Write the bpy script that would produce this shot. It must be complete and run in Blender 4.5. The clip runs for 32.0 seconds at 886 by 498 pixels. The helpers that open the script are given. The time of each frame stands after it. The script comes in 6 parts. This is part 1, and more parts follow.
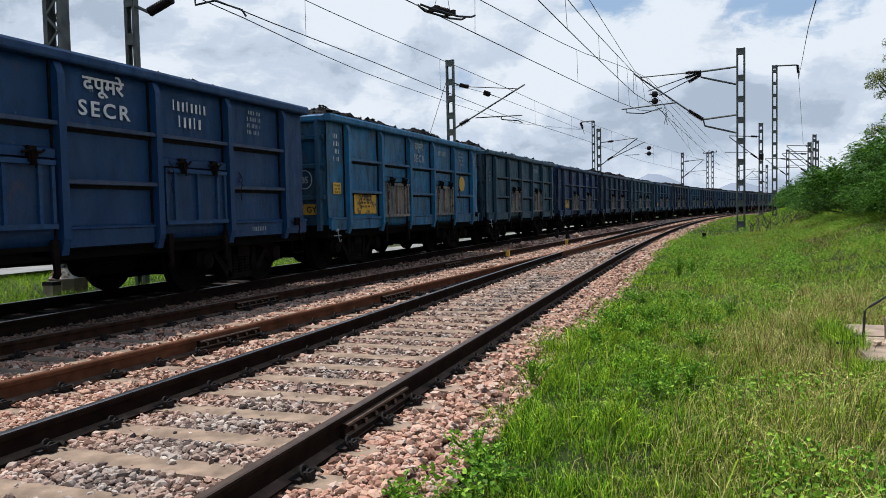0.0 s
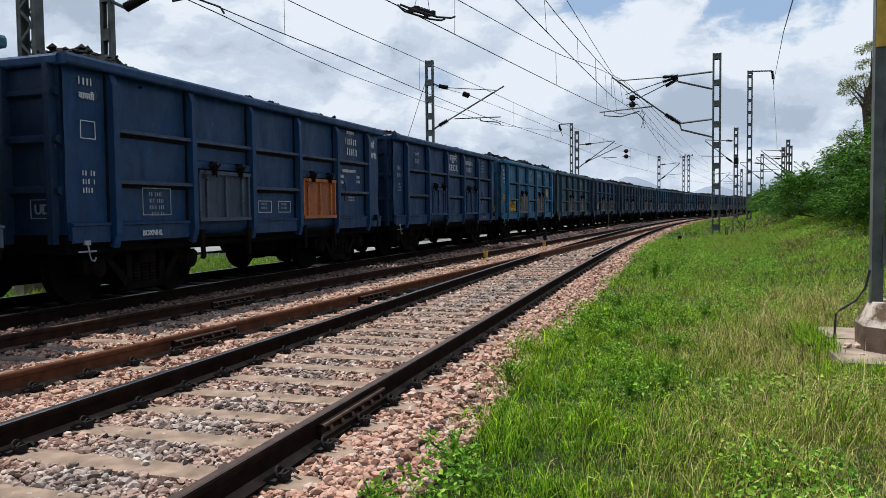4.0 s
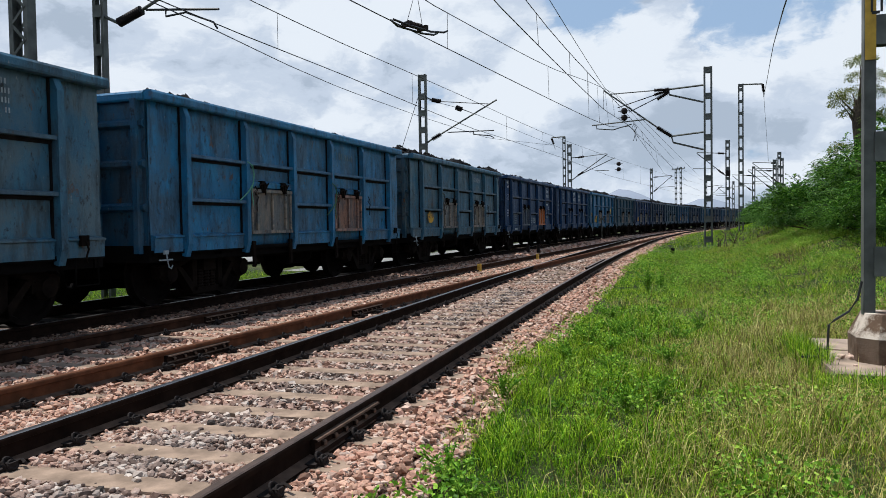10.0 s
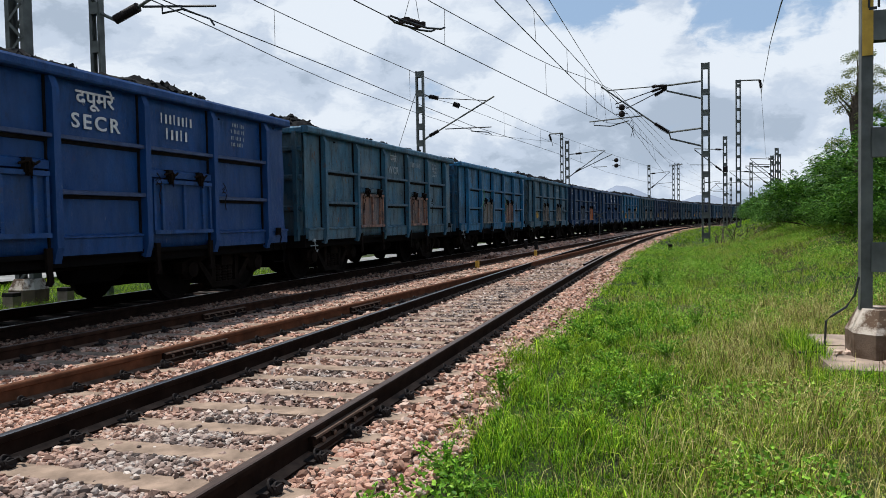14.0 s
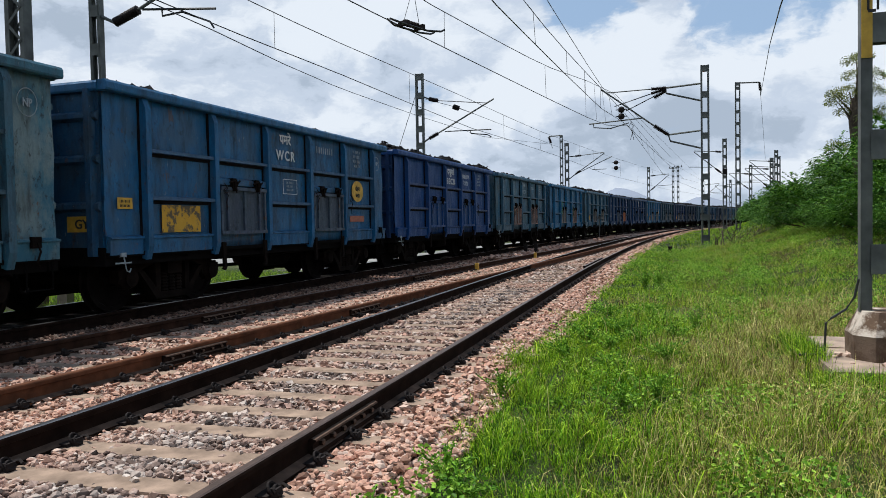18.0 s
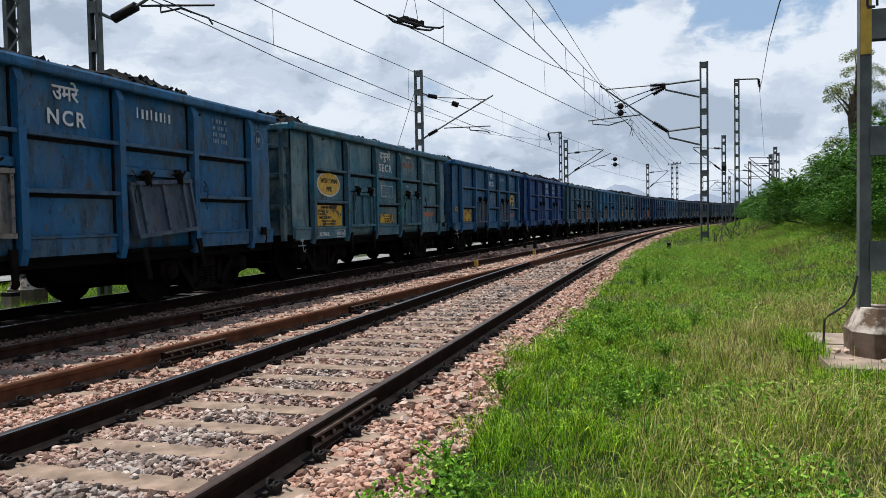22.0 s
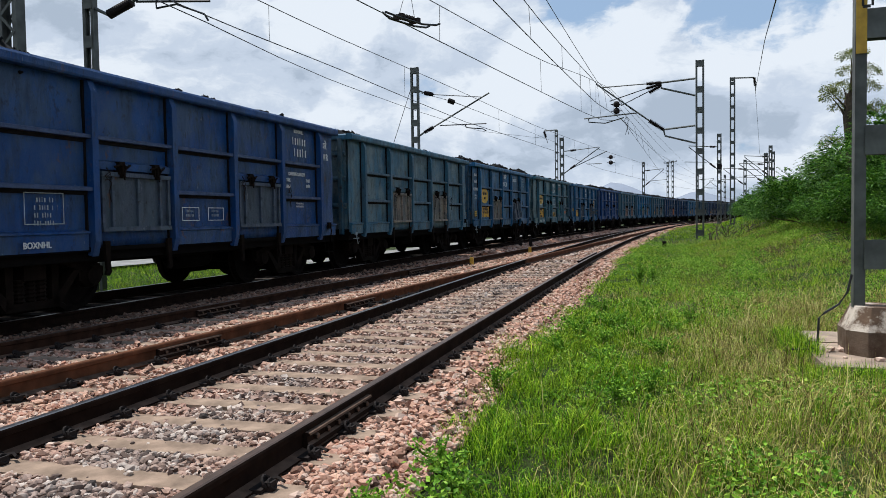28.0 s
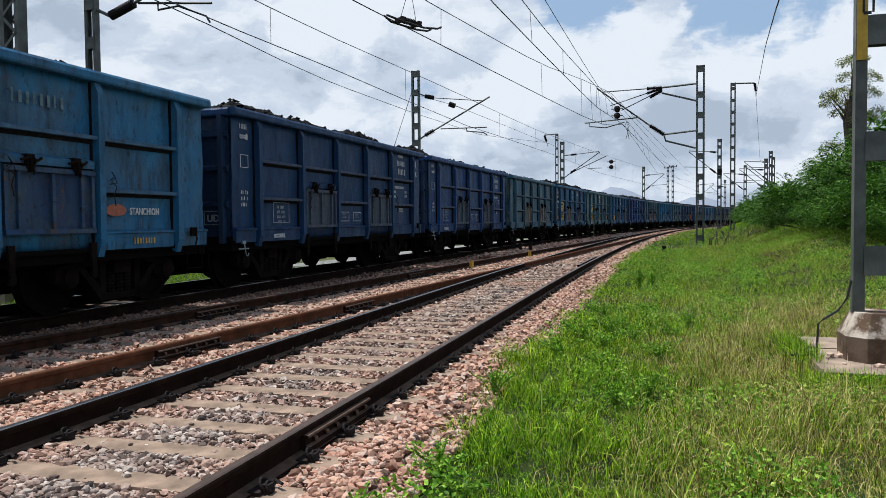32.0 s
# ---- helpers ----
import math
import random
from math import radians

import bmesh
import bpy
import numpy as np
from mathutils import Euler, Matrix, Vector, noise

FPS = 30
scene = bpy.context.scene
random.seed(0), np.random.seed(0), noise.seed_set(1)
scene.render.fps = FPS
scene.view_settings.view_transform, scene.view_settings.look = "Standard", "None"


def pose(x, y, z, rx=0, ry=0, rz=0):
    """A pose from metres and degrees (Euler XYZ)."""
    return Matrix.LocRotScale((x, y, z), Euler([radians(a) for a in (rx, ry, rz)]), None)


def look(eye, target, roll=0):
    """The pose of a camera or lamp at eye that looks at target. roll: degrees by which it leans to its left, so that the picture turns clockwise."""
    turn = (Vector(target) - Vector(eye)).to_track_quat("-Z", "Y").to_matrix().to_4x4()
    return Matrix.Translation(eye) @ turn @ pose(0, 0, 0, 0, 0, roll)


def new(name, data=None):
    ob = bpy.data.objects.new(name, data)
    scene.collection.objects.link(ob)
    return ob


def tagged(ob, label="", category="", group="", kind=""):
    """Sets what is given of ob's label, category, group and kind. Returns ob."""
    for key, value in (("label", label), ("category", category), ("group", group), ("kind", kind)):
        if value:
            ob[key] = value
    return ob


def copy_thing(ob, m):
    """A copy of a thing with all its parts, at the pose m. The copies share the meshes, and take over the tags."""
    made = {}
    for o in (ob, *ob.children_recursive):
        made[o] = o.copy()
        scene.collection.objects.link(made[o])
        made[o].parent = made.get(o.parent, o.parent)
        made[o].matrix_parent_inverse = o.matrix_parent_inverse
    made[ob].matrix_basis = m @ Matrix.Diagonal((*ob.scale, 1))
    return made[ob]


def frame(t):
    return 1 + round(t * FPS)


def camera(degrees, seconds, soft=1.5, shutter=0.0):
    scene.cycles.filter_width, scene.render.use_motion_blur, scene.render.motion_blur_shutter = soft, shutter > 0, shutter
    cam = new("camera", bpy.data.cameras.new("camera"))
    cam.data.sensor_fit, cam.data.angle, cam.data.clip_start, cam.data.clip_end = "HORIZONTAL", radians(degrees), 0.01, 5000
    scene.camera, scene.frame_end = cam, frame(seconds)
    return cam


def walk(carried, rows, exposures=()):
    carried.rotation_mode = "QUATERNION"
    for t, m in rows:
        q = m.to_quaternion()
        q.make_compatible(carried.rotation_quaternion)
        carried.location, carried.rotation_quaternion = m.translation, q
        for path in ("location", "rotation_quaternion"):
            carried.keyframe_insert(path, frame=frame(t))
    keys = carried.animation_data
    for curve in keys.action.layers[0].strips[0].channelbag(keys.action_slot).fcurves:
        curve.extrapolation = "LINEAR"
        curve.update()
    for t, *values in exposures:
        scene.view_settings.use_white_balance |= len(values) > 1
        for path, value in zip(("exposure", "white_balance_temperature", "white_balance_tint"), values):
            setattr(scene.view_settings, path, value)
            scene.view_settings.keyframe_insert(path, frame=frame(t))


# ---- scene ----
H_EYE = 1.40
cam = camera(61.08, 32.0, soft=0.52)
# seconds and the turn of the camera about x, y, z; it stands on one spot
WALK = [
    (0.0, 87.08, 1.21, 18.93), (0.5, 87.10, 1.28, 18.91), (1.0, 87.10, 1.33, 18.89),
    (1.5, 86.95, 1.30, 18.86), (2.0, 86.91, 1.17, 18.82), (2.5, 87.00, 0.88, 18.53),
    (3.0, 87.08, 0.71, 18.14), (3.5, 87.03, 0.61, 17.56), (5.5, 87.47, 0.71, 17.03),
    (6.0, 87.55, 0.72, 17.01), (6.5, 87.62, 0.76, 16.99), (7.0, 87.69, 0.77, 16.98),
    (7.5, 87.77, 0.82, 16.94), (8.0, 87.85, 0.82, 16.90), (8.5, 87.92, 0.83, 16.86),
    (9.0, 87.99, 0.84, 16.83), (9.5, 88.04, 0.91, 16.81), (10.0, 88.11, 0.92, 16.78),
    (10.5, 88.17, 0.91, 16.76), (11.0, 88.20, 0.95, 16.74), (11.5, 88.17, 1.01, 16.73),
    (12.0, 88.04, 1.02, 16.70), (12.5, 87.93, 1.03, 16.66), (13.0, 87.79, 1.08, 16.64),
    (13.5, 87.79, 1.04, 16.61), (14.0, 87.86, 1.05, 16.61), (14.5, 87.91, 1.03, 16.62),
    (16.5, 87.87, 1.08, 16.54), (17.0, 87.89, 1.09, 16.50), (17.5, 87.98, 1.07, 16.49),
    (18.0, 88.04, 1.08, 16.59), (18.5, 87.94, 1.10, 16.69), (19.0, 87.96, 1.14, 16.68),
    (19.5, 87.97, 1.16, 16.65), (20.0, 87.85, 1.15, 16.63), (20.5, 87.84, 1.18, 16.60),
    (21.0, 87.91, 1.12, 16.56), (21.5, 87.96, 1.11, 16.54), (22.0, 87.79, 1.11, 16.52),
    (22.5, 87.72, 1.13, 16.49), (23.0, 87.72, 1.03, 16.47), (23.5, 87.69, 0.98, 16.45),
    (24.0, 87.50, 0.96, 16.44), (24.5, 87.47, 0.93, 16.40), (25.0, 87.52, 0.94, 16.36),
    (25.5, 87.53, 0.91, 16.32), (27.5, 87.66, 0.93, 16.23), (28.0, 87.59, 0.92, 16.20),
    (28.5, 87.45, 0.74, 16.19), (29.0, 87.49, 0.60, 16.19), (29.5, 87.57, 0.42, 16.16),
    (30.0, 87.63, 0.41, 16.12), (30.5, 87.62, 0.45, 16.09), (31.0, 87.68, 0.46, 16.06),
    (31.5, 87.75, 0.46, 16.07), (32.0, 87.84, 0.53, 16.20),
]
walk(cam, [(t, pose(0, 0, H_EYE, a, b, c)) for t, a, b, c in WALK], exposures=[(0.0, 0.25), (32.0, 0.25)])

# ---- light ----
SUN = Vector((-0.39, 0.10, 0.92)).normalized()
sun = new("sun", bpy.data.lights.new("sun", "SUN"))
sun.data.energy, sun.data.angle, sun.data.color = 5.0, radians(0.6), (0.985, 0.968, 0.93)
sun.matrix_world = look((0, 0, 60), Vector((0, 0, 60)) - SUN)


class Nodes:
    """Short hand for building a node tree."""

    def __init__(self, tree):
        self.tree, self.nodes, self.links = tree, tree.nodes, tree.links
        self.nodes.clear()

    def add(self, kind, **sets):
        n = self.nodes.new(kind)
        for k, v in sets.items():
            if k in n.inputs:
                self.put(n.inputs[k], v)
        return n

    def put(self, socket, v):
        if isinstance(v, bpy.types.NodeSocket):
            self.links.new(v, socket)
        else:
            socket.default_value = v

    def coords(self, which="Object"):
        return self.add("ShaderNodeTexCoord").outputs[which]

    def scaled(self, vec, s, turn=(0, 0, 0), move=(0, 0, 0)):
        n = self.add("ShaderNodeMapping")
        n.inputs["Rotation"].default_value, n.inputs["Location"].default_value = [radians(a) for a in turn], move
        self.put(n.inputs["Vector"], vec)
        n.inputs["Scale"].default_value = s if isinstance(s, tuple) else (s, s, s)
        return n.outputs[0]

    def noise(self, vec, scale, detail=4.0, rough=0.55, out="Fac"):
        n = self.add("ShaderNodeTexNoise", Scale=scale, Detail=detail, Roughness=rough)
        if vec is not None:
            self.put(n.inputs["Vector"], vec)
        return n.outputs[out]

    def ramp(self, fac, stops, smooth=False):
        n = self.add("ShaderNodeValToRGB")
        self.put(n.inputs["Fac"], fac)
        el = n.color_ramp.elements
        n.color_ramp.interpolation = "EASE" if smooth else "LINEAR"
        while len(el) < len(stops):
            el.new(0.5)
        for e, (p, c) in zip(el, stops):
            e.position = p
            e.color = (c, c, c, 1) if not isinstance(c, tuple) else (*c, 1)
        return n.outputs["Color"]

    def mix(self, fac, a, b, blend="MIX"):
        n = self.add("ShaderNodeMix")
        n.data_type, n.blend_type = "RGBA", blend
        for i, v in ((0, fac), (6, a), (7, b)):
            if isinstance(v, tuple) and len(v) == 3:
                v = (*v, 1)
            self.put(n.inputs[i], v)
        return n.outputs[2]

    def math(self, op, a, b=0.0, clamp=False):
        n = self.add("ShaderNodeMath")
        n.operation, n.use_clamp = op, clamp
        self.put(n.inputs[0], a)
        self.put(n.inputs[1], b)
        return n.outputs[0]

    def bump(self, height, strength=0.4, distance=0.01):
        n = self.add("ShaderNodeBump", Strength=strength, Distance=distance)
        self.put(n.inputs["Height"], height)
        return n.outputs[0]

    def surface(self, color, rough=0.7, metal=0.0, normal=None, spec=0.5, trans=0.0):
        n = self.add("ShaderNodeBsdfPrincipled", Roughness=rough, Metallic=metal)
        if isinstance(color, tuple) and len(color) == 3:
            color = (*color, 1)
        self.put(n.inputs["Base Color"], color)
        n.inputs["Specular IOR Level"].default_value = spec
        if normal is not None:
            self.put(n.inputs["Normal"], normal)
        shader = n.outputs[0]
        if trans > 0:
            tr = self.add("ShaderNodeBsdfTranslucent")
            self.put(tr.inputs["Color"], color)
            m = self.add("ShaderNodeMixShader", Fac=trans)
            self.links.new(shader, m.inputs[1])
            self.links.new(tr.outputs[0], m.inputs[2])
            shader = m.outputs[0]
        out = self.add("ShaderNodeOutputMaterial")
        self.links.new(shader, out.inputs["Surface"])


def material(name):
    m = bpy.data.materials.new(name)
    m.use_nodes = True
    return m, Nodes(m.node_tree)


# sky: clear blue behind broken monsoon cloud
world = bpy.data.worlds.new("world")
scene.world = world
world.use_nodes = True
w = Nodes(world.node_tree)
sky = w.add("ShaderNodeTexSky")
sky.sky_type, sky.sun_disc = "NISHITA", False
sky.sun_elevation, sky.sun_rotation = math.asin(SUN.z), math.atan2(SUN.x, SUN.y)
sep = w.add("ShaderNodeSeparateXYZ")
w.put(sep.inputs[0], w.coords("Generated"))
ray = w.scaled(w.coords("Generated"), (1.0, 1.0, 1.75))
curl = w.add("ShaderNodeVectorMath")
curl.operation = "SCALE"
w.put(curl.inputs[0], w.noise(ray, 4.0, 6.0, 0.6, "Color"))
curl.inputs["Scale"].default_value = 0.20
puff = w.add("ShaderNodeVectorMath")
puff.operation = "ADD"
w.put(puff.inputs[0], ray)
w.put(puff.inputs[1], curl.outputs[0])


def density(dx, dz):
    """Cloud thickness in a direction, moved aside and up a little."""
    return w.noise(w.scaled(puff.outputs[0], 1.0, (0, 0, 0), (4.3 + dx, 1.1, 0.7 + dz)), 4.2, 11.0, 0.58)


def opening(d, width):
    """One where the sky clears round a direction, falling to nothing."""
    dot = w.add("ShaderNodeVectorMath")
    dot.operation = "DOT_PRODUCT"
    w.put(dot.inputs[0], w.coords("Generated"))
    dot.inputs[1].default_value = Vector(d).normalized()
    return w.math("MULTIPLY", w.math("SUBTRACT", dot.outputs["Value"], math.cos(width)), 1.0 / (1.0 - math.cos(width)), True)


thick = density(0, 0)
gaps = w.math("ADD", opening((0.105, 0.969, 0.235), 0.10), w.math("ADD", opening((-0.10, 0.956, 0.285), 0.075), opening((0.23, 0.949, 0.225), 0.09)))
high = w.math("MULTIPLY", w.math("MAXIMUM", w.math("SUBTRACT", sep.outputs[2], 0.40), 0.0), 0.7)
cover = w.math("SUBTRACT", w.math("SUBTRACT", thick, high), w.math("MULTIPLY", gaps, 0.17))
relief = w.math("MULTIPLY", w.math("SUBTRACT", thick, density(-0.03, 0.075)), 1.9)
shade = w.math("ADD", w.math("ADD", relief, 0.5), w.math("MULTIPLY", w.math("SUBTRACT", w.noise(ray, 2.0, 3.0), 0.5), 0.9))
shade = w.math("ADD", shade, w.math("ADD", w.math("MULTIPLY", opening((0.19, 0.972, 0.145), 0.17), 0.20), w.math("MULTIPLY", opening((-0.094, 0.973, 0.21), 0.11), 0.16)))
cloud = w.ramp(shade, [(0.26, (4.9, 5.9, 7.3)), (0.47, (6.65, 7.7, 9.25)), (0.74, (9.3, 10.1, 11.1))], True)
clear = w.mix(0.75, sky.outputs[0], (4.4, 6.4, 9.3))
mixed = w.mix(w.ramp(cover, [(0.30, 0.0), (0.40, 1.0)], True), clear, cloud)
bg = w.add("ShaderNodeBackground", Strength=0.072)
w.put(bg.inputs["Color"], mixed)
wo = w.add("ShaderNodeOutputWorld")
w.links.new(bg.outputs[0], wo.inputs["Surface"])

# ---- materials ----


def plain(name, color, rough=0.7, metal=0.0, vary=0.25, scale=6.0, bump=0.15, fine=60.0, spec=0.4):
    m, n = material(name)
    c = n.coords()
    big, small = n.noise(c, scale), n.noise(c, fine, 3.0)
    dark = tuple(v * (1 - vary) for v in color)
    light = tuple(min(1, v * (1 + vary)) for v in color)
    col = n.mix(n.ramp(big, [(0.3, 0.0), (0.7, 1.0)]), dark, light)
    col = n.mix(n.math("MULTIPLY", small, 0.35), col, tuple(v * 0.6 for v in color))
    n.surface(col, rough, metal, n.bump(small, bump, 0.004), spec)
    return m


def paint_material(name):
    """Weathered wagon paint: the colour of its object, with dust, runs, grime, rust and scrapes; the object's alpha sets how worn it is."""
    m, n = material(name)
    info = n.add("ShaderNodeObjectInfo")
    wear = info.outputs["Alpha"]
    shift = n.add("ShaderNodeVectorMath")
    shift.operation = "ADD"
    n.put(shift.inputs[0], n.coords())
    rnd = n.add("ShaderNodeCombineXYZ")
    for i in range(3):
        n.put(rnd.inputs[i], n.math("MULTIPLY", info.outputs["Random"], 37.0 + 11 * i))
    n.put(shift.inputs[1], rnd.outputs[0])
    v = shift.outputs[0]
    runs = n.noise(n.scaled(v, (3.4, 3.4, 0.8)), 1.5, 9.0, 0.68)
    blot = n.noise(n.scaled(v, (1.0, 1.0, 0.8)), 1.5, 9.0, 0.64)
    fine = n.noise(v, 42.0, 5.0, 0.72)
    specks = n.noise(n.scaled(v, (1.0, 1.0, 0.6)), 9.0, 9.0, 0.75)
    base = info.outputs["Color"]
    grown = n.math("MINIMUM", wear, 1.0)
    dusty = n.mix(n.math("MULTIPLY", n.math("SUBTRACT", wear, 1.0), 1.7, True), (0.062, 0.098, 0.125), (0.24, 0.30, 0.285))
    worn = n.mix(0.66, base, dusty)
    col = n.mix(n.math("MULTIPLY", n.ramp(n.math("ADD", n.math("MULTIPLY", blot, 0.65), n.math("MULTIPLY", runs, 0.35)), [(0.42, 0.0), (0.57, 1.0)], True), grown), base, worn)
    bright = n.ramp(n.noise(n.scaled(v, (1.6, 1.6, 0.9), (0, 0, 0), (5.1, 2.2, 7.4)), 1.7, 8.0, 0.7), [(0.52, 0.0), (0.62, 0.55)])
    col = n.mix(bright, col, n.mix(1.0, base, (1.55, 1.50, 1.40), "MULTIPLY"))
    grime = n.math("ADD", n.math("MULTIPLY", grown, 0.70), 0.22, True)
    col = n.mix(n.math("MULTIPLY", n.ramp(runs, [(0.49, 0.0), (0.70, 0.8)]), grime), col, (0.010, 0.011, 0.013))
    col = n.mix(n.math("MULTIPLY", n.ramp(specks, [(0.56, 0.0), (0.64, 0.85)]), grime), col, (0.007, 0.007, 0.008))
    rust = n.mix(fine, (0.030, 0.017, 0.010), (0.17, 0.085, 0.042))
    scrape = n.ramp(n.noise(n.scaled(v, (1.7, 1.7, 0.9), (25, 0, 0)), 1.9, 13.0, 0.74), [(0.60, 0.0), (0.64, 0.9)])
    col = n.mix(n.math("MULTIPLY", scrape, grown), col, rust)
    lines = n.ramp(n.noise(n.scaled(v, (14.0, 9.0, 3.0), (35, 0, 0)), 1.6, 10.0, 0.75), [(0.64, 0.0), (0.665, 0.7)])
    col = n.mix(n.math("MULTIPLY", lines, n.math("ADD", n.math("MULTIPLY", grown, 0.75), 0.25)), col, (0.30, 0.32, 0.32))
    col = n.mix(n.math("MULTIPLY", fine, 0.35), col, (0.004, 0.006, 0.008))
    h = n.math("ADD", blot, n.math("MULTIPLY", fine, 0.15))
    n.surface(col, n.ramp(runs, [(0.3, 0.36), (0.7, 0.8)]), 0.0, n.bump(h, 0.7, 0.05), 0.26)
    return m


M_PAINT = paint_material("wagon_paint")
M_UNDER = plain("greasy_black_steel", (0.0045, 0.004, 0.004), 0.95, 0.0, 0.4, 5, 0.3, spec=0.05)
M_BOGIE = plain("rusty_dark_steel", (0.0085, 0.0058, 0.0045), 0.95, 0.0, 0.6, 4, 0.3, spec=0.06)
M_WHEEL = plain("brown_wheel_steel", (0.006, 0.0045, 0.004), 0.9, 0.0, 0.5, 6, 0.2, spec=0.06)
# near-black for strips that paint in shade, and some grime, along posts and ribs
M_GRIMESHADE = plain("shade_and_grime_strip", (0.011, 0.011, 0.012), 0.95, 0.0, 0.5, 7, 0.4, spec=0.05)
M_COAL = plain("coal", (0.009, 0.009, 0.010), 0.85, 0.0, 0.5, 9, 0.6, spec=0.08)
M_RAILTOP = plain("polished_rail_head", (0.19, 0.185, 0.19), 0.28, 0.9, 0.25, 12, 0.05)
M_RAILSIDE = plain("dark_brown_rail_side", (0.013, 0.0075, 0.0055), 0.95, 0.0, 0.5, 7, 0.3, spec=0.04)
M_RAILDULL = plain("brown_worn_rail_head", (0.095, 0.062, 0.048), 0.45, 0.7, 0.35, 9, 0.1)
# dust colour made lighter for the light that the flat foot catches
M_RAILFOOT = plain("lit_dusty_rail_foot", (0.085, 0.055, 0.040), 0.95, 0.0, 0.5, 8, 0.3, spec=0.1)
M_RAILRUST = plain("rusty_orange_rail", (0.092, 0.036, 0.018), 0.92, 0.0, 0.45, 6, 0.4, spec=0.12)
M_RAILOLD = plain("brown_rail_side", (0.030, 0.015, 0.010), 0.95, 0.0, 0.5, 7, 0.3, spec=0.06)
M_CLIP = plain("black_iron_clip", (0.014, 0.010, 0.009), 0.85, 0.0, 0.4, 20, 0.2, spec=0.2)
M_SLEEPER = plain("dusty_concrete_sleeper", (0.23, 0.165, 0.122), 0.95, 0.0, 0.5, 5, 0.5, 70, spec=0.15)
M_GALV = plain("galvanised_steel", (0.092, 0.098, 0.092), 0.6, 0.2, 0.5, 3, 0.2, 35)
M_INSUL = plain("brown_glazed_insulator", (0.02, 0.015, 0.014), 0.65, 0.0, 0.2, 9, 0.0, spec=0.1)
M_WIRE = plain("dark_wire", (0.03, 0.03, 0.032), 0.5, 0.4, 0.1, 9, 0.0)
M_CONC = plain("stained_concrete", (0.255, 0.190, 0.142), 0.92, 0.0, 0.5, 3.5, 0.4, 45)
M_LIME, _n = material("limewashed_concrete")
_c = _n.coords()
_wash = _n.ramp(_n.noise(_c, 2.6, 9.0, 0.7), [(0.42, 0.0), (0.52, 1.0)])
_soil = _n.mix(_n.noise(_c, 6.0, 6.0), (0.035, 0.024, 0.018), (0.15, 0.095, 0.062))
_up = _n.add("ShaderNodeSeparateXYZ")
_n.put(_up.inputs[0], _n.add("ShaderNodeNewGeometry").outputs["Normal"])
_wash = _n.math("MULTIPLY", _wash, _n.ramp(_up.outputs[2], [(0.1, 0.10), (0.45, 1.0)]))
_n.surface(_n.mix(_wash, _soil, (0.46, 0.40, 0.34)), 0.95, 0.0, _n.bump(_n.noise(_c, 30.0, 6.0, 0.7), 0.5, 0.012), 0.15)
M_YELLOW = plain("faded_yellow_paint", (0.50, 0.30, 0.035), 0.6, 0.0, 0.3, 9, 0.1)
M_FLAKING, _n = material("flaking_yellow_paint")
_c = _n.coords()
_gone = _n.ramp(_n.noise(_c, 4.5, 10.0, 0.72), [(0.50, 0.0), (0.56, 0.9)])
_n.surface(_n.mix(_gone, _n.mix(_n.noise(_c, 9.0, 5.0), (0.40, 0.21, 0.02), (0.58, 0.36, 0.05)), (0.05, 0.055, 0.055)), 0.75, 0.0, _n.bump(_gone, 0.3, 0.004), 0.2)
M_WHITE = plain("chalky_white_lettering", (0.52, 0.55, 0.57), 0.7, 0.0, 0.25, 14, 0.05)
M_DULLWHITE = plain("worn_grey_lettering", (0.25, 0.30, 0.33), 0.75, 0.0, 0.35, 14, 0.05)
M_FADED = plain("rubbed_out_lettering", (0.10, 0.16, 0.19), 0.8, 0.0, 0.4, 14, 0.05)
M_BLACKINK = plain("black_stencil", (0.02, 0.02, 0.02), 0.7, 0.0, 0.2, 14, 0.0)
M_REDINK = plain("faded_red_lettering", (0.30, 0.10, 0.06), 0.7, 0.0, 0.3, 14, 0.0)
M_BARK = plain("brown_bark", (0.075, 0.055, 0.04), 0.95, 0.0, 0.4, 12, 0.8)
# distance haze is mixed into the hills' colour; the air itself is clear
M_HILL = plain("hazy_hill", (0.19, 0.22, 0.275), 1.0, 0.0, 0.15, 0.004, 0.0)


def leafy(name, a, b, c, trans=0.3, rough=0.55, other=None):
    """Foliage with a colour for each leaf or blade, and broad patches of another hue."""
    m, n = material(name)
    geo = n.add("ShaderNodeNewGeometry")
    patch = n.noise(n.coords(), 0.8, 7.0, 0.72)
    dark = tuple(v * 0.35 for v in a)
    one = n.ramp(geo.outputs["Random Per Island"], [(0.0, dark), (0.22, a), (0.6, b), (1.0, c)])
    wide_patch = n.noise(n.coords(), 0.23, 5.0, 0.6)
    col = n.mix(n.ramp(n.math("ADD", n.math("MULTIPLY", patch, 0.55), n.math("MULTIPLY", wide_patch, 0.45)), [(0.44, 0.0), (0.62, 0.6)]), one, n.mix(0.5, one, other or b))
    n.surface(col, rough, 0.0, None, 0.12, trans)
    return m


M_GRASS = leafy("grass_blades", (0.016, 0.075, 0.003), (0.14, 0.36, 0.008), (0.54, 0.70, 0.05), 0.13, 0.45, (0.36, 0.42, 0.035))
M_DRYGRASS = leafy("dry_grass", (0.11, 0.085, 0.022), (0.45, 0.39, 0.12), (0.76, 0.67, 0.29), 0.18)
M_STALK = leafy("brown_stalks", (0.05, 0.035, 0.015), (0.12, 0.085, 0.035), (0.30, 0.22, 0.10), 0.1)
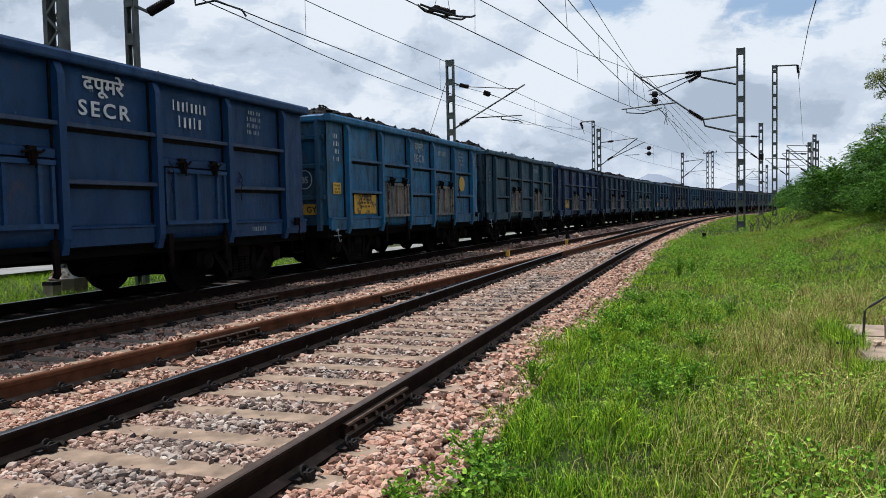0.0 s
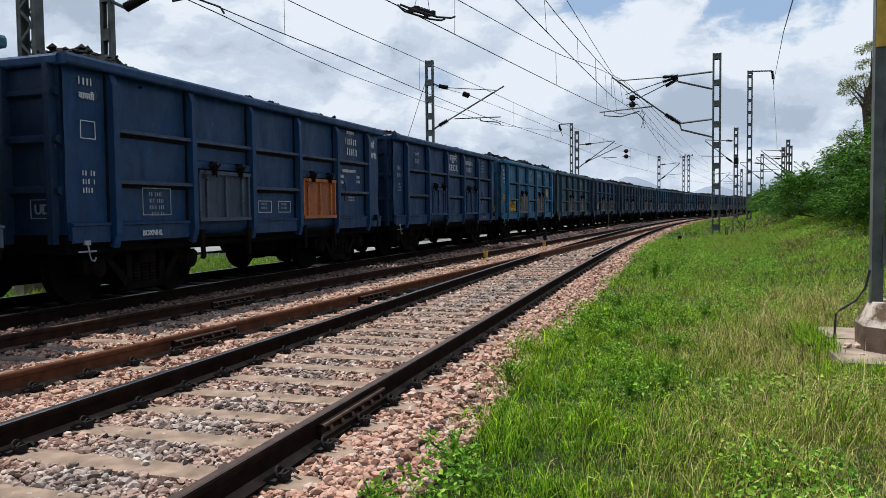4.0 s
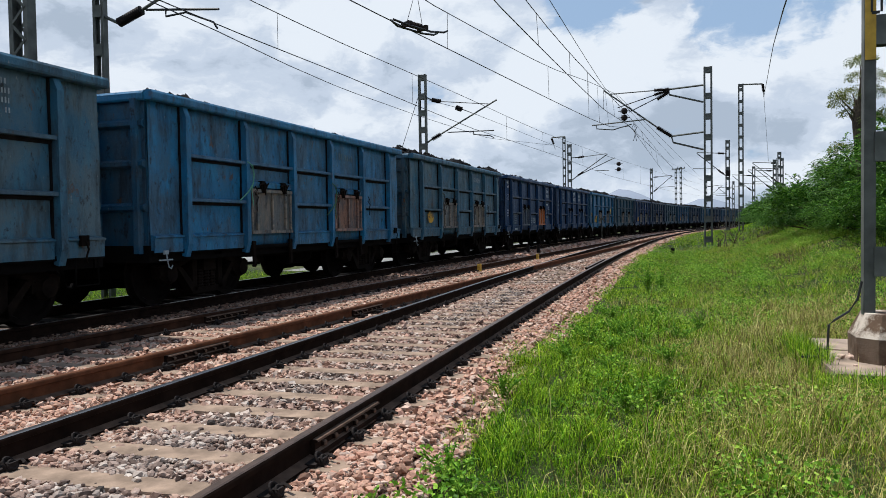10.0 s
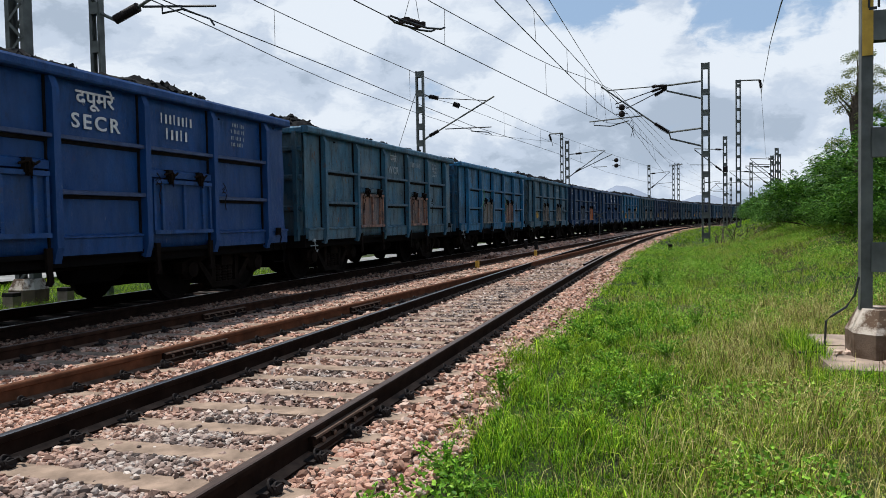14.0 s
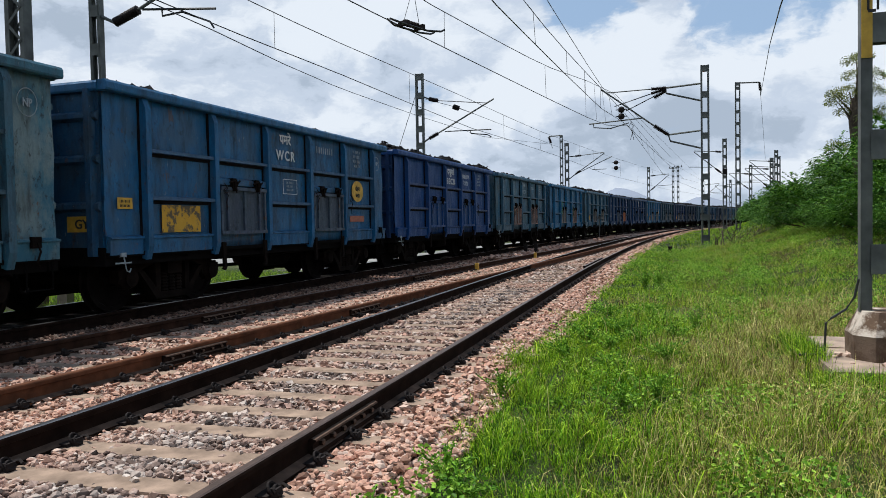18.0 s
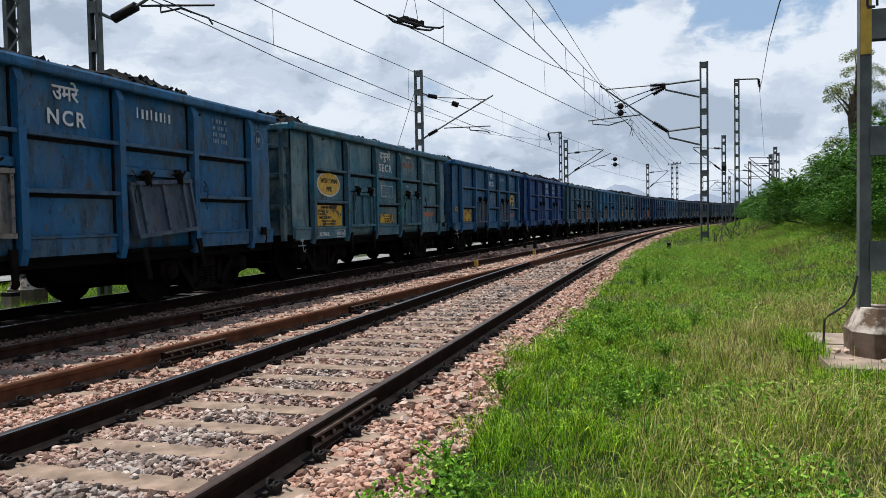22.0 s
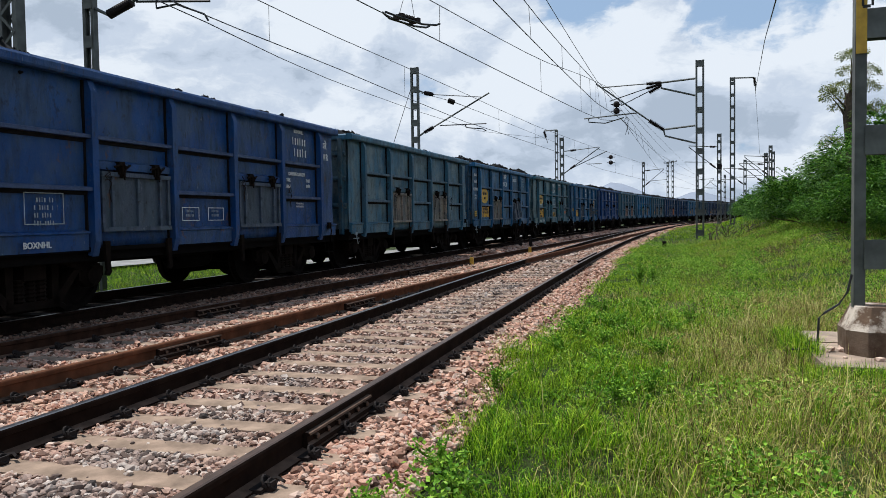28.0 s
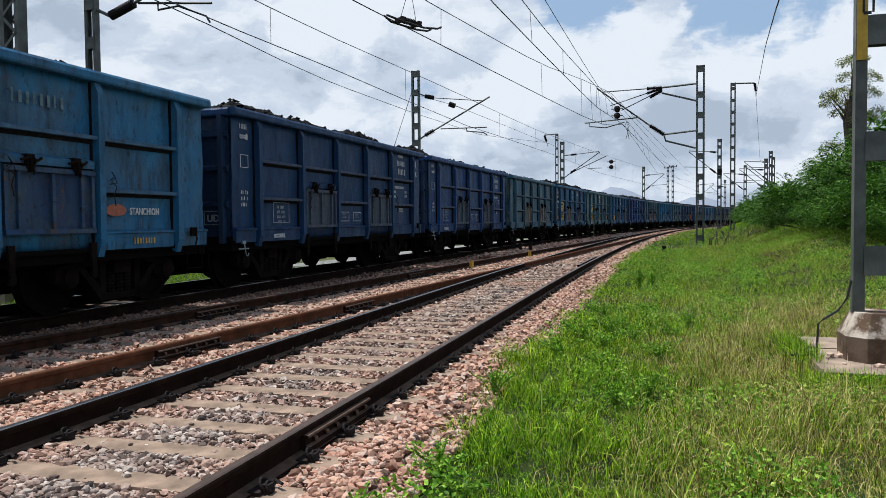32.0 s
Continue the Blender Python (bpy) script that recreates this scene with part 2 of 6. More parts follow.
M_WEED = leafy("weed_leaves", (0.055, 0.175, 0.014), (0.165, 0.36, 0.028), (0.34, 0.53, 0.065), 0.25, 0.5, (0.34, 0.42, 0.06))
M_BUSH = leafy("bush_leaves", (0.010, 0.045, 0.006), (0.046, 0.142, 0.017), (0.19, 0.34, 0.054), 0.16, 0.45, (0.065, 0.185, 0.018))


def ballast_material(name, islands):
    m, n = material(name)
    c = n.coords()
    if islands:
        pick = n.add("ShaderNodeNewGeometry").outputs["Random Per Island"]
    else:
        vor = n.add("ShaderNodeTexVoronoi", Scale=17.0)
        n.put(vor.inputs["Vector"], c)
        sepc = n.add("ShaderNodeSeparateColor")
        n.put(sepc.inputs[0], vor.outputs["Color"])
        pick = sepc.outputs[0]
    col = n.ramp(pick, [(0.0, (0.055, 0.035, 0.028)), (0.2, (0.30, 0.155, 0.105)), (0.45, (0.66, 0.405, 0.295)),
                        (0.65, (0.49, 0.25, 0.178)), (0.8, (0.54, 0.38, 0.30)), (1.0, (0.64, 0.48, 0.39))])
    grey = n.ramp(pick, [(0.0, (0.035, 0.033, 0.032)), (0.45, (0.20, 0.18, 0.165)), (0.8, (0.36, 0.33, 0.30)), (1.0, (0.62, 0.56, 0.50))])
    along_x = n.add("ShaderNodeSeparateXYZ")
    n.put(along_x.inputs[0], c)
    band = n.math("MULTIPLY", n.math("SUBTRACT", 1.15, n.math("MULTIPLY", n.math("ABSOLUTE", n.math("ADD", along_x.outputs[0], 3.0)), 1.15), True), 0.72)
    zone = n.math("MULTIPLY", n.ramp(n.noise(n.scaled(c, (0.9, 0.5, 1.0)), 1.0, 4.0), [(0.36, 0.1), (0.52, 1.0)]), band)
    col = n.mix(zone, col, grey)
    fine = n.noise(c, 70.0, 4.0, 0.7)
    col = n.mix(n.math("MULTIPLY", fine, 0.45), col, (0.035, 0.024, 0.02))
    # ballast darkened along the train's track for its shade, broken up like dust
    shade_band = n.math("MULTIPLY", n.math("SUBTRACT", 1.5, n.math("ABSOLUTE", n.math("MULTIPLY", n.math("ADD", along_x.outputs[0], 8.7), 0.62)), True), 0.85)
    col = n.mix(n.math("MULTIPLY", shade_band, n.ramp(n.noise(c, 1.4, 6.0, 0.65), [(0.25, 0.55), (0.6, 1.0)])), col, (0.018, 0.016, 0.015))
    # bed under the stones darkened to paint in the shade of the gaps
    if not islands:
        col = n.mix(0.45, col, (0.03, 0.022, 0.018))
    height = fine if islands else vor.outputs["Distance"]
    n.surface(col, 0.92, 0.0, n.bump(height, 0.5, 0.006 if islands else 0.03), 0.25)
    return m


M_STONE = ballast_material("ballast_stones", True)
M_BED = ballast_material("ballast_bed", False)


def ground_material():
    m, n = material("grassy_soil")
    c = n.coords()
    big, mid, fine = n.noise(c, 0.12, 5.0), n.noise(c, 1.1, 6.0, 0.65), n.noise(c, 24.0, 5.0, 0.7)
    col = n.mix(n.ramp(mid, [(0.35, 0.0), (0.62, 1.0)]), (0.008, 0.014, 0.003), (0.026, 0.044, 0.006))
    col = n.mix(n.ramp(big, [(0.50, 0.0), (0.70, 0.5)]), col, (0.17, 0.18, 0.06))
    col = n.mix(n.ramp(fine, [(0.45, 0.0), (0.75, 0.6)]), col, (0.05, 0.045, 0.025))
    n.surface(col, 0.95, 0.0, n.bump(fine, 0.8, 0.05), 0.15)
    return m


M_GROUND = ground_material()

# ---- mesh helpers ----


def box(bm, x0, x1, y0, y1, z0, z1, m=None, slot=0):
    vs = [bm.verts.new(v) for v in ((x0, y0, z0), (x1, y0, z0), (x1, y1, z0), (x0, y1, z0), (x0, y0, z1), (x1, y0, z1), (x1, y1, z1), (x0, y1, z1))]
    if m is not None:
        for v in vs:
            v.co = m @ v.co
    for q in ((3, 2, 1, 0), (4, 5, 6, 7), (0, 1, 5, 4), (1, 2, 6, 5), (2, 3, 7, 6), (3, 0, 4, 7)):
        bm.faces.new([vs[i] for i in q]).material_index = slot
    return vs


def prism(bm, outline, a, b, axis="y", m=None):
    """A closed outline of 2D points pulled from a to b along an axis."""
    def at(p, t):
        v = {"x": (t, p[0], p[1]), "y": (p[0], t, p[1]), "z": (p[0], p[1], t)}[axis]
        return m @ Vector(v) if m is not None else Vector(v)
    r0 = [bm.verts.new(at(p, a)) for p in outline]
    r1 = [bm.verts.new(at(p, b)) for p in outline]
    n = len(outline)
    for i in range(n):
        bm.faces.new((r0[i], r0[(i + 1) % n], r1[(i + 1) % n], r1[i]))
    bm.faces.new(r0[::-1])
    bm.faces.new(r1)


def tube(bm, points, radius, sides=6, taper=None):
    """A bent round bar through points."""
    rings = []
    pts = [Vector(p) for p in points]
    for i, p in enumerate(pts):
        d = (pts[min(i + 1, len(pts) - 1)] - pts[max(i - 1, 0)]).normalized()
        a = d.cross(Vector((0, 0, 1)) if abs(d.z) < 0.9 else Vector((1, 0, 0))).normalized()
        b = d.cross(a)
        r = radius if taper is None else radius + (taper - radius) * i / (len(pts) - 1)
        rings.append([bm.verts.new(p + r * (math.cos(k * math.tau / sides) * a + math.sin(k * math.tau / sides) * b)) for k in range(sides)])
    for q, s in zip(rings, rings[1:]):
        for k in range(sides):
            bm.faces.new((q[k], q[(k + 1) % sides], s[(k + 1) % sides], s[k]))
    bm.faces.new(rings[0][::-1])
    bm.faces.new(rings[-1])


def lathe(bm, profile, m, sides=16, slot=0):
    """Turns (radius, height) pairs about the z axis of m."""
    rings = [[bm.verts.new(m @ Vector((max(r, 1e-4) * math.cos(k * math.tau / sides), max(r, 1e-4) * math.sin(k * math.tau / sides), z))) for k in range(sides)] for r, z in profile]
    for q, s in zip(rings, rings[1:]):
        for k in range(sides):
            bm.faces.new((q[k], q[(k + 1) % sides], s[(k + 1) % sides], s[k])).material_index = slot
    bm.faces.new(rings[0][::-1])
    bm.faces.new(rings[-1])


def bevel(bm, width=0.01, segments=1, angle=30):
    edges = [e for e in bm.edges if len(e.link_faces) == 2 and e.calc_face_angle(0) > radians(angle)]
    bmesh.ops.bevel(bm, geom=edges, offset=width, segments=segments, affect="EDGES", profile=0.5)


def mesh_of(name, bm, *mats, smooth=False):
    bmesh.ops.recalc_face_normals(bm, faces=bm.faces)
    me = bpy.data.meshes.new(name)
    bm.to_mesh(me)
    bm.free()
    for m in mats:
        me.materials.append(m)
    if smooth:
        me.polygons.foreach_set("use_smooth", [True] * len(me.polygons))
    return me


def part(name, bm, mat, parent, label="", smooth=False):
    """One mesh object under a thing or a part. bm may be a finished mesh."""
    me = bm if isinstance(bm, bpy.types.Mesh) else mesh_of(name, bm, *(mat if isinstance(mat, tuple) else (mat,)), smooth=smooth)
    ob = new(name, me)
    ob.parent = parent
    if label:
        ob["label"] = label
    return ob


def thing(name, m, label, category, group="", kind=""):
    ob = new(name)
    ob.empty_display_size = 0.2
    ob.matrix_basis = m
    return tagged(ob, label, category, group, kind)


def from_arrays(name, verts, faces, mat, smooth=False):
    """A mesh from numpy arrays of corners and equal-sided faces."""
    me = bpy.data.meshes.new(name)
    verts, faces = np.asarray(verts, np.float32), np.asarray(faces, np.int32)
    n, k = faces.shape
    me.vertices.add(len(verts))
    me.vertices.foreach_set("co", verts.ravel())
    me.loops.add(n * k)
    me.loops.foreach_set("vertex_index", faces.ravel())
    me.polygons.add(n)
    me.polygons.foreach_set("loop_start", np.arange(0, n * k, k, dtype=np.int32))
    me.update(calc_edges=True)
    me.materials.append(mat)
    me.polygons.foreach_set("use_smooth", [smooth] * n)
    return me


# ---- plan ----
# x to the right, y along the tracks, z = 0 on top of the sleepers
RAIL = 0.17
CHECK = (20.6, 25.4)
GAUGE = 1.746


def train_x(s):
    """Centre of the track that carries the train."""
    return -8.93 + 0.0042 * s + 0.0007 * s * abs(s)


def near_x(y):
    """Centre of the near track."""
    return max(-2.96 + 0.0007 * max(0.0, y - 11.0) ** 2, train_x(y) + 4.3) if y > 0 else -2.96


FROG = ((-20, 3.2), (0, 1.6), (6, 1.15), (11, 0.8), (16, 0.43), (21, 0.08), (28, -0.3), (40, -0.85), (60, -1.4), (75, -1.66), (90, -1.68))


def side_x(y):
    """Centre of the rusty track that branches off the near one."""
    for (a, u), (b, v) in zip(FROG, FROG[1:]):
        if a <= y <= b:
            return near_x(y) - 1.68 - (u + (v - u) * (y - a) / (b - a)) + 0.0
    return near_x(y) - 1.68


def ground_z(x, y):
    """Height of the ground, without the small humps."""
    bed_r, bed_l = near_x(y) + 1.75, train_x(y) - 2.0
    if x > bed_r:
        d = x - bed_r
        z = -0.05 - 0.09 * min(1.0, d / 1.2)
        bank = max(0.0, min(1.0, (x - near_x(y) - 3.6) / 5.2)) * max(0.0, min(1.0, (y - 10.0) / 12.0))
        return z + 1.15 * bank * bank * (3 - 2 * bank) + 0.10 * max(0.0, min(1.0, d / 3.0)) * max(0, min(1, (y - 10) / 20))
    if x < bed_l:
        return -0.05 - 0.2 * min(1.0, (bed_l - x) / 1.0)
    return -0.05


# ---- ground ----


def spaced(lo, hi, near, fine, grow=1.18):
    """Lines that lie close near a point and spread towards the horizon."""
    out, step, v = [near], fine, near
    while v < hi:
        step *= 1.0 if v - near < 26 else grow
        v += step
        out.append(min(v, hi))
    step, v = fine, near
    while v > lo:
        step *= 1.0 if near - v < 20 else grow
        v -= step
        out.insert(0, max(v, lo))
    return out


def hump(x, y):
    return 0.05 * noise.noise((x * 0.8, y * 0.8, 3.0)) + 0.09 * noise.noise((x * 0.21, y * 0.21, 8.0))


def build_ground():
    xs, ys = spaced(-3000, 3000, 0.0, 0.35), spaced(-400, 4000, 4.0, 0.45)
    verts = []
    for y in ys:
        for x in xs:
            inside = train_x(y) - 2.2 < x < near_x(y) + 1.6
            verts.append((x, y, ground_z(x, y) + (0 if inside else hump(x, y) * (1 if abs(x) + y < 300 else 0))))
    n = len(xs)
    faces = [(j * n + i, j * n + i + 1, (j + 1) * n + i + 1, (j + 1) * n + i) for j in range(len(ys) - 1) for i in range(n - 1)]
    me = from_arrays("ground", verts, faces, M_GROUND, True)
    return tagged(new("ground", me), "green weedy grass ground beside the railway", "ground", kind="structure")


def sheet(name, left, right, z, ys, mat):
    verts, faces = [], []
    for i, y in enumerate(ys):
        for k in range(9):
            u = k / 8
            drop = 0.012 * max(0.0, abs(u - 0.5) * 2 - 0.86) / 0.14
            verts.append((left(y) + (right(y) - left(y)) * u, y, z - drop + 0.012 * noise.noise((u * 9, y * 2.1, 1.0))))
        if i:
            faces += [((i - 1) * 9 + k, (i - 1) * 9 + k + 1, i * 9 + k + 1, i * 9 + k) for k in range(8)]
    return from_arrays(name, verts, faces, mat, True)


ground = build_ground()
bed_ys = [-30 + 0.8 * i for i in range(100)] + [50 + 4 * i for i in range(66)]
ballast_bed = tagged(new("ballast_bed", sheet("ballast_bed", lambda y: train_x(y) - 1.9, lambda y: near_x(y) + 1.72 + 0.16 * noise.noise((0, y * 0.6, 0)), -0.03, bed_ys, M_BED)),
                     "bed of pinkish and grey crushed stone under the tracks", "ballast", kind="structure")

M_GRAVEL = plain("pale_gravel", (0.19, 0.187, 0.18), 0.95, 0.0, 0.4, 1.2, 0.6, 22)
yard_ys = [22.6 + 1.5 * i for i in range(40)]
gravel_strip = tagged(new("gravel_strip", sheet("gravel_strip", lambda y: train_x(y) - 4.1 + 0.5 * noise.noise((2, y * 0.4, 0)), lambda y: train_x(y) - 2.05, -0.075, yard_ys, M_GRAVEL)),
                      "pale grey gravel strip beyond the train", "gravel strip", kind="structure")
path_ys = [8.0 + 1.5 * i for i in range(60)]
pale_path = tagged(new("pale_path", sheet("pale_path", lambda y: train_x(y) - 14.5 + 0.5 * noise.noise((5, y * 0.2, 0)), lambda y: train_x(y) - 9.6 + 0.5 * noise.noise((9, y * 0.2, 0)), -0.10, path_ys, M_GRAVEL)),
                   "pale dusty path across the grass beyond the train", "path", kind="structure")

# ---- tracks ----
HEAD = [(-0.035, 0.128), (-0.036, 0.156), (-0.030, 0.166), (-0.019, 0.1705), (0.019, 0.1705), (0.030, 0.166), (0.036, 0.156), (0.035, 0.128)]
RAIL_OUTLINE = [(-0.075, 0.0), (-0.075, 0.012), (-0.012, 0.034), (-0.010, 0.118)] + HEAD + [(0.010, 0.118), (0.012, 0.034), (0.075, 0.012), (0.075, 0.0)]


def rail_mesh(name, line, y0, y1, mats, z=0.0):
    ys = [y0]
    while ys[-1] < y1:
        ys.append(min(y1, ys[-1] + (1.2 if ys[-1] < 60 else 4.0)))
    bm = bmesh.new()
    rings = []
    for y in ys:
        slope = (line(y + 0.2) - line(y - 0.2)) / 0.4
        c = math.cos(math.atan(slope))
        rings.append([bm.verts.new((line(y) + u * c, y - u * slope * c, z + v)) for u, v in RAIL_OUTLINE])
    n = len(RAIL_OUTLINE)
    for a, b in zip(rings, rings[1:]):
        for k in range(n):
            f = bm.faces.new((a[k], a[(k + 1) % n], b[(k + 1) % n], b[k]))
            f.material_index = 1 if 6 <= k <= 8 else (2 if k in (1, n - 3) else 0)
    bm.faces.new(rings[0])
    bm.faces.new(rings[-1][::-1])
    return mesh_of(name, bm, *mats)


def sleeper_mesh(length, mat=None):
    bm = bmesh.new()
    prism(bm, [(-0.13, -0.16), (0.13, -0.16), (0.105, 0.0), (-0.105, 0.0)], -length / 2, length / 2, "x")
    bevel(bm, 0.008)
    return mesh_of("sleeper", bm, mat or M_SLEEPER)


def clip_mesh():
    """A bent spring clip with its pad and the iron shoulder behind it."""
    bm = bmesh.new()
    for x, r, z in ((0.045, 0.036, 0.042), (0.075, 0.028, 0.034)):
        lathe(bm, [(r + 0.009 * math.cos(i * math.tau / 5), 0.009 * math.sin(i * math.tau / 5)) for i in range(6)], pose(x, 0, z, 0, 58, 0), 12)
    tube(bm, [(0.01, 0.05, 0.03), (0.06, 0.085, 0.04), (0.12, 0.05, 0.035)], 0.011, 4)
    box(bm, 0.03, 0.085, -0.03, 0.03, -0.005, 0.05)
    box(bm, -0.02, 0.05, -0.07, 0.07, 0.0, 0.022)
    return mesh_of("rail_clip", bm, M_CLIP)


CLIP = clip_mesh()
SLEEPER = sleeper_mesh(2.75)
# darker copy of the sleeper, with the train's shade put into its colour
SHADED_SLEEPER = sleeper_mesh(2.75, plain("shaded_concrete", (0.030, 0.027, 0.025), 0.95, 0.0, 0.5, 5, 0.5, 60, spec=0.1))


def fishplate_mesh():
    bm = bmesh.new()
    prism(bm, [(0.012, 0.03), (0.075, 0.025), (0.07, 0.05), (0.045, 0.06), (0.045, 0.098), (0.066, 0.108), (0.062, 0.120), (0.012, 0.127)], -0.5, 0.5)
    for i in range(6):
        y = -0.4 + 0.16 * i
        lathe(bm, [(0.02, 0.0), (0.02, 0.022), (0.012, 0.03)], pose(0.045, y, 0.08, 0, 90, 0), 6)
    bmesh.ops.recalc_face_normals(bm, faces=bm.faces)
    # upward faces and bolt ends take the lighter dusty tone, painted as top-lit
    for f in bm.faces:
        f.material_index = 1 if f.normal.z > 0.3 or abs(f.calc_center_median().x - 0.07) < 0.012 and f.calc_center_median().z > 0.05 else 0
    return mesh_of("fishplate", bm, M_RAILSIDE, M_RAILFOOT)


FISH = fishplate_mesh()
SPACING, FIRST = 0.531, 3.43


def heading(line, y):
    return math.atan2(line(y + 0.5) - line(y - 0.5), 1.0)


def put_clips(parent, line, ys, dx):
    for y in ys:
        h = -math.degrees(heading(line, y))
        for s in (1, -1):
            ob = part("rail_clip", CLIP, None, parent)
            ob.matrix_basis = pose(line(y) + dx + s * 0.07, y, 0.0, 0, 0, h + (0 if s > 0 else 180))


def joined_sleepers(line, ys, length):
    bm = bmesh.new()
    for y in ys:
        box(bm, -length / 2, length / 2, -0.115, 0.115, -0.16, 0.0, pose(line(y), y, 0, 0, 0, -math.degrees(heading(line, y))))
    return mesh_of("far_sleepers", bm, M_SLEEPER)


near_track = thing("near_track", pose(0, 0, 0), "straight broad-gauge railway track with shiny rails on concrete sleepers", "railway track", kind="structure")
for s in (-1, 1):
    part("rail", rail_mesh("rail", lambda y, s=s: near_x(y) + s * GAUGE / 2, -12.0, 260.0, (M_RAILSIDE, M_RAILTOP if s < 0 else M_RAILDULL, M_RAILFOOT)), None, near_track, "worn rail with polished head")
near_ys = [FIRST + SPACING * k for k in range(-24, 8)]
for y in near_ys:
    part("sleeper", SLEEPER, None, near_track).matrix_basis = pose(near_x(y), y, 0.0)
for s in (-1, 1):
    put_clips(near_track, near_x, [FIRST + SPACING * k for k in range(-10, 34)], s * GAUGE / 2)

part("check_rail", rail_mesh("check_rail", lambda y: near_x(y) + GAUGE / 2 - 0.145, CHECK[0], CHECK[1], (M_RAILSIDE, M_RAILDULL, M_RAILFOOT)), None, near_track, "short worn check rail")
side_track = thing("side_track", pose(0, 0, 0), "rusty turnout track that joins the near track", "railway track", kind="structure")
for s in (-1, 1):
    part("rail", rail_mesh("rail", lambda y, s=s: side_x(y) + s * GAUGE / 2, -12.0, 76.0, (M_RAILRUST if s > 0 else M_RAILOLD, M_RAILRUST if s > 0 else M_RAILDULL, M_RAILFOOT), 0.0), None, side_track, "rusty brown rail")
for y in near_ys:
    part("sleeper", SLEEPER, None, side_track).matrix_basis = pose(side_x(y) - 0.02, y + 0.2, -0.004, 0, 0, -math.degrees(heading(side_x, y)))
for s in (-1, 1):
    put_clips(side_track, side_x, [FIRST + 0.2 + SPACING * k for k in range(-4, 34)], s * GAUGE / 2)
LONG = {}
for k in range(8, 70):
    y = FIRST + SPACING * k
    left, right = side_x(y) - 1.35, near_x(y) + 1.35
    w2 = round((right - left) * 4) / 4
    if w2 not in LONG:
        LONG[w2] = sleeper_mesh(w2)
    part("sleeper", LONG[w2], None, near_track).matrix_basis = pose((left + right) / 2, y, 0.0, 0, 0, -math.degrees(heading(near_x, y)))
part("far_sleepers", joined_sleepers(near_x, [40.5 + SPACING * k for k in range(390)], 2.75), None, near_track)["kind"] = "stuff"
for dx, y, line, s in ((GAUGE / 2, 4.54, near_x, 1), (GAUGE / 2, 6.88, side_x, 1), (GAUGE / 2, 10.9, side_x, 1), (-GAUGE / 2, 9.8, side_x, 1), (-GAUGE / 2, 17.5, side_x, 1)):
    ob = part("fishplate", FISH, None, near_track if line is near_x else side_track, "bolted joint plate")
    ob.matrix_basis = pose(line(y) + dx, y, 0.0, 0, 0, -math.degrees(heading(line, y)))

train_track = thing("train_track", pose(0, 0, 0), "shaded railway track under the coal train", "railway track", kind="structure")
for s in (-1, 1):
    part("rail", rail_mesh("rail", lambda y, s=s: train_x(y) + s * GAUGE / 2, -40.0, 330.0, (M_RAILSIDE, M_RAILTOP, M_RAILSIDE)), None, train_track, "worn rail with polished head")
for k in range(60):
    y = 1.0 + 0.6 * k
    part("sleeper", SHADED_SLEEPER, None, train_track).matrix_basis = pose(train_x(y), y, 0.0, 0, 0, -math.degrees(heading(train_x, y)))
part("far_sleepers", joined_sleepers(train_x, [37.0 + 0.6 * k for k in range(300)], 2.75), None, train_track)["kind"] = "stuff"

# ---- the coal wagons ----
# wagon space: x across (the side towards the near track is +x), y along, z = 0 on the rail head
HALF = 4.975
POSTS = (-4.2, -2.52, -0.84, 0.84, 2.52, 4.2)


def post_mesh():
    bm = bmesh.new()
    prism(bm, [(1.45, 0.80), (1.525, 0.78), (1.585, 0.98), (1.59, 2.98), (1.53, 3.13), (1.45, 3.13)], -0.056, 0.056)
    bevel(bm, 0.015, 2)
    n = len(bm.faces)
    # dark flanges paint the shade that the post throws on the sheet
    for e in (1, -1):
        box(bm, 1.44, 1.478, min(e * 0.055, e * 0.080), max(e * 0.055, e * 0.080), 0.90, 3.13)
    bm.faces.ensure_lookup_table()
    for f in bm.faces[n:]:
        f.material_index = 1
    return mesh_of("side_post", bm, M_PAINT, M_GRIMESHADE)


def rib_mesh():
    bm = bmesh.new()
    prism(bm, [(1.44, -0.030), (1.548, -0.036), (1.566, -0.030), (1.566, 0.014), (1.552, 0.022), (1.44, 0.034)], -0.785, 0.785)
    bevel(bm, 0.004)
    n = len(bm.faces)
    # dark web below the rib paints in its shade on the sheet
    prism(bm, [(1.44, -0.085), (1.474, -0.082), (1.486, -0.037), (1.44, -0.032)], -0.785, 0.785)
    bm.faces.ensure_lookup_table()
    for f in bm.faces[n:]:
        f.material_index = 1
    return mesh_of("side_rib", bm, M_PAINT, M_GRIMESHADE)


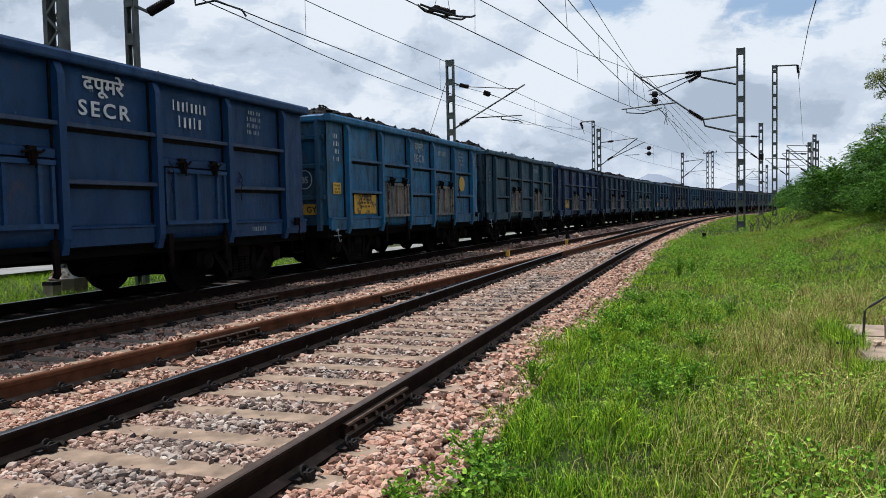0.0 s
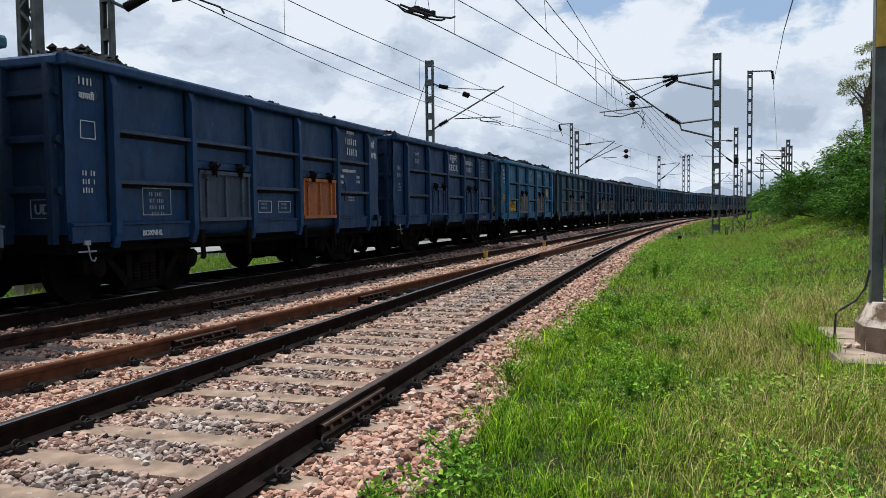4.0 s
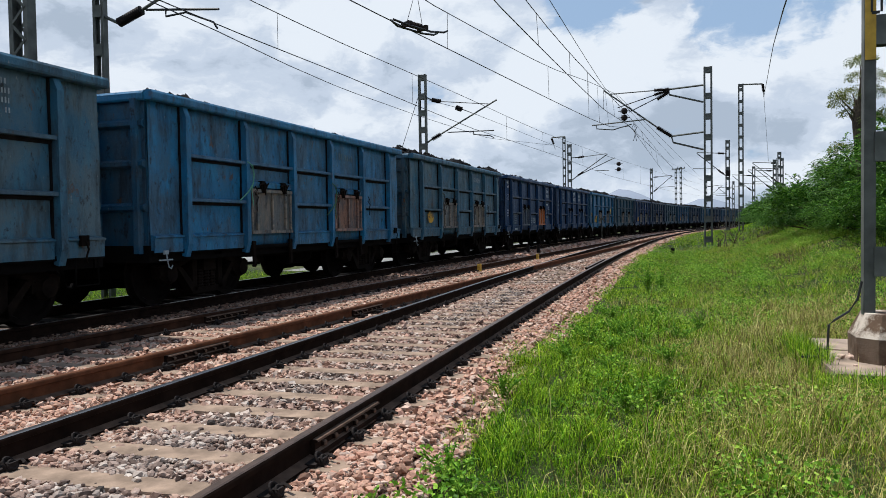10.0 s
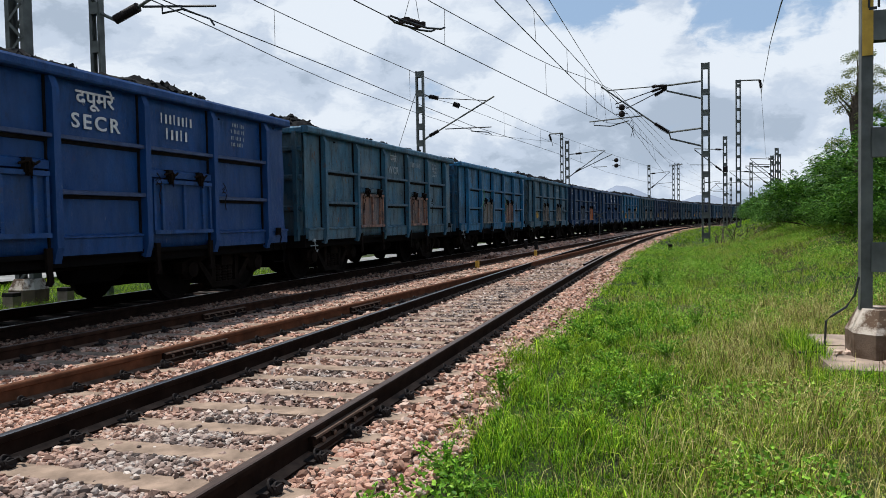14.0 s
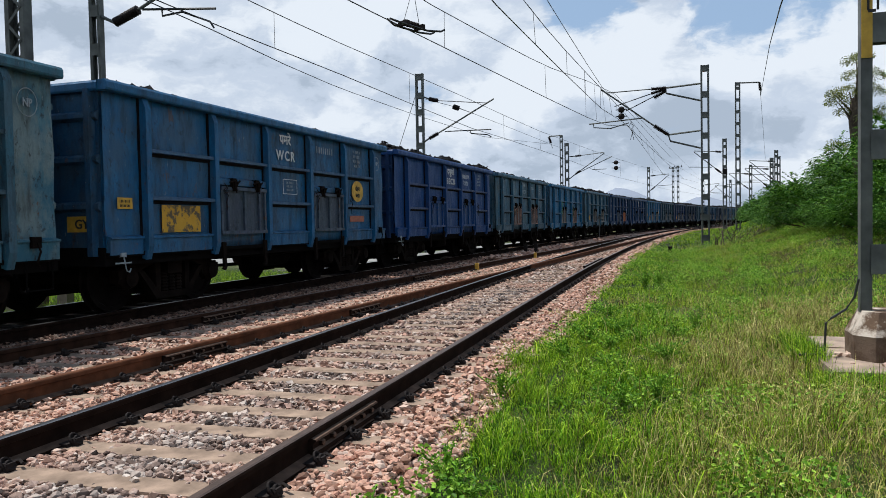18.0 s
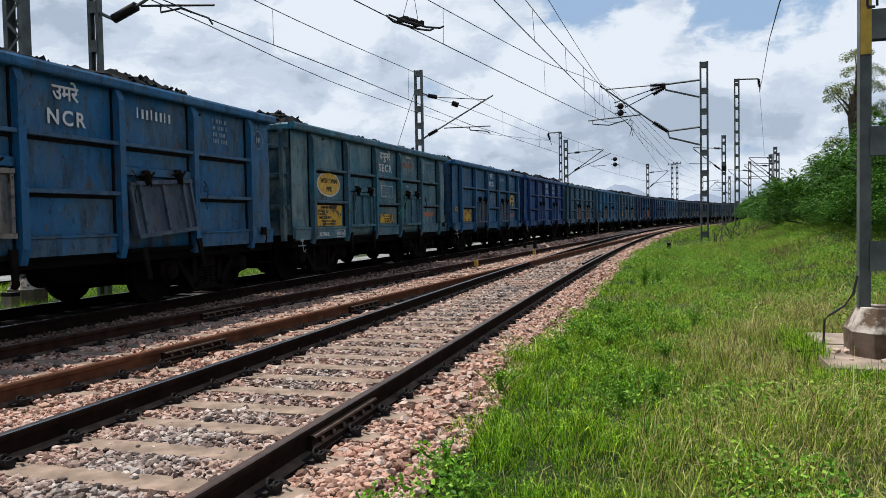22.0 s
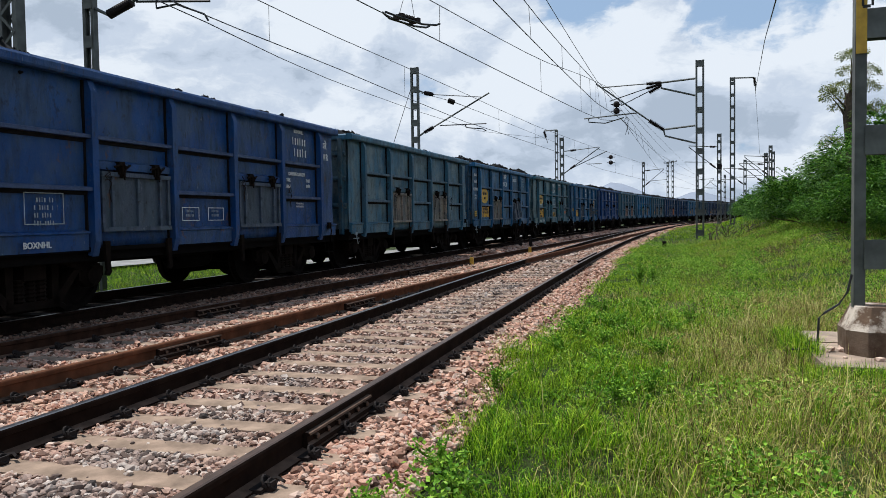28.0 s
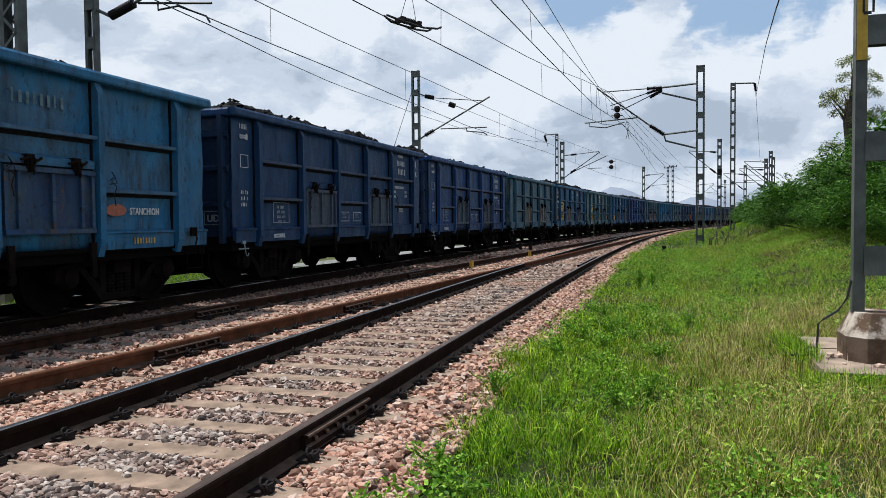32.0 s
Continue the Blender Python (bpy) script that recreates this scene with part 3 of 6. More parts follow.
def side_sheet_mesh():
    """Pressed side sheet with its inner lining, slightly dished between the posts."""
    bm = bmesh.new()
    rows = []
    for i in range(41):
        y = -HALF + 2 * HALF * i / 40
        rows.append([])
        for j in range(13):
            z = 0.90 + 2.28 * j / 12
            rows[-1].append(bm.verts.new((1.450 + 0.020 * noise.noise((y * 1.4, z * 1.6, 5.0)) + 0.012 * noise.noise((y * 3.4, z * 0.9, 9.0)), y, z)))
    back = [[bm.verts.new((1.41, v.co.y, v.co.z)) for v in (r[0], r[-1])] for r in rows]
    for a, b, p, q in zip(rows, rows[1:], back, back[1:]):
        for j in range(12):
            bm.faces.new((a[j], b[j], b[j + 1], a[j + 1]))
        bm.faces.new((p[0], p[1], q[1], q[0]))
        bm.faces.new((a[-1], b[-1], q[1], p[1]))
        bm.faces.new((a[0], p[0], q[0], b[0]))
    for f in bm.faces:
        f.smooth = True
    return mesh_of("side_sheet", bm, M_PAINT)


def end_sheet_mesh():
    bm = bmesh.new()
    box(bm, -1.40, 1.40, HALF - 0.05, HALF, 0.95, 3.15)
    bevel(bm, 0.006)
    return mesh_of("end_sheet", bm, M_PAINT)


def floor_sheet_mesh():
    bm = bmesh.new()
    box(bm, -1.40, 1.40, -HALF + 0.055, HALF - 0.055, 0.955, 1.05)
    return mesh_of("floor_sheet", bm, M_UNDER)


def top_rail_mesh():
    bm = bmesh.new()
    out = [(1.43, 3.14), (1.585, 3.14), (1.60, 3.165), (1.60, 3.245), (1.575, 3.28), (1.45, 3.28), (1.43, 3.255)]
    for s in (1, -1):
        prism(bm, [(s * x, z) for x, z in out], -HALF - 0.06, HALF + 0.06)
    for e in (1, -1):
        prism(bm, [(e * (HALF - 1.53 + x + 0.02), z - 0.01) for x, z in out], -1.45, 1.45, "x")
    bevel(bm, 0.008)
    return mesh_of("top_rail", bm, M_PAINT)


def door_mesh():
    bm = bmesh.new()
    box(bm, 1.44, 1.52, -0.70, 0.70, 1.14, 1.93)
    bevel(bm, 0.005)
    return mesh_of("door", bm, M_PAINT)


def door_bar_mesh(length, wide, deep):
    bm = bmesh.new()
    box(bm, 1.515, 1.515 + deep, -length / 2, length / 2, -wide, wide)
    bevel(bm, 0.006)
    return mesh_of("door_bar", bm, M_PAINT)


def hinge_mesh():
    bm = bmesh.new()
    box(bm, 1.50, 1.60, -0.055, 0.055, 1.90, 2.08)
    box(bm, 1.56, 1.63, -0.03, 0.03, 1.86, 2.03)
    tube(bm, [(1.60, -0.15, 2.0), (1.62, -0.05, 2.03), (1.62, 0.08, 2.0), (1.60, 0.16, 2.04)], 0.017, 5)
    tube(bm, [(1.63, 0.0, 2.05), (1.645, 0.03, 1.98), (1.635, -0.02, 1.9), (1.62, 0.02, 1.83)], 0.012, 5)
    bevel(bm, 0.006)
    return mesh_of("hinge", bm, M_BOGIE)


def hinge_plate_mesh():
    bm = bmesh.new()
    prism(bm, [(1.44, 1.95), (1.54, 1.96), (1.545, 2.06), (1.44, 2.10)], -0.74, 0.74)
    bevel(bm, 0.005)
    return mesh_of("hinge_plate", bm, M_PAINT)


def sill_mesh(length):
    bm = bmesh.new()
    prism(bm, [(1.44, 0.87), (1.512, 0.87), (1.518, 1.085), (1.545, 1.095), (1.545, 1.118), (1.44, 1.145)], -length / 2, length / 2)
    bevel(bm, 0.006)
    return mesh_of("lower_sill", bm, M_PAINT)


def door_strap_mesh():
    bm = bmesh.new()
    prism(bm, [(-0.05, 0.98), (0.05, 0.98), (0.045, 0.70), (0.06, 0.55), (0.02, 0.50), (-0.05, 0.52), (-0.02, 0.58), (-0.035, 0.72)], 1.50, 1.54, "x")
    return mesh_of("door_strap", bm, M_BOGIE)


def underframe_mesh():
    bm = bmesh.new()
    box(bm, -0.18, 0.18, -HALF, HALF, 0.70, 0.95)
    for y in (-3.26, -1.1, 1.1, 3.26):
        box(bm, -1.42, 1.42, y - 0.11, y + 0.11, 0.78, 0.95)
    for s in (1, -1):
        box(bm, s * 1.30, s * 1.42, -HALF + 0.03, HALF - 0.03, 0.72, 0.95)
        box(bm, s * 1.36, s * 1.50, -HALF, HALF, 0.845, 0.905)
    for e in (1, -1):
        box(bm, -1.45, 1.45, e * (HALF - 0.13), e * (HALF + 0.02), 0.72, 0.98)
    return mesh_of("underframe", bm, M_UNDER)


def brake_cylinder_mesh():
    bm = bmesh.new()
    lathe(bm, [(0.15, -0.5), (0.2, -0.46), (0.21, -0.4), (0.21, 0.4), (0.2, 0.46), (0.15, 0.5)], pose(0.7, 0.6, 0.62, 90, 0, 0), 12)
    return mesh_of("brake_cylinder", bm, M_UNDER)


def brake_pipe_mesh(x):
    bm = bmesh.new()
    tube(bm, [(x, -2.2, 0.70), (x + 0.04, -0.5, 0.68), (x, 2.2, 0.70)], 0.03, 6)
    return mesh_of("brake_pipe", bm, M_UNDER)


def bogie_mesh():
    """Cast side frames with their windows, a bolster and axle box ends."""
    bm = bmesh.new()
    for s in (1, -1):
        x0, x1 = s * 1.05, s * 1.21
        prism(bm, [(-1.22, 0.62), (-0.95, 0.70), (-0.45, 0.82), (0.45, 0.82), (0.95, 0.70), (1.22, 0.62), (1.22, 0.48), (0.9, 0.56), (0.42, 0.70), (-0.42, 0.70), (-0.9, 0.56), (-1.22, 0.48)], x0, x1, "x")
        for e in (1, -1):
            prism(bm, [(e * 0.80, 0.60), (e * 0.68, 0.60), (e * 0.28, 0.20), (e * 0.42, 0.16)], x0, x1, "x")
            prism(bm, [(e * 0.30, 0.72), (e * 0.42, 0.72), (e * 0.40, 0.22), (e * 0.30, 0.22)], x0, x1, "x")
        box(bm, x0, x1, -0.42, 0.42, 0.14, 0.24)
    box(bm, -1.25, 1.25, -0.17, 0.17, 0.52, 0.72)
    bevel(bm, 0.012)
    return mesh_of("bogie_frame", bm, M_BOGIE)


def spring_mesh():
    bm = bmesh.new()
    for dy in (-0.17, 0.0, 0.17):
        prof = []
        for i in range(6):
            z = 0.24 + 0.05 * i
            prof += [(0.060, z), (0.080, z + 0.020), (0.060, z + 0.042)]
        lathe(bm, prof, pose(1.15, dy, 0), 7)
    return mesh_of("spring", bm, M_BOGIE)


def axle_box_mesh():
    bm = bmesh.new()
    lathe(bm, [(0.17, 0.0), (0.17, 0.10), (0.13, 0.16), (0.13, 0.19), (0.05, 0.2)], pose(1.08, 0, 0.5, 0, 90, 0), 14)
    box(bm, 1.02, 1.18, -0.2, 0.2, 0.44, 0.66)
    bevel(bm, 0.01)
    return mesh_of("axle_box", bm, M_BOGIE)


def axle_mesh():
    bm = bmesh.new()
    lathe(bm, [(0.07, -1.05), (0.085, -0.9), (0.095, -0.7), (0.08, 0.0), (0.095, 0.7), (0.085, 0.9), (0.07, 1.05)], pose(0, 0, 0, 0, 90, 0), 12)
    return mesh_of("wheelset", bm, M_WHEEL)


def wheel_mesh():
    bm = bmesh.new()
    prof = [(0.10, 0.76), (0.14, 0.78), (0.40, 0.775), (0.43, 0.765), (0.525, 0.765), (0.53, 0.785), (0.502, 0.80), (0.497, 0.895), (0.43, 0.895), (0.40, 0.845), (0.15, 0.85), (0.12, 0.92), (0.10, 0.92)]
    lathe(bm, prof, pose(0, 0, 0, 0, 90, 0), 18)
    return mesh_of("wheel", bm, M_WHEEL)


def coupler_mesh():
    bm = bmesh.new()
    box(bm, -0.09, 0.09, -0.05, 0.30, 0.90 - 0.16, 0.90 + 0.02)
    prism(bm, [(-0.16, 0.25), (0.12, 0.28), (0.17, 0.44), (0.06, 0.52), (0.03, 0.42), (-0.08, 0.40), (-0.12, 0.52), (-0.19, 0.42)], 0.70, 0.98, "z")
    tube(bm, [(0.35, 0.0, 0.85), (0.37, 0.2, 0.7), (0.35, 0.4, 0.55), (0.30, 0.46, 0.5)], 0.03, 6)
    bevel(bm, 0.01)
    return mesh_of("coupler", bm, M_UNDER)


def step_mesh():
    bm = bmesh.new()
    tube(bm, [(1.50, -0.2, 0.9), (1.50, -0.2, 0.50), (1.50, 0.2, 0.50), (1.50, 0.2, 0.9)], 0.014, 5)
    return mesh_of("step", bm, M_UNDER)


def latch_mesh():
    bm = bmesh.new()
    box(bm, 1.535, 1.58, -0.07, 0.07, 1.02, 1.16)
    tube(bm, [(1.57, 0.0, 1.1), (1.60, 0.03, 0.98), (1.60, -0.02, 0.86), (1.58, 0.03, 0.80)], 0.014, 5)
    bevel(bm, 0.006)
    return mesh_of("latch", bm, M_BOGIE)


def coal_mesh(seed):
    nx, ny = 22, 66
    verts, faces = [], []
    for j in range(ny + 1):
        for i in range(nx + 1):
            x, y = -1.38 + 2.76 * i / nx, -4.85 + 9.7 * j / ny
            edge = min(1.0, (1.38 - abs(x)) / 0.9, (4.85 - abs(y)) / 1.3)
            z = 3.06 + 0.50 * edge + 0.30 * edge * noise.noise((x * 0.7, y * 0.45, seed)) + 0.06 * noise.noise((x * 5, y * 5, seed + 3.0)) + 0.08 * noise.noise((x * 13, y * 13, seed + 7.0))
            verts.append((x, y, z))
    for j in range(ny):
        for i in range(nx):
            a = j * (nx + 1) + i
            faces += [(a, a + 1, a + nx + 2), (a, a + nx + 2, a + nx + 1)]
    dice = random.Random(seed)
    for _ in range(1300):
        x, y = dice.uniform(-1.3, 1.36), dice.uniform(-4.7, 4.7)
        at = verts[int((y + 4.85) / 9.7 * ny + 0.5) * (nx + 1) + int((x + 1.38) / 2.76 * nx + 0.5)]
        r, a = dice.lognormvariate(-3.05, 0.3), len(verts)
        for dx, dy, dz in ((1, 0, 0), (-1, 0, 0), (0, 1, 0), (0, -1, 0), (0, 0, 1), (0, 0, -1)):
            q = r * dice.uniform(0.7, 1.3)
            verts.append((x + q * dx + dice.uniform(-0.4, 0.4) * r, y + q * dy + dice.uniform(-0.4, 0.4) * r, at[2] - 0.05 * r + q * dz * 0.8))
        faces += [(a + p, a + b, a + c) for p, b, c in ((0, 2, 4), (2, 1, 4), (1, 3, 4), (3, 0, 4), (2, 0, 5), (1, 2, 5), (3, 1, 5), (0, 3, 5))]
    return from_arrays("coal_load", verts, faces, M_COAL)


def build_wagon():
    root = thing("coal_wagon", pose(0, 0, RAIL), "blue steel open coal wagon", "freight wagon", "wagons of the coal train")
    part("floor_sheet", floor_sheet_mesh(), None, root)
    side_sheet, end_sheet = side_sheet_mesh(), end_sheet_mesh()
    part("top_rail", top_rail_mesh(), None, root)
    post, rib, door, hinge, plate, strap = post_mesh(), rib_mesh(), door_mesh(), hinge_mesh(), hinge_plate_mesh(), door_strap_mesh()
    sill, corner = sill_mesh(1.48), sill_mesh(0.66)
    latch, step = latch_mesh(), step_mesh()
    long_bar, short_bar = door_bar_mesh(1.44, 0.03, 0.06), door_bar_mesh(0.69, 0.025, 0.045)
    for turn in (0, 180):
        m = pose(0, 0, 0, 0, 0, turn)
        part("side_sheet", side_sheet, None, root).matrix_basis = m
        part("end_sheet", end_sheet, None, root).matrix_basis = m
        for y in POSTS:
            part("side_post", post, None, root).matrix_basis = m @ pose(0, y, 0)
        for i in range(5):
            y = (POSTS[i] + POSTS[i + 1]) / 2
            part("side_rib", rib, None, root).matrix_basis = m @ pose(0, y, 2.39)
            if i in (1, 3):
                d = part("door", door, None, root, "rust-stained drop door with stiffening bars")
                d.matrix_basis = m @ pose(0, y, 0)
                part("hinge_plate", plate, None, root).matrix_basis = m @ pose(0, y, 0)
                for z in (1.14, 1.90):
                    part("door_bar", long_bar, None, d).matrix_basis = pose(0, 0, z)
                for dy in (-0.69, -0.50, 0.02, 0.50, 0.69):
                    part("door_bar", short_bar, None, d).matrix_basis = pose(0, dy, 1.52, 90)
                for dy in (-0.36, 0.38):
                    part("hinge", hinge, None, d, "blackened iron hinge").matrix_basis = pose(0, dy, 0)
                for dy in (-0.62, 0.70):
                    part("door_strap", strap, None, d, "bent iron strap").matrix_basis = pose(0, dy, 0)
            else:
                part("side_rib", rib, None, root).matrix_basis = m @ pose(0, y, 1.69)
                part("lower_sill", sill, None, root).matrix_basis = m @ pose(0, y, 0)
        for e in (1, -1):
            part("lower_sill", corner, None, root).matrix_basis = m @ pose(0, e * 4.63, 0)
        part("latch", latch, None, root).matrix_basis = m @ pose(0, 4.55, 0)
        part("step", step, None, root).matrix_basis = m @ pose(0, 4.65, 0)
        for z in (1.55, 2.2, 2.8):
            part("end_rib", END_RIB, None, root).matrix_basis = m @ pose(0, HALF, z)
        for x in (-1.28, -0.52, 0.52, 1.28):
            part("end_post", END_POST, None, root).matrix_basis = m @ pose(x, HALF, 0)
        part("coupler", COUPLER, None, root).matrix_basis = m @ pose(0, HALF, 0)
        part("brake_hose", HOSE, None, root, "black rubber brake hose").matrix_basis = m @ pose(0.55, HALF, 0)
        part("pull_handle", HANDLE, None, root, "white-painted iron pull handle").matrix_basis = m @ pose(0, -4.72, 0)
    for y, z in ((-2.36, 1.86), (0.98, 1.90), (2.66, 1.82)):
        bm = bmesh.new()
        tube(bm, [(1.61, y, z + 0.12), (1.63, y + 0.05, z + 0.04), (1.62, y - 0.02, z - 0.02), (1.64, y + 0.06, z - 0.08), (1.62, y + 0.03, z - 0.2), (1.61, y + 0.07, z - 0.34)], 0.009, 4)
        tube(bm, [(1.61, y - 0.03, z), (1.64, y + 0.02, z + 0.06), (1.63, y + 0.08, z - 0.03), (1.62, y - 0.04, z - 0.05)], 0.008, 4)
        part("tie_wire", bm, M_CLIP, root, "loose twisted wire on a post")
    part("underframe", underframe_mesh(), None, root)
    part("brake_cylinder", brake_cylinder_mesh(), None, root)
    for x in (0.3, 1.1):
        part("brake_pipe", brake_pipe_mesh(x), None, root)
    frame_me, spring, axle_box, wheels = bogie_mesh(), spring_mesh(), axle_box_mesh(), axle_mesh()
    wheel = wheel_mesh()
    for y in (-3.26, 3.26):
        bogie = part("bogie_frame", frame_me, None, root, "rusty cast bogie frame")
        bogie.matrix_basis = pose(0, y, 0)
        for turn in (0, 180):
            part("spring", spring, None, bogie).matrix_basis = pose(0, 0, 0, 0, 0, turn)
            for dy in (-1, 1):
                part("axle_box", axle_box, None, bogie).matrix_basis = pose(0, 0, 0, 0, 0, turn) @ pose(0, dy, 0)
        for dy in (-0.42, 0.42):
            part("brake_beam", BEAM, None, bogie).matrix_basis = pose(0, dy, 0)
        for dy in (-1, 1):
            axle = part("wheelset", wheels, None, root, "brown steel wheels on an axle")
            axle.matrix_basis = pose(0, y + dy, 0.5)
            for turn in (0, 180):
                part("wheel", wheel, None, axle).matrix_basis = pose(0, 0, 0, 0, 0, turn)
    return root


def end_rib_mesh():
    bm = bmesh.new()
    prism(bm, [(0.0, -0.07), (0.07, -0.03), (0.07, 0.03), (0.0, 0.07)], -1.40, 1.40, "x")
    return mesh_of("end_rib", bm, M_PAINT)



def brake_beam_mesh():
    bm = bmesh.new()
    prism(bm, [(-0.05, 0.22), (0.05, 0.22), (0.07, 0.42), (0.03, 0.56), (-0.03, 0.56), (-0.07, 0.42)], -0.98, 0.98, "x")
    bevel(bm, 0.01)
    return mesh_of("brake_beam", bm, M_UNDER)


def end_post_mesh():
    bm = bmesh.new()
    prism(bm, [(-0.055, 0.0), (-0.045, 0.11), (0.045, 0.11), (0.055, 0.0)], 0.86, 3.16, "z")
    bevel(bm, 0.008)
    return mesh_of("end_post", bm, M_PAINT)


def hose_mesh():
    bm = bmesh.new()
    tube(bm, [(0, 0.0, 0.82), (0.0, 0.14, 0.78), (0.02, 0.20, 0.60), (0.0, 0.28, 0.42), (-0.03, 0.40, 0.38), (-0.05, 0.46, 0.44)], 0.026, 7)
    lathe(bm, [(0.04, -0.03), (0.045, 0.0), (0.04, 0.03)], pose(0, 0.05, 0.80, 80), 8)
    return mesh_of("brake_hose", bm, M_UNDER)


def handle_mesh():
    """A bent flat hook with its cross bar under the sole bar."""
    bm = bmesh.new()
    box(bm, 1.505, 1.525, -0.15, 0.15, 0.745, 0.765)
    tube(bm, [(1.52, 0.0, 0.88), (1.53, 0.02, 0.74), (1.53, 0.05, 0.64), (1.53, 0.10, 0.62), (1.53, 0.13, 0.67)], 0.010, 6)
    box(bm, 1.50, 1.53, -0.05, 0.05, 0.84, 0.90)
    return mesh_of("pull_handle", bm, M_DULLWHITE)


BEAM, END_RIB, COUPLER, END_POST, HOSE, HANDLE = brake_beam_mesh(), end_rib_mesh(), coupler_mesh(), end_post_mesh(), hose_mesh(), handle_mesh()

NAVY, ROYAL, TEAL, SLATE, STEEL, DARKTEAL = (0.002, 0.030, 0.094), (0.001, 0.038, 0.150), (0.010, 0.112, 0.235), (0.022, 0.098, 0.165), (0.005, 0.085, 0.20), (0.020, 0.105, 0.158)
GREYDOOR, RUSTDOOR, ORANGE, BLUEDOOR = (0.165, 0.138, 0.112), (0.21, 0.105, 0.072), (0.36, 0.10, 0.018), (0.036, 0.052, 0.082)
# wagon number -> paint, first door, second door, words
LOOKS = {
    -1: (TEAL, GREYDOOR, GREYDOOR, "weathered teal coal wagon with yellow stencil patches"),
    0: (NAVY, NAVY, NAVY, "dark navy blue coal wagon with white lettering"),
    1: (NAVY, BLUEDOOR, ORANGE, "dark blue coal wagon with one orange door"),
    2: (SLATE, GREYDOOR, GREYDOOR, "faded grey-teal coal wagon with rusty doors"),
    3: ((0.008, 0.125, 0.265), GREYDOOR, RUSTDOOR, "worn mid-blue coal wagon with grey rusty doors"),
    4: (SLATE, RUSTDOOR, RUSTDOOR, "faded grey-blue coal wagon with red-brown rusty doors"),
    5: (ROYAL, ROYAL, ROYAL, "bright royal blue coal wagon with white lettering"),
    6: (STEEL, BLUEDOOR, BLUEDOOR, "mid-blue coal wagon with a yellow round mark"),
    7: (DARKTEAL, DARKTEAL, DARKTEAL, "dirty green-teal coal wagon with yellow painted panels"),
    8: (STEEL, GREYDOOR, BLUEDOOR, "scratched blue coal wagon with a yellow oval mark"),
    9: (SLATE, GREYDOOR, GREYDOOR, "scraped grey-blue coal wagon with worn doors"),
    10: (ROYAL, BLUEDOOR, BLUEDOOR, "royal blue coal wagon with scratched lower panels"),
    11: (NAVY, BLUEDOOR, BLUEDOOR, "dark navy coal wagon with small white lettering"),
    12: (TEAL, (0.008, 0.036, 0.10), (0.008, 0.036, 0.10), "weathered turquoise blue coal wagon with grey doors"),
}
WEAR = {0: 0.16, 1: 0.28, 2: 1.15, 3: 0.95, 4: 1.15, 5: 0.20, 6: 0.75, 7: 1.55, 8: 1.05, 9: 1.35, 10: 0.72, 11: 0.2, 12: 0.85, -1: 0.85}
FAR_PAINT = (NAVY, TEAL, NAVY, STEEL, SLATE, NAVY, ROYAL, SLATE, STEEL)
COALS = [coal_mesh(s) for s in (1.0, 12.0, 25.0)]
WAGONS, LOADS = {}, {}


def wagon_offset(k):
    """Where the rear end of wagon k stands at 13 s."""
    return 10.39 + (4 - k) * (10.96 if k < 4 else 10.83)


def gone(t):
    """How far the train has run since 13 s."""
    return 3.966 * (t - 13.0) + 0.0022 * (t - 13.0) ** 2 + 0.0058 * max(0.0, t - 18.0) ** 2


def wagon_pose(k, t):
    s = wagon_offset(k) + HALF + gone(t)
    return pose(train_x(s), s, RAIL, 0, 0, -math.degrees(math.atan2(train_x(s + 3) - train_x(s - 3), 6.0)))


def make_train():
    first = build_wagon()
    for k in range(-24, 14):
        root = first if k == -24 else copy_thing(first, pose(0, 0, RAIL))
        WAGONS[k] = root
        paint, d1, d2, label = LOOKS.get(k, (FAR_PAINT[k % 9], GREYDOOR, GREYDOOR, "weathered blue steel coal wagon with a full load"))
        root["label"] = label
        wear = WEAR.get(k, 0.8)
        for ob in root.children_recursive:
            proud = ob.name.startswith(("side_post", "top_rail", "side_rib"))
            # far wagons: same paints darkened, their shade put into the colour
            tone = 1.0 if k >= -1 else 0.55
            # end walls darkened again to paint in the shade between wagons
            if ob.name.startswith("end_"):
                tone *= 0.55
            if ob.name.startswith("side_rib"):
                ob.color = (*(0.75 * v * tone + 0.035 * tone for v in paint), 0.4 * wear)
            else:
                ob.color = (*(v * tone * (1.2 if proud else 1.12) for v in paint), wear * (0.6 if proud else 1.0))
            door = ob if ob.name.startswith("door") and ob.parent is root else ob.parent
            if door is not root and door.name.startswith("door") and not ob.name.startswith("side"):
                shade_of = 1.35 if ob.name.startswith("door_bar") else 1.0
                ob.color = (*(v * shade_of for v in (d1 if door.location.y < 0 else d2)), min(1.0, wear + 0.15))
        load = new("coal_load", COALS[k % 3])
        LOADS[k] = tagged(load, "heaped black coal filling an open wagon", "coal", "coal loads")


make_train()
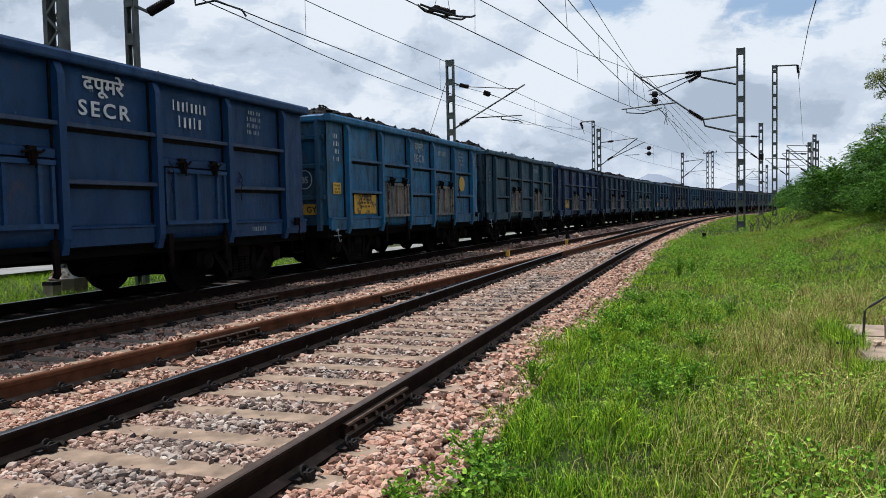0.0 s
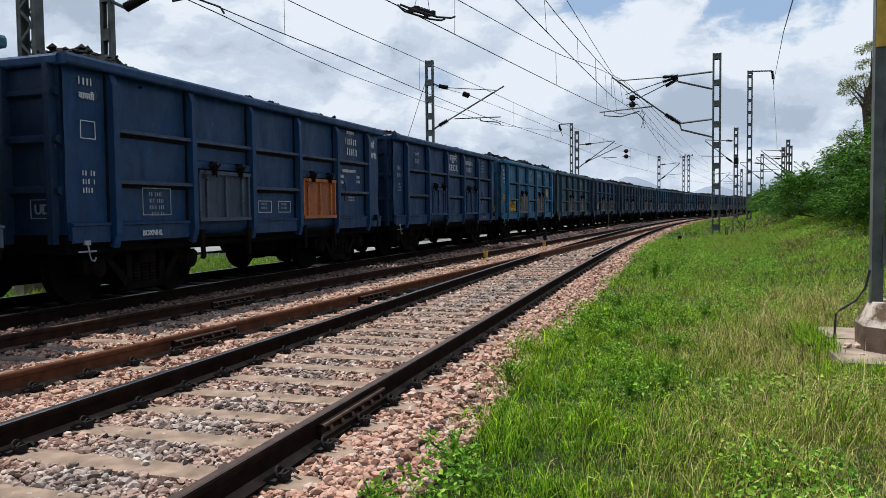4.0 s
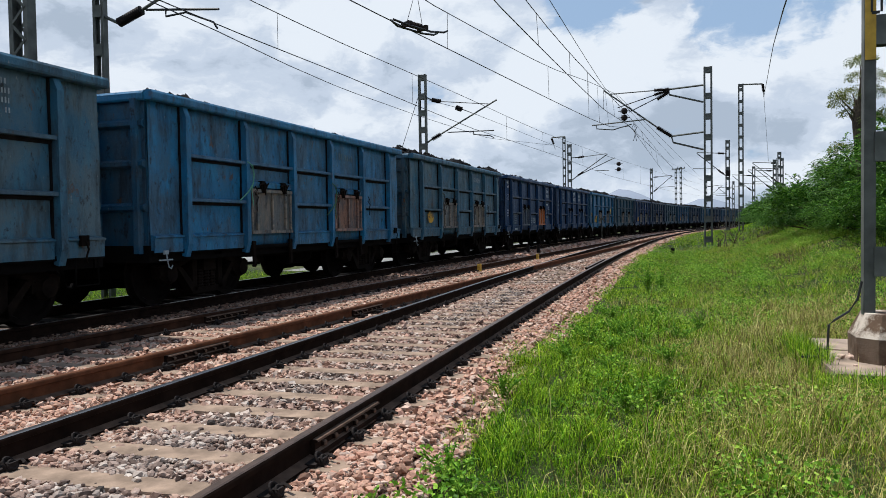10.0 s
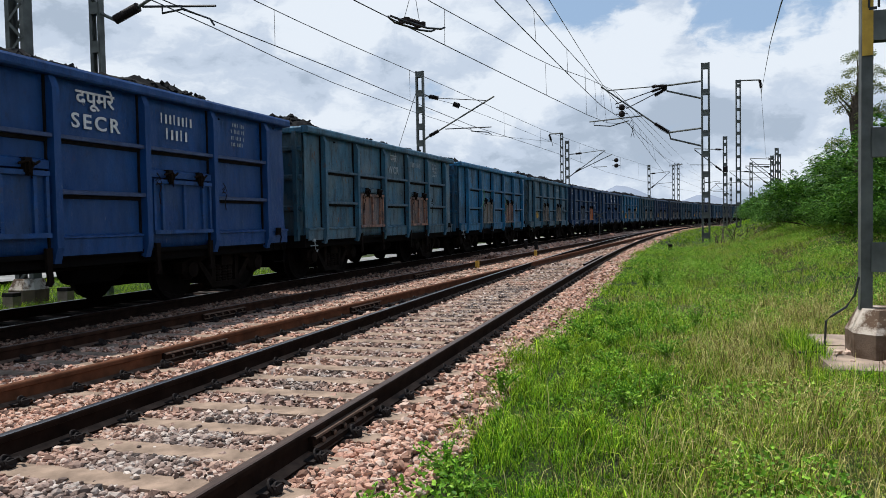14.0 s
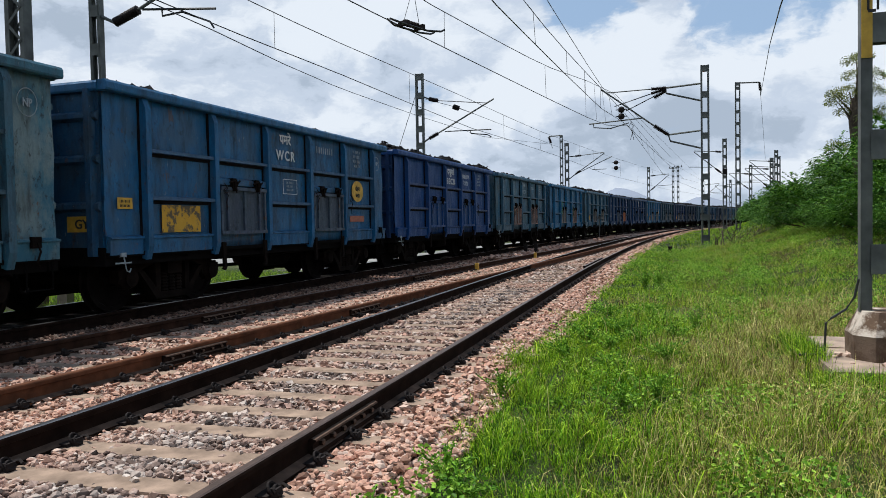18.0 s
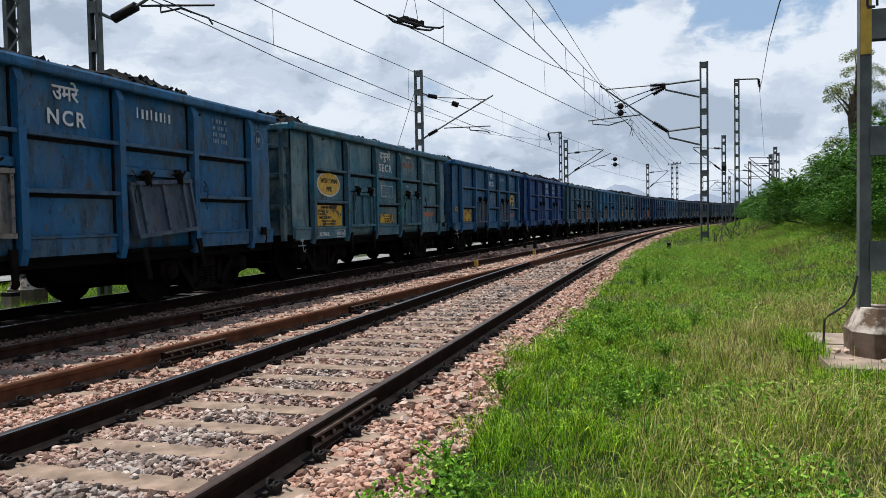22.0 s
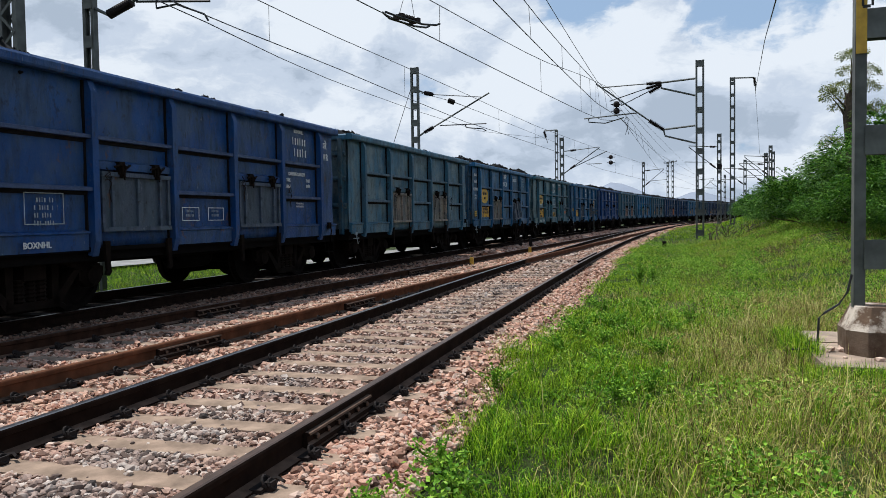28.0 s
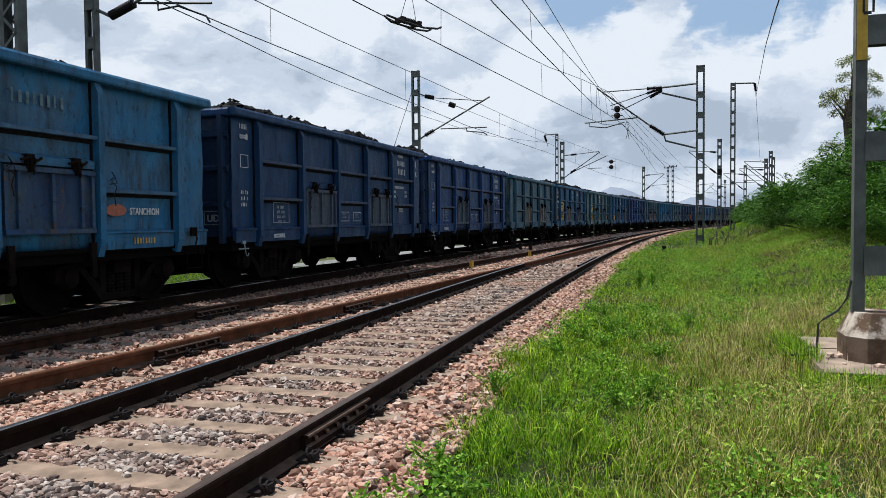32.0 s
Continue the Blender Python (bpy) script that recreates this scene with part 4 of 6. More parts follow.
for k, y, z, tone in ((3, -2.52, 2.28, (0.10, 0.30, 0.20)), (3, 0.80, 2.05, (0.05, 0.13, 0.06)), (7, 0.82, 2.0, (0.05, 0.22, 0.10)), (2, -2.5, 2.1, (0.06, 0.05, 0.04))):
    bm = bmesh.new()
    tube(bm, [(1.60, y - 0.05, z + 0.12), (1.66, y + 0.02, z + 0.05), (1.63, y + 0.10, z - 0.05), (1.65, y + 0.06, z - 0.25), (1.64, y - 0.10, z - 0.42), (1.62, y - 0.34, z - 0.58)], 0.011, 5)
    tube(bm, [(1.61, y + 0.05, z + 0.08), (1.65, y + 0.09, z - 0.1), (1.63, y + 0.02, z - 0.4), (1.64, y + 0.06, z - 0.66)], 0.009, 5)
    part("cord", bm, plain("frayed_cord", tone, 0.9, 0.0, 0.3, 30, 0.2), WAGONS[k], "frayed cord tied round a post")


# one loose door hangs askew
for ob in WAGONS[8].children:
    if ob.name.startswith("door") and ob.matrix_basis.translation.y > 0 and ob.matrix_basis[0][0] > 0:
        ob.matrix_basis = ob.matrix_basis @ pose(1.5, 0.4, 1.93, 4.0, -7.0, 0) @ pose(-1.5, -0.4, -1.93)

# ---- overhead line ----


def channel_mesh(name, height, leg, depth):
    """A rolled steel channel that stands upright, its open side towards -x."""
    bm = bmesh.new()
    t = 0.014
    prism(bm, [(0, -depth / 2), (leg, -depth / 2), (leg, depth / 2), (0, depth / 2), (0, depth / 2 - t), (leg - t, depth / 2 - t), (leg - t, -depth / 2 + t), (0, -depth / 2 + t)], 0, height, "z")
    return mesh_of(name, bm, M_GALV)


def batten_mast(x, y, z, height, width, leg, depth, first, step, plate, label, inset=0.03):
    """Two channels tied by flat plates on both faces."""
    root = thing("overhead_line_mast", pose(x, y, z), label, "overhead line mast", "masts along the railway")
    ch = channel_mesh("channel", height, leg, depth)
    part("channel", ch, None, root).matrix_basis = pose(width / 2 - leg, 0, 0)
    part("channel", ch, None, root).matrix_basis = pose(-width / 2 + leg, 0, 0, 0, 0, 180)
    bm = bmesh.new()
    box(bm, -width / 2 + inset, width / 2 - inset, -0.006, 0.006, -plate / 2, plate / 2)
    bevel(bm, 0.003)
    tie = mesh_of("batten_plate", bm, M_GALV)
    h = first
    levels = [height - plate / 2 - 0.02]
    while h < height - 1.5 * plate:
        levels.append(h)
        h += step
    for h in levels:
        for s in (1, -1):
            part("batten_plate", tie, None, root).matrix_basis = pose(0, s * (depth / 2 + 0.007), h)
    return root


def insulator_mesh(length, r=0.075):
    bm = bmesh.new()
    n = max(4, int(length / 0.055))
    prof = [(0.02, 0.0)]
    for i in range(n):
        z = length * (i + 0.2) / n
        prof += [(0.55 * r, z), (r, z + 0.25 * length / n), (r * 0.95, z + 0.45 * length / n), (0.55 * r, z + 0.7 * length / n)]
    prof.append((0.02, length))
    lathe(bm, prof, pose(0, 0, 0), 10)
    return mesh_of("insulator", bm, M_INSUL, smooth=True)


def along(a, b):
    a, b = Vector(a), Vector(b)
    return Matrix.Translation(a) @ (b - a).to_track_quat("Z", "Y").to_matrix().to_4x4()


def fittings(root, y, rods, insulators, thick=0.035):
    """Rods and insulators of a mast's brackets; points are (x, z) in the plane of the mast, in the world."""
    o = root.matrix_basis.translation
    for pts, r in rods:
        bm = bmesh.new()
        tube(bm, [(px - o.x, y - o.y, pz - o.z) for px, pz in pts], r, 6)
        part("bracket_tube", bm, M_WIRE if r < 0.03 else M_GALV, root)
    for (ax, az), (bx, bz), r in insulators:
        a, b = Vector((ax - o.x, y - o.y, az - o.z)), Vector((bx - o.x, y - o.y, bz - o.z))
        part("insulator", insulator_mesh((b - a).length, r), None, root, "dark brown ribbed insulator").matrix_basis = along(a, b)


GREY = "grey galvanised steel lattice mast carrying the overhead wires"
# the mast beside the camera, on its concrete foot
mast = batten_mast(2.10, 8.42, 0.40, 8.6, 0.50, 0.105, 0.12, 0.56, 1.14, 0.29, "grey steel batten mast on a concrete foot, yellow band on it", 0.09)
bm = bmesh.new()
box(bm, -0.247, -0.150, -0.0785, -0.0735, 2.55, 3.9)
part("yellow_band", bm, M_YELLOW, mast, "faded yellow paint band")
for z0, z1 in ((2.99, 3.02), (3.16, 3.19)):
    bm = bmesh.new()
    box(bm, -0.19, -0.12, -0.083, -0.080, z0, z1)
    part("stencil_mark", bm, M_BLACKINK, mast, "black stencil mark")
for dx in (-0.20, -0.115):
    bm = bmesh.new()
    box(bm, dx, dx + 0.022, -0.083, -0.080, 3.01, 3.17)
    part("stencil_mark", bm, M_BLACKINK, mast)
bm = bmesh.new()
tube(bm, [(-0.26, -0.02, 0.36), (-0.30, -0.03, 0.18), (-0.38, -0.05, 0.06), (-0.52, -0.08, -0.03), (-0.57, -0.08, -0.08), (-0.585, -0.10, -0.36), (-0.62, -0.14, -0.385), (-0.84, -0.22, -0.385)], 0.012, 6)
part("earthing_rod", bm, M_WIRE, mast, "bent rusty earthing rod")
foot = thing("mast_foot", pose(2.11, 8.42, -0.05), "stained concrete foot block under the mast", "concrete foot")
bm = bmesh.new()
ring = lambda r, h: [bm.verts.new((r * sx, r * sy, h)) for sx, sy in ((-1, -0.55), (-0.55, -1), (0.55, -1), (1, -0.55), (1, 0.55), (0.55, 1), (-0.55, 1), (-1, 0.55))]
levels = [ring(0.345, -0.1), ring(0.355, 0.27), ring(0.25, 0.50)]
for p, q in zip(levels, levels[1:]):
    for k in range(8):
        bm.faces.new((p[k], p[(k + 1) % 8], q[(k + 1) % 8], q[k]))
bm.faces.new(levels[-1])
bm.faces.new(levels[0][::-1])
bevel(bm, 0.025, 2)
part("foot_block", bm, M_LIME, foot)
pad = thing("concrete_pad", pose(2.40, 8.85, -0.105), "cracked concrete pad round the mast foot", "concrete pad")
for x0, x1, y0, y1, tilt in ((-0.98, 1.6, -1.30, -0.50, 0.7), (-0.86, 1.7, -0.48, 0.12, -0.5), (-0.82, 1.6, 0.14, 0.95, 0.4)):
    bm = bmesh.new()
    box(bm, x0, x1, y0, y1, -0.08, 0.075, pose(0, 0, 0, 0, tilt, 1.5 * tilt))
    bevel(bm, 0.02, 2)
    part("slab", bm, M_CONC, pad)

# mast ahead beside the near track, with its long brackets
m_c = batten_mast(1.92, 41.0, -0.1, 9.34, 0.42, 0.09, 0.20, 0.5, 1.05, 0.30, GREY)
fittings(m_c, 41.0, [
    ([(1.7, 8.32), (0.03, 8.21)], 0.05), ([(-0.73, 8.2), (-3.05, 8.15)], 0.03), ([(1.7, 7.45), (0.03, 7.93), (0.0, 8.15)], 0.05),
    ([(-0.59, 7.81), (-2.03, 7.14)], 0.025), ([(-0.73, 7.96), (-2.61, 7.41)], 0.025), ([(1.7, 5.92), (0.12, 5.78)], 0.05),
    ([(1.7, 5.02), (0.21, 5.45), (0.12, 5.78)], 0.05), ([(-0.59, 6.28), (-3.3, 8.36)], 0.045), ([(-3.95, 6.55), (-1.16, 6.72)], 0.035),
    ([(-3.71, 6.55), (-3.71, 6.36), (-2.85, 6.26), (-1.88, 6.51)], 0.03)],
    [((0.03, 8.21), (-0.73, 8.2), 0.11), ((0.0, 8.06), (-0.59, 7.74), 0.12), ((0.02, 8.15), (-0.73, 7.96), 0.10), ((0.12, 5.78), (-0.59, 6.28), 0.13)])
for z in (7.21, 6.86):
    bm = bmesh.new()
    lathe(bm, [(0.02, -0.17), (0.10, -0.145), (0.155, -0.08), (0.17, 0.0), (0.155, 0.08), (0.10, 0.145), (0.02, 0.17)], pose(-2.25 - 1.92, -0.1, z + 0.1), 12)
    part("ball_insulator", bm, M_INSUL, m_c, "round dark insulator ball", True)
    bm = bmesh.new()
    tube(bm, [(-2.55 - 1.92, -0.1, z + 0.1), (-1.95 - 1.92, -0.1, z + 0.1)], 0.025, 5)
    part("bracket_tube", bm, M_WIRE, m_c)
bm = bmesh.new()
tube(bm, [(x - 1.92, -0.05, z + 0.1) for x, z in ((-1.76, 6.53), (-1.87, 6.30), (-1.66, 6.14), (-1.80, 5.61))], 0.014, 5)
tube(bm, [(x - 1.92, -0.05, z + 0.1) for x, z in ((-1.76, 6.53), (-1.62, 6.30), (-1.74, 6.14), (-1.63, 5.60))], 0.014, 5)
part("jumper_loop", bm, M_WIRE, m_c, "looped jumper wire")
# masts behind the train
m_b = batten_mast(-12.08, 36.8, -0.2, 9.27, 0.42, 0.09, 0.20, 0.5, 0.85, 0.30, GREY)
fittings(m_b, 36.8, [
    ([(-11.89, 7.89), (-11.59, 7.76)], 0.04), ([(-11.11, 7.64), (-8.55, 7.36)], 0.022), ([(-11.92, 5.56), (-11.61, 5.75)], 0.045),
    ([(-11.13, 5.99), (-8.2, 7.55)], 0.04), ([(-10.77, 6.06), (-8.36, 6.04)], 0.028), ([(-9.43, 6.03), (-9.41, 5.89), (-8.56, 5.79), (-8.36, 5.67)], 0.028),
    ([(-11.89, 7.8), (-10.28, 7.29), (-9.2, 6.85)], 0.012), ([(-12.32, 7.94), (-14.4, 2.2), (-15.2, -0.1)], 0.014)],
    [((-11.59, 7.76), (-11.11, 7.64), 0.12), ((-11.61, 5.75), (-11.13, 5.99), 0.11), ((-10.32, 7.3), (-10.0, 7.17), 0.14)])
m_l = batten_mast(-12.13, 14.0, -0.2, 8.9, 0.28, 0.07, 0.15, 0.5, 0.85, 0.26, GREY)
fittings(m_l, 14.0, [
    ([(-12.0, 6.14), (-11.89, 6.08), (-11.64, 5.96)], 0.04), ([(-11.01, 6.19), (-10.2, 6.55), (-8.6, 7.3)], 0.035), ([(-10.91, 6.18), (-9.09, 6.02)], 0.026),
    ([(-10.41, 6.12), (-10.41, 5.99), (-9.91, 6.03), (-9.23, 5.76), (-9.14, 5.62)], 0.022), ([(-12.0, 7.6), (-11.6, 7.55)], 0.04), ([(-11.1, 7.5), (-8.6, 7.3)], 0.022)],
    [((-11.64, 5.96), (-11.01, 6.19), 0.11), ((-11.6, 7.55), (-11.1, 7.5), 0.11)])
# braced mast next to it
lattice = thing("overhead_line_mast", pose(-13.28, 13.0, -0.2), "grey steel mast with zigzag bracing on a concrete foot", "overhead line mast", "masts along the railway")
leg = channel_mesh("channel", 9.0, 0.11, 0.24)
part("channel", leg, None, lattice).matrix_basis = pose(0.14, 0, 0)
part("channel", leg, None, lattice).matrix_basis = pose(-0.14, 0, 0, 0, 0, 180)
bm = bmesh.new()
box(bm, -0.03, 0.03, -0.006, 0.006, 0.0, 0.52)
lace = mesh_of("lacing_bar", bm, M_GALV)
for i in range(24):
    s = 1 if i % 2 else -1
    for f in (1, -1):
        part("lacing_bar", lace, None, lattice).matrix_basis = pose(0.19 * s, f * 0.125, 0.4 + 0.35 * i) @ pose(0, 0, 0, 0, -s * 45, 0)
for fx, fy in ((-13.28, 13.0),):
    f2 = copy_thing(foot, pose(fx, fy, -0.18))
    f2["label"] = "pale concrete foot block under the mast"
for bx, by in ((-12.6, 11.9), (-12.4, 13.1)):
    post = thing("marker_post", pose(bx, by, -0.28), "short black-painted concrete marker post in grass", "marker post", "marker posts")
    bm = bmesh.new()
    box(bm, -0.13, 0.13, -0.1, 0.1, 0.0, 0.32)
    bevel(bm, 0.02)
    part("post_block", bm, M_CONC, post)
    bm = bmesh.new()
    box(bm, -0.135, 0.135, -0.105, 0.105, 0.325, 0.40)
    bevel(bm, 0.015)
    part("black_cap", bm, M_CLIP, post)
m_d = batten_mast(-9.18, 73.0, -0.2, 9.1, 0.42, 0.10, 0.20, 0.5, 0.85, 0.30, GREY)
fittings(m_d, 73.0, [
    ([(-9.02, 7.57), (-8.37, 7.6)], 0.05), ([(-7.8, 7.65), (-5.7, 7.84)], 0.035), ([(-9.03, 5.4), (-8.38, 5.87)], 0.05), ([(-7.9, 6.2), (-5.6, 7.8)], 0.045),
    ([(-8.2, 5.95), (-4.92, 7.43)], 0.04), ([(-6.77, 6.26), (-5.44, 6.27)], 0.035)],
    [((-8.37, 7.6), (-7.8, 7.65), 0.13), ((-8.38, 5.87), (-7.9, 6.2), 0.13)])
for z in (6.84, 6.33):
    bm = bmesh.new()
    lathe(bm, [(0.03, -0.2), (0.12, -0.17), (0.19, -0.09), (0.21, 0.0), (0.19, 0.09), (0.12, 0.17), (0.03, 0.2)], pose(-4.57 + 9.18, 0, z + 0.2), 10)
    tube(bm, [(-4.95 + 9.18, 0, z + 0.2), (-4.2 + 9.18, 0, z + 0.2)], 0.025, 5)
    part("ball_insulator", bm, M_INSUL, m_d, "round dark insulator ball", True)
anchor = batten_mast(-9.75, 73.4, -0.2, 9.9, 0.30, 0.07, 0.16, 0.5, 0.8, 0.2, "slim grey steel pole with a short side arm")
fittings(anchor, 73.4, [([(-9.65, 9.7), (-10.95, 9.65)], 0.06), ([(-10.75, 9.0), (-10.6, 8.5)], 0.03)], [((-10.95, 9.6), (-10.75, 9.0), 0.13)])
m_t = batten_mast(4.68, 55.0, 0.1, 10.5, 0.34, 0.08, 0.18, 0.5, 0.8, 0.2, "tall slim grey steel pole with a side arm")
fittings(m_t, 55.0, [([(4.6, 10.55), (6.05, 10.5)], 0.05), ([(6.12, 10.0), (6.13, 9.6)], 0.03)], [((6.05, 10.5), (6.12, 9.95), 0.11)])
FAR_MASTS = ((5.57, 80.0, 9.3, -1), (-2.52, 115.0, 9.1, 1), (11.46, 115.0, 8.9, -1), (11.74, 95.0, 8.3, -1), (12.3, 95.5, 9.2, -1), (12.75, 97.0, 8.6, -1),
             (1.2, 150.0, 11.3, 1), (2.1, 150.0, 11.5, 1), (6.6, 150.0, 9.0, 1), (12.2, 160.0, 9.0, -1))
for x, y, h, s in FAR_MASTS:
    m = batten_mast(x, y, 0.0, h, 0.42, 0.11, 0.22, 0.5, 1.0, 0.32, GREY)
    if h > 11:
        fittings(m, y - 0.15, [([(x - 0.75, h - 0.25), (x + 0.75, h - 0.25)], 0.07)], [((x - 0.65, h - 0.2), (x - 0.65, h + 0.05), 0.09), ((x + 0.65, h - 0.2), (x + 0.65, h + 0.05), 0.09)])
    if h < 9.35 or x < 0:
        fittings(m, y, [([(x + s * 0.2, h - 1.3), (x + s * 2.9, h - 1.1)], 0.045), ([(x + s * 0.2, h - 3.5), (x + s * 2.9, h - 1.2)], 0.045), ([(x + s * 1.2, h - 2.8), (x + s * 3.3, h - 2.7)], 0.035)],
                 [((x + s * 0.35, h - 1.3), (x + s * 0.9, h - 1.25), 0.13), ((x + s * 0.35, h - 3.37), (x + s * 0.9, h - 2.92), 0.13)])


iso = thing("switch_box", pose(5.57, 79.85, 6.0), "dark switch box fixed high on a mast", "switch box")
bm = bmesh.new()
box(bm, -0.22, 0.22, -0.2, 0.03, -0.30, 0.30)
bevel(bm, 0.04)
part("box_body", bm, M_CLIP, iso)


def wire_run(label, upper, lower, sag, drops):
    """A carrying wire and the contact wire below it, with the droppers between; either may be left out. Ends are world points."""
    root = thing("overhead_wire", pose(0, 0, 0), label, "overhead wire", "wires over the tracks")
    def at(w, y):
        for (x0, y0, z0), (x1, y1, z1) in zip(w, w[1:]):
            if y0 <= y <= y1:
                u = (y - y0) / (y1 - y0)
                return Vector((x0 + (x1 - x0) * u, y, z0 + (z1 - z0) * u - 4 * sag * u * (1 - u) * (1 if w is upper else 0.06)))
        return None
    for name, w, r in (("carrying_wire", upper, 0.011), ("contact_wire", lower, 0.012)):
        if w:
            bm = bmesh.new()
            y0, y1 = w[0][1], w[-1][1]
            n = int((y1 - y0) / 2.5) + 2
            tube(bm, [at(w, min(y1, y0 + (y1 - y0) * i / (n - 1))) for i in range(n)], r, 5)
            part(name, bm, M_WIRE, root)
    for y in drops:
        a, b = at(upper, y), at(lower, y)
        if a is not None and b is not None:
            bm = bmesh.new()
            tube(bm, [a, b], 0.006, 4)
            part("dropper", bm, M_WIRE, root)
    return root


SPAN = [6.5 * i + 4 for i in range(16)]
wire_run("dark wires over the train's track with droppers", [(-8.9, -30, 7.0), (-8.71, 14.8, 6.33), (-8.59, 19.1, 6.41), (-8.39, 25.0, 6.58), (-8.11, 31.4, 6.71), (-7.79, 37.5, 6.77), (-7.29, 45.4, 6.84), (-5.6, 73, 7.6), (0.5, 115, 7.8), (7.0, 150, 7.8)],
         [(-9.0, -30, 5.5), (-8.75, 13.4, 5.51), (-8.59, 19.1, 5.56), (-8.40, 24.6, 5.53), (-8.09, 31.7, 5.50), (-7.80, 37.2, 5.61), (-6.91, 50.8, 5.75), (-5.5, 73, 5.75), (0.2, 115, 5.7), (7.0, 150, 5.7)], 0.0, [4.5, 9.0, 15.75, 24.5, 37.2, 45.3, 52.0, 59.0, 66.0, 80.0, 90.0, 100.0])
wire_run("second wire that leads off to the slim pole", [], [(-9.0, -30, 5.6), (-9.11, 13.0, 5.58), (-10.26, 19.0, 5.95), (-11.27, 25.0, 6.34), (-11.95, 36.0, 6.82), (-12.24, 52.0, 7.43), (-10.90, 73.3, 8.92)], 0.0, ())
wire_run("thin feeder wire strung between two masts", [], [(-10.16, 36.8, 7.27), (-10.39, 50.0, 7.88), (-9.93, 73.0, 8.52)], 0.0, ())
wire_run("dark wires over the near track with droppers", [(-4.2, -30, 6.9), (-3.1, 14.3, 6.4), (-3.0, 17.9, 6.34), (-2.75, 22.1, 6.31), (-2.33, 28.8, 6.34), (-2.3, 41, 7.3), (-0.4, 80, 7.6), (8.0, 150, 7.6)],
         [(-3.9, -30, 5.6), (-3.13, 14.3, 5.6), (-2.95, 18.0, 5.6), (-2.73, 22.1, 5.6), (-2.34, 28.8, 5.6), (-1.95, 41, 6.4), (-0.2, 80, 5.8), (8.0, 150, 5.8)], 0.0, [5.0, 11.0, 14.0, 17.9, 22.07, 25.2, 28.8, 33.0, 37.0, 46.0, 52.0, 58.0, 65.0])
wire_run("thin carrying wire above the near track", [(-3.6, -30, 7.4), (-3.05, 14, 7.25), (-3.1, 21.6, 7.5), (-2.84, 37, 7.65), (-2.7, 41, 8.1), (0.5, 80, 7.6)], [], 0.03, ())
wire_run("dark wires over the turnout with droppers", [(-10.5, -30, 7.2), (-5.75, 12.6, 6.5), (-5.17, 16.6, 6.43), (-4.51, 21.2, 6.52), (-3.92, 25.7, 6.68), (-3.12, 31.0, 7.08), (-2.6, 41, 8.1), (4.3, 115, 7.6)],
         [(-10.5, -30, 5.6), (-5.75, 12.6, 5.6), (-5.18, 16.6, 5.6), (-4.53, 21.2, 5.6), (-3.89, 25.7, 5.6), (-3.1, 31.0, 5.6), (-2.6, 37, 5.9), (-2.0, 41, 6.4), (2.0, 90, 5.8)], 0.0, [8.6, 13.0, 17.4, 25.65, 31.0, 33.5, 36.0])
wire_run("wire that runs down from the tall pole", [], [(1.9, 8.5, 5.9), (1.75, 13.0, 4.75), (3.05, 25.0, 6.66), (6.13, 55.0, 9.62), (10.5, 90.0, 7.6), (12.3, 95.4, 8.6)], 0.0, ())

# section insulator in the turnout's contact wire
cut = thing("section_insulator", pose(-5.2, 15.3, 5.6), "black section insulator hung in the turnout's contact wire", "section insulator")
cut.scale = (0.82, 0.82, 0.82)
turned = pose(0, 0, 0, 0, 0, -24)
for dx in (-0.14, 0.14):
    bm = bmesh.new()
    tube(bm, [turned @ Vector(p) for p in ((dx * 0.3, -0.8, 0.05), (dx, -0.45, -0.02), (dx, 0.5, -0.04), (dx * 1.3, 1.0, 0.02), (dx * 1.3, 1.15, 0.09))], 0.028, 6)
    part("runner", bm, M_WIRE, cut)
bm = bmesh.new()
for u in range(5):
    lathe(bm, [(0.03, 0.0), (0.09, 0.03), (0.09, 0.06), (0.03, 0.09)], turned @ pose(0, -0.25 + 0.11 * u, 0.06, -90, 0, 0), 10)
box(bm, -0.16, 0.16, -0.3, -0.2, -0.02, 0.10, turned)
box(bm, -0.16, 0.16, 0.3, 0.4, -0.02, 0.10, turned)
part("insulator_body", bm, M_INSUL, cut)
for dy, top in ((-0.25, (0.25, -0.1, 1.35)), (0.35, (-0.1, 0.5, 1.3))):
    bm = bmesh.new()
    tube(bm, [turned @ Vector((0, dy, 0.08)), Vector(top)], 0.008, 4)
    part("hanger", bm, M_WIRE, cut)

# low trackside things
stub = thing("marker_post", pose(0.12, 34.0, ground_z(0.12, 34.0)), "small dark marker stub in the grass beside the track", "marker post", "marker posts")
bm = bmesh.new()
box(bm, -0.09, 0.09, -0.06, 0.06, 0.0, 0.30)
bevel(bm, 0.015)
part("post_block", bm, M_CLIP, stub)
cross = thing("cross_sign", pose(-4.75, 56.0, -0.03), "small white cross board on a post beside the tracks", "sign")
bm = bmesh.new()
tube(bm, [(0, 0, 0), (0, 0, 1.75)], 0.035, 6)
part("sign_post", bm, M_GALV, cross)
for a in (32, -32):
    bm = bmesh.new()
    box(bm, -0.33, 0.33, -0.05, -0.03, -0.035, 0.035, pose(0, 0.01 if a > 0 else -0.015, 1.62, 0, a, 0))
    part("cross_arm", bm, M_GALV, cross)
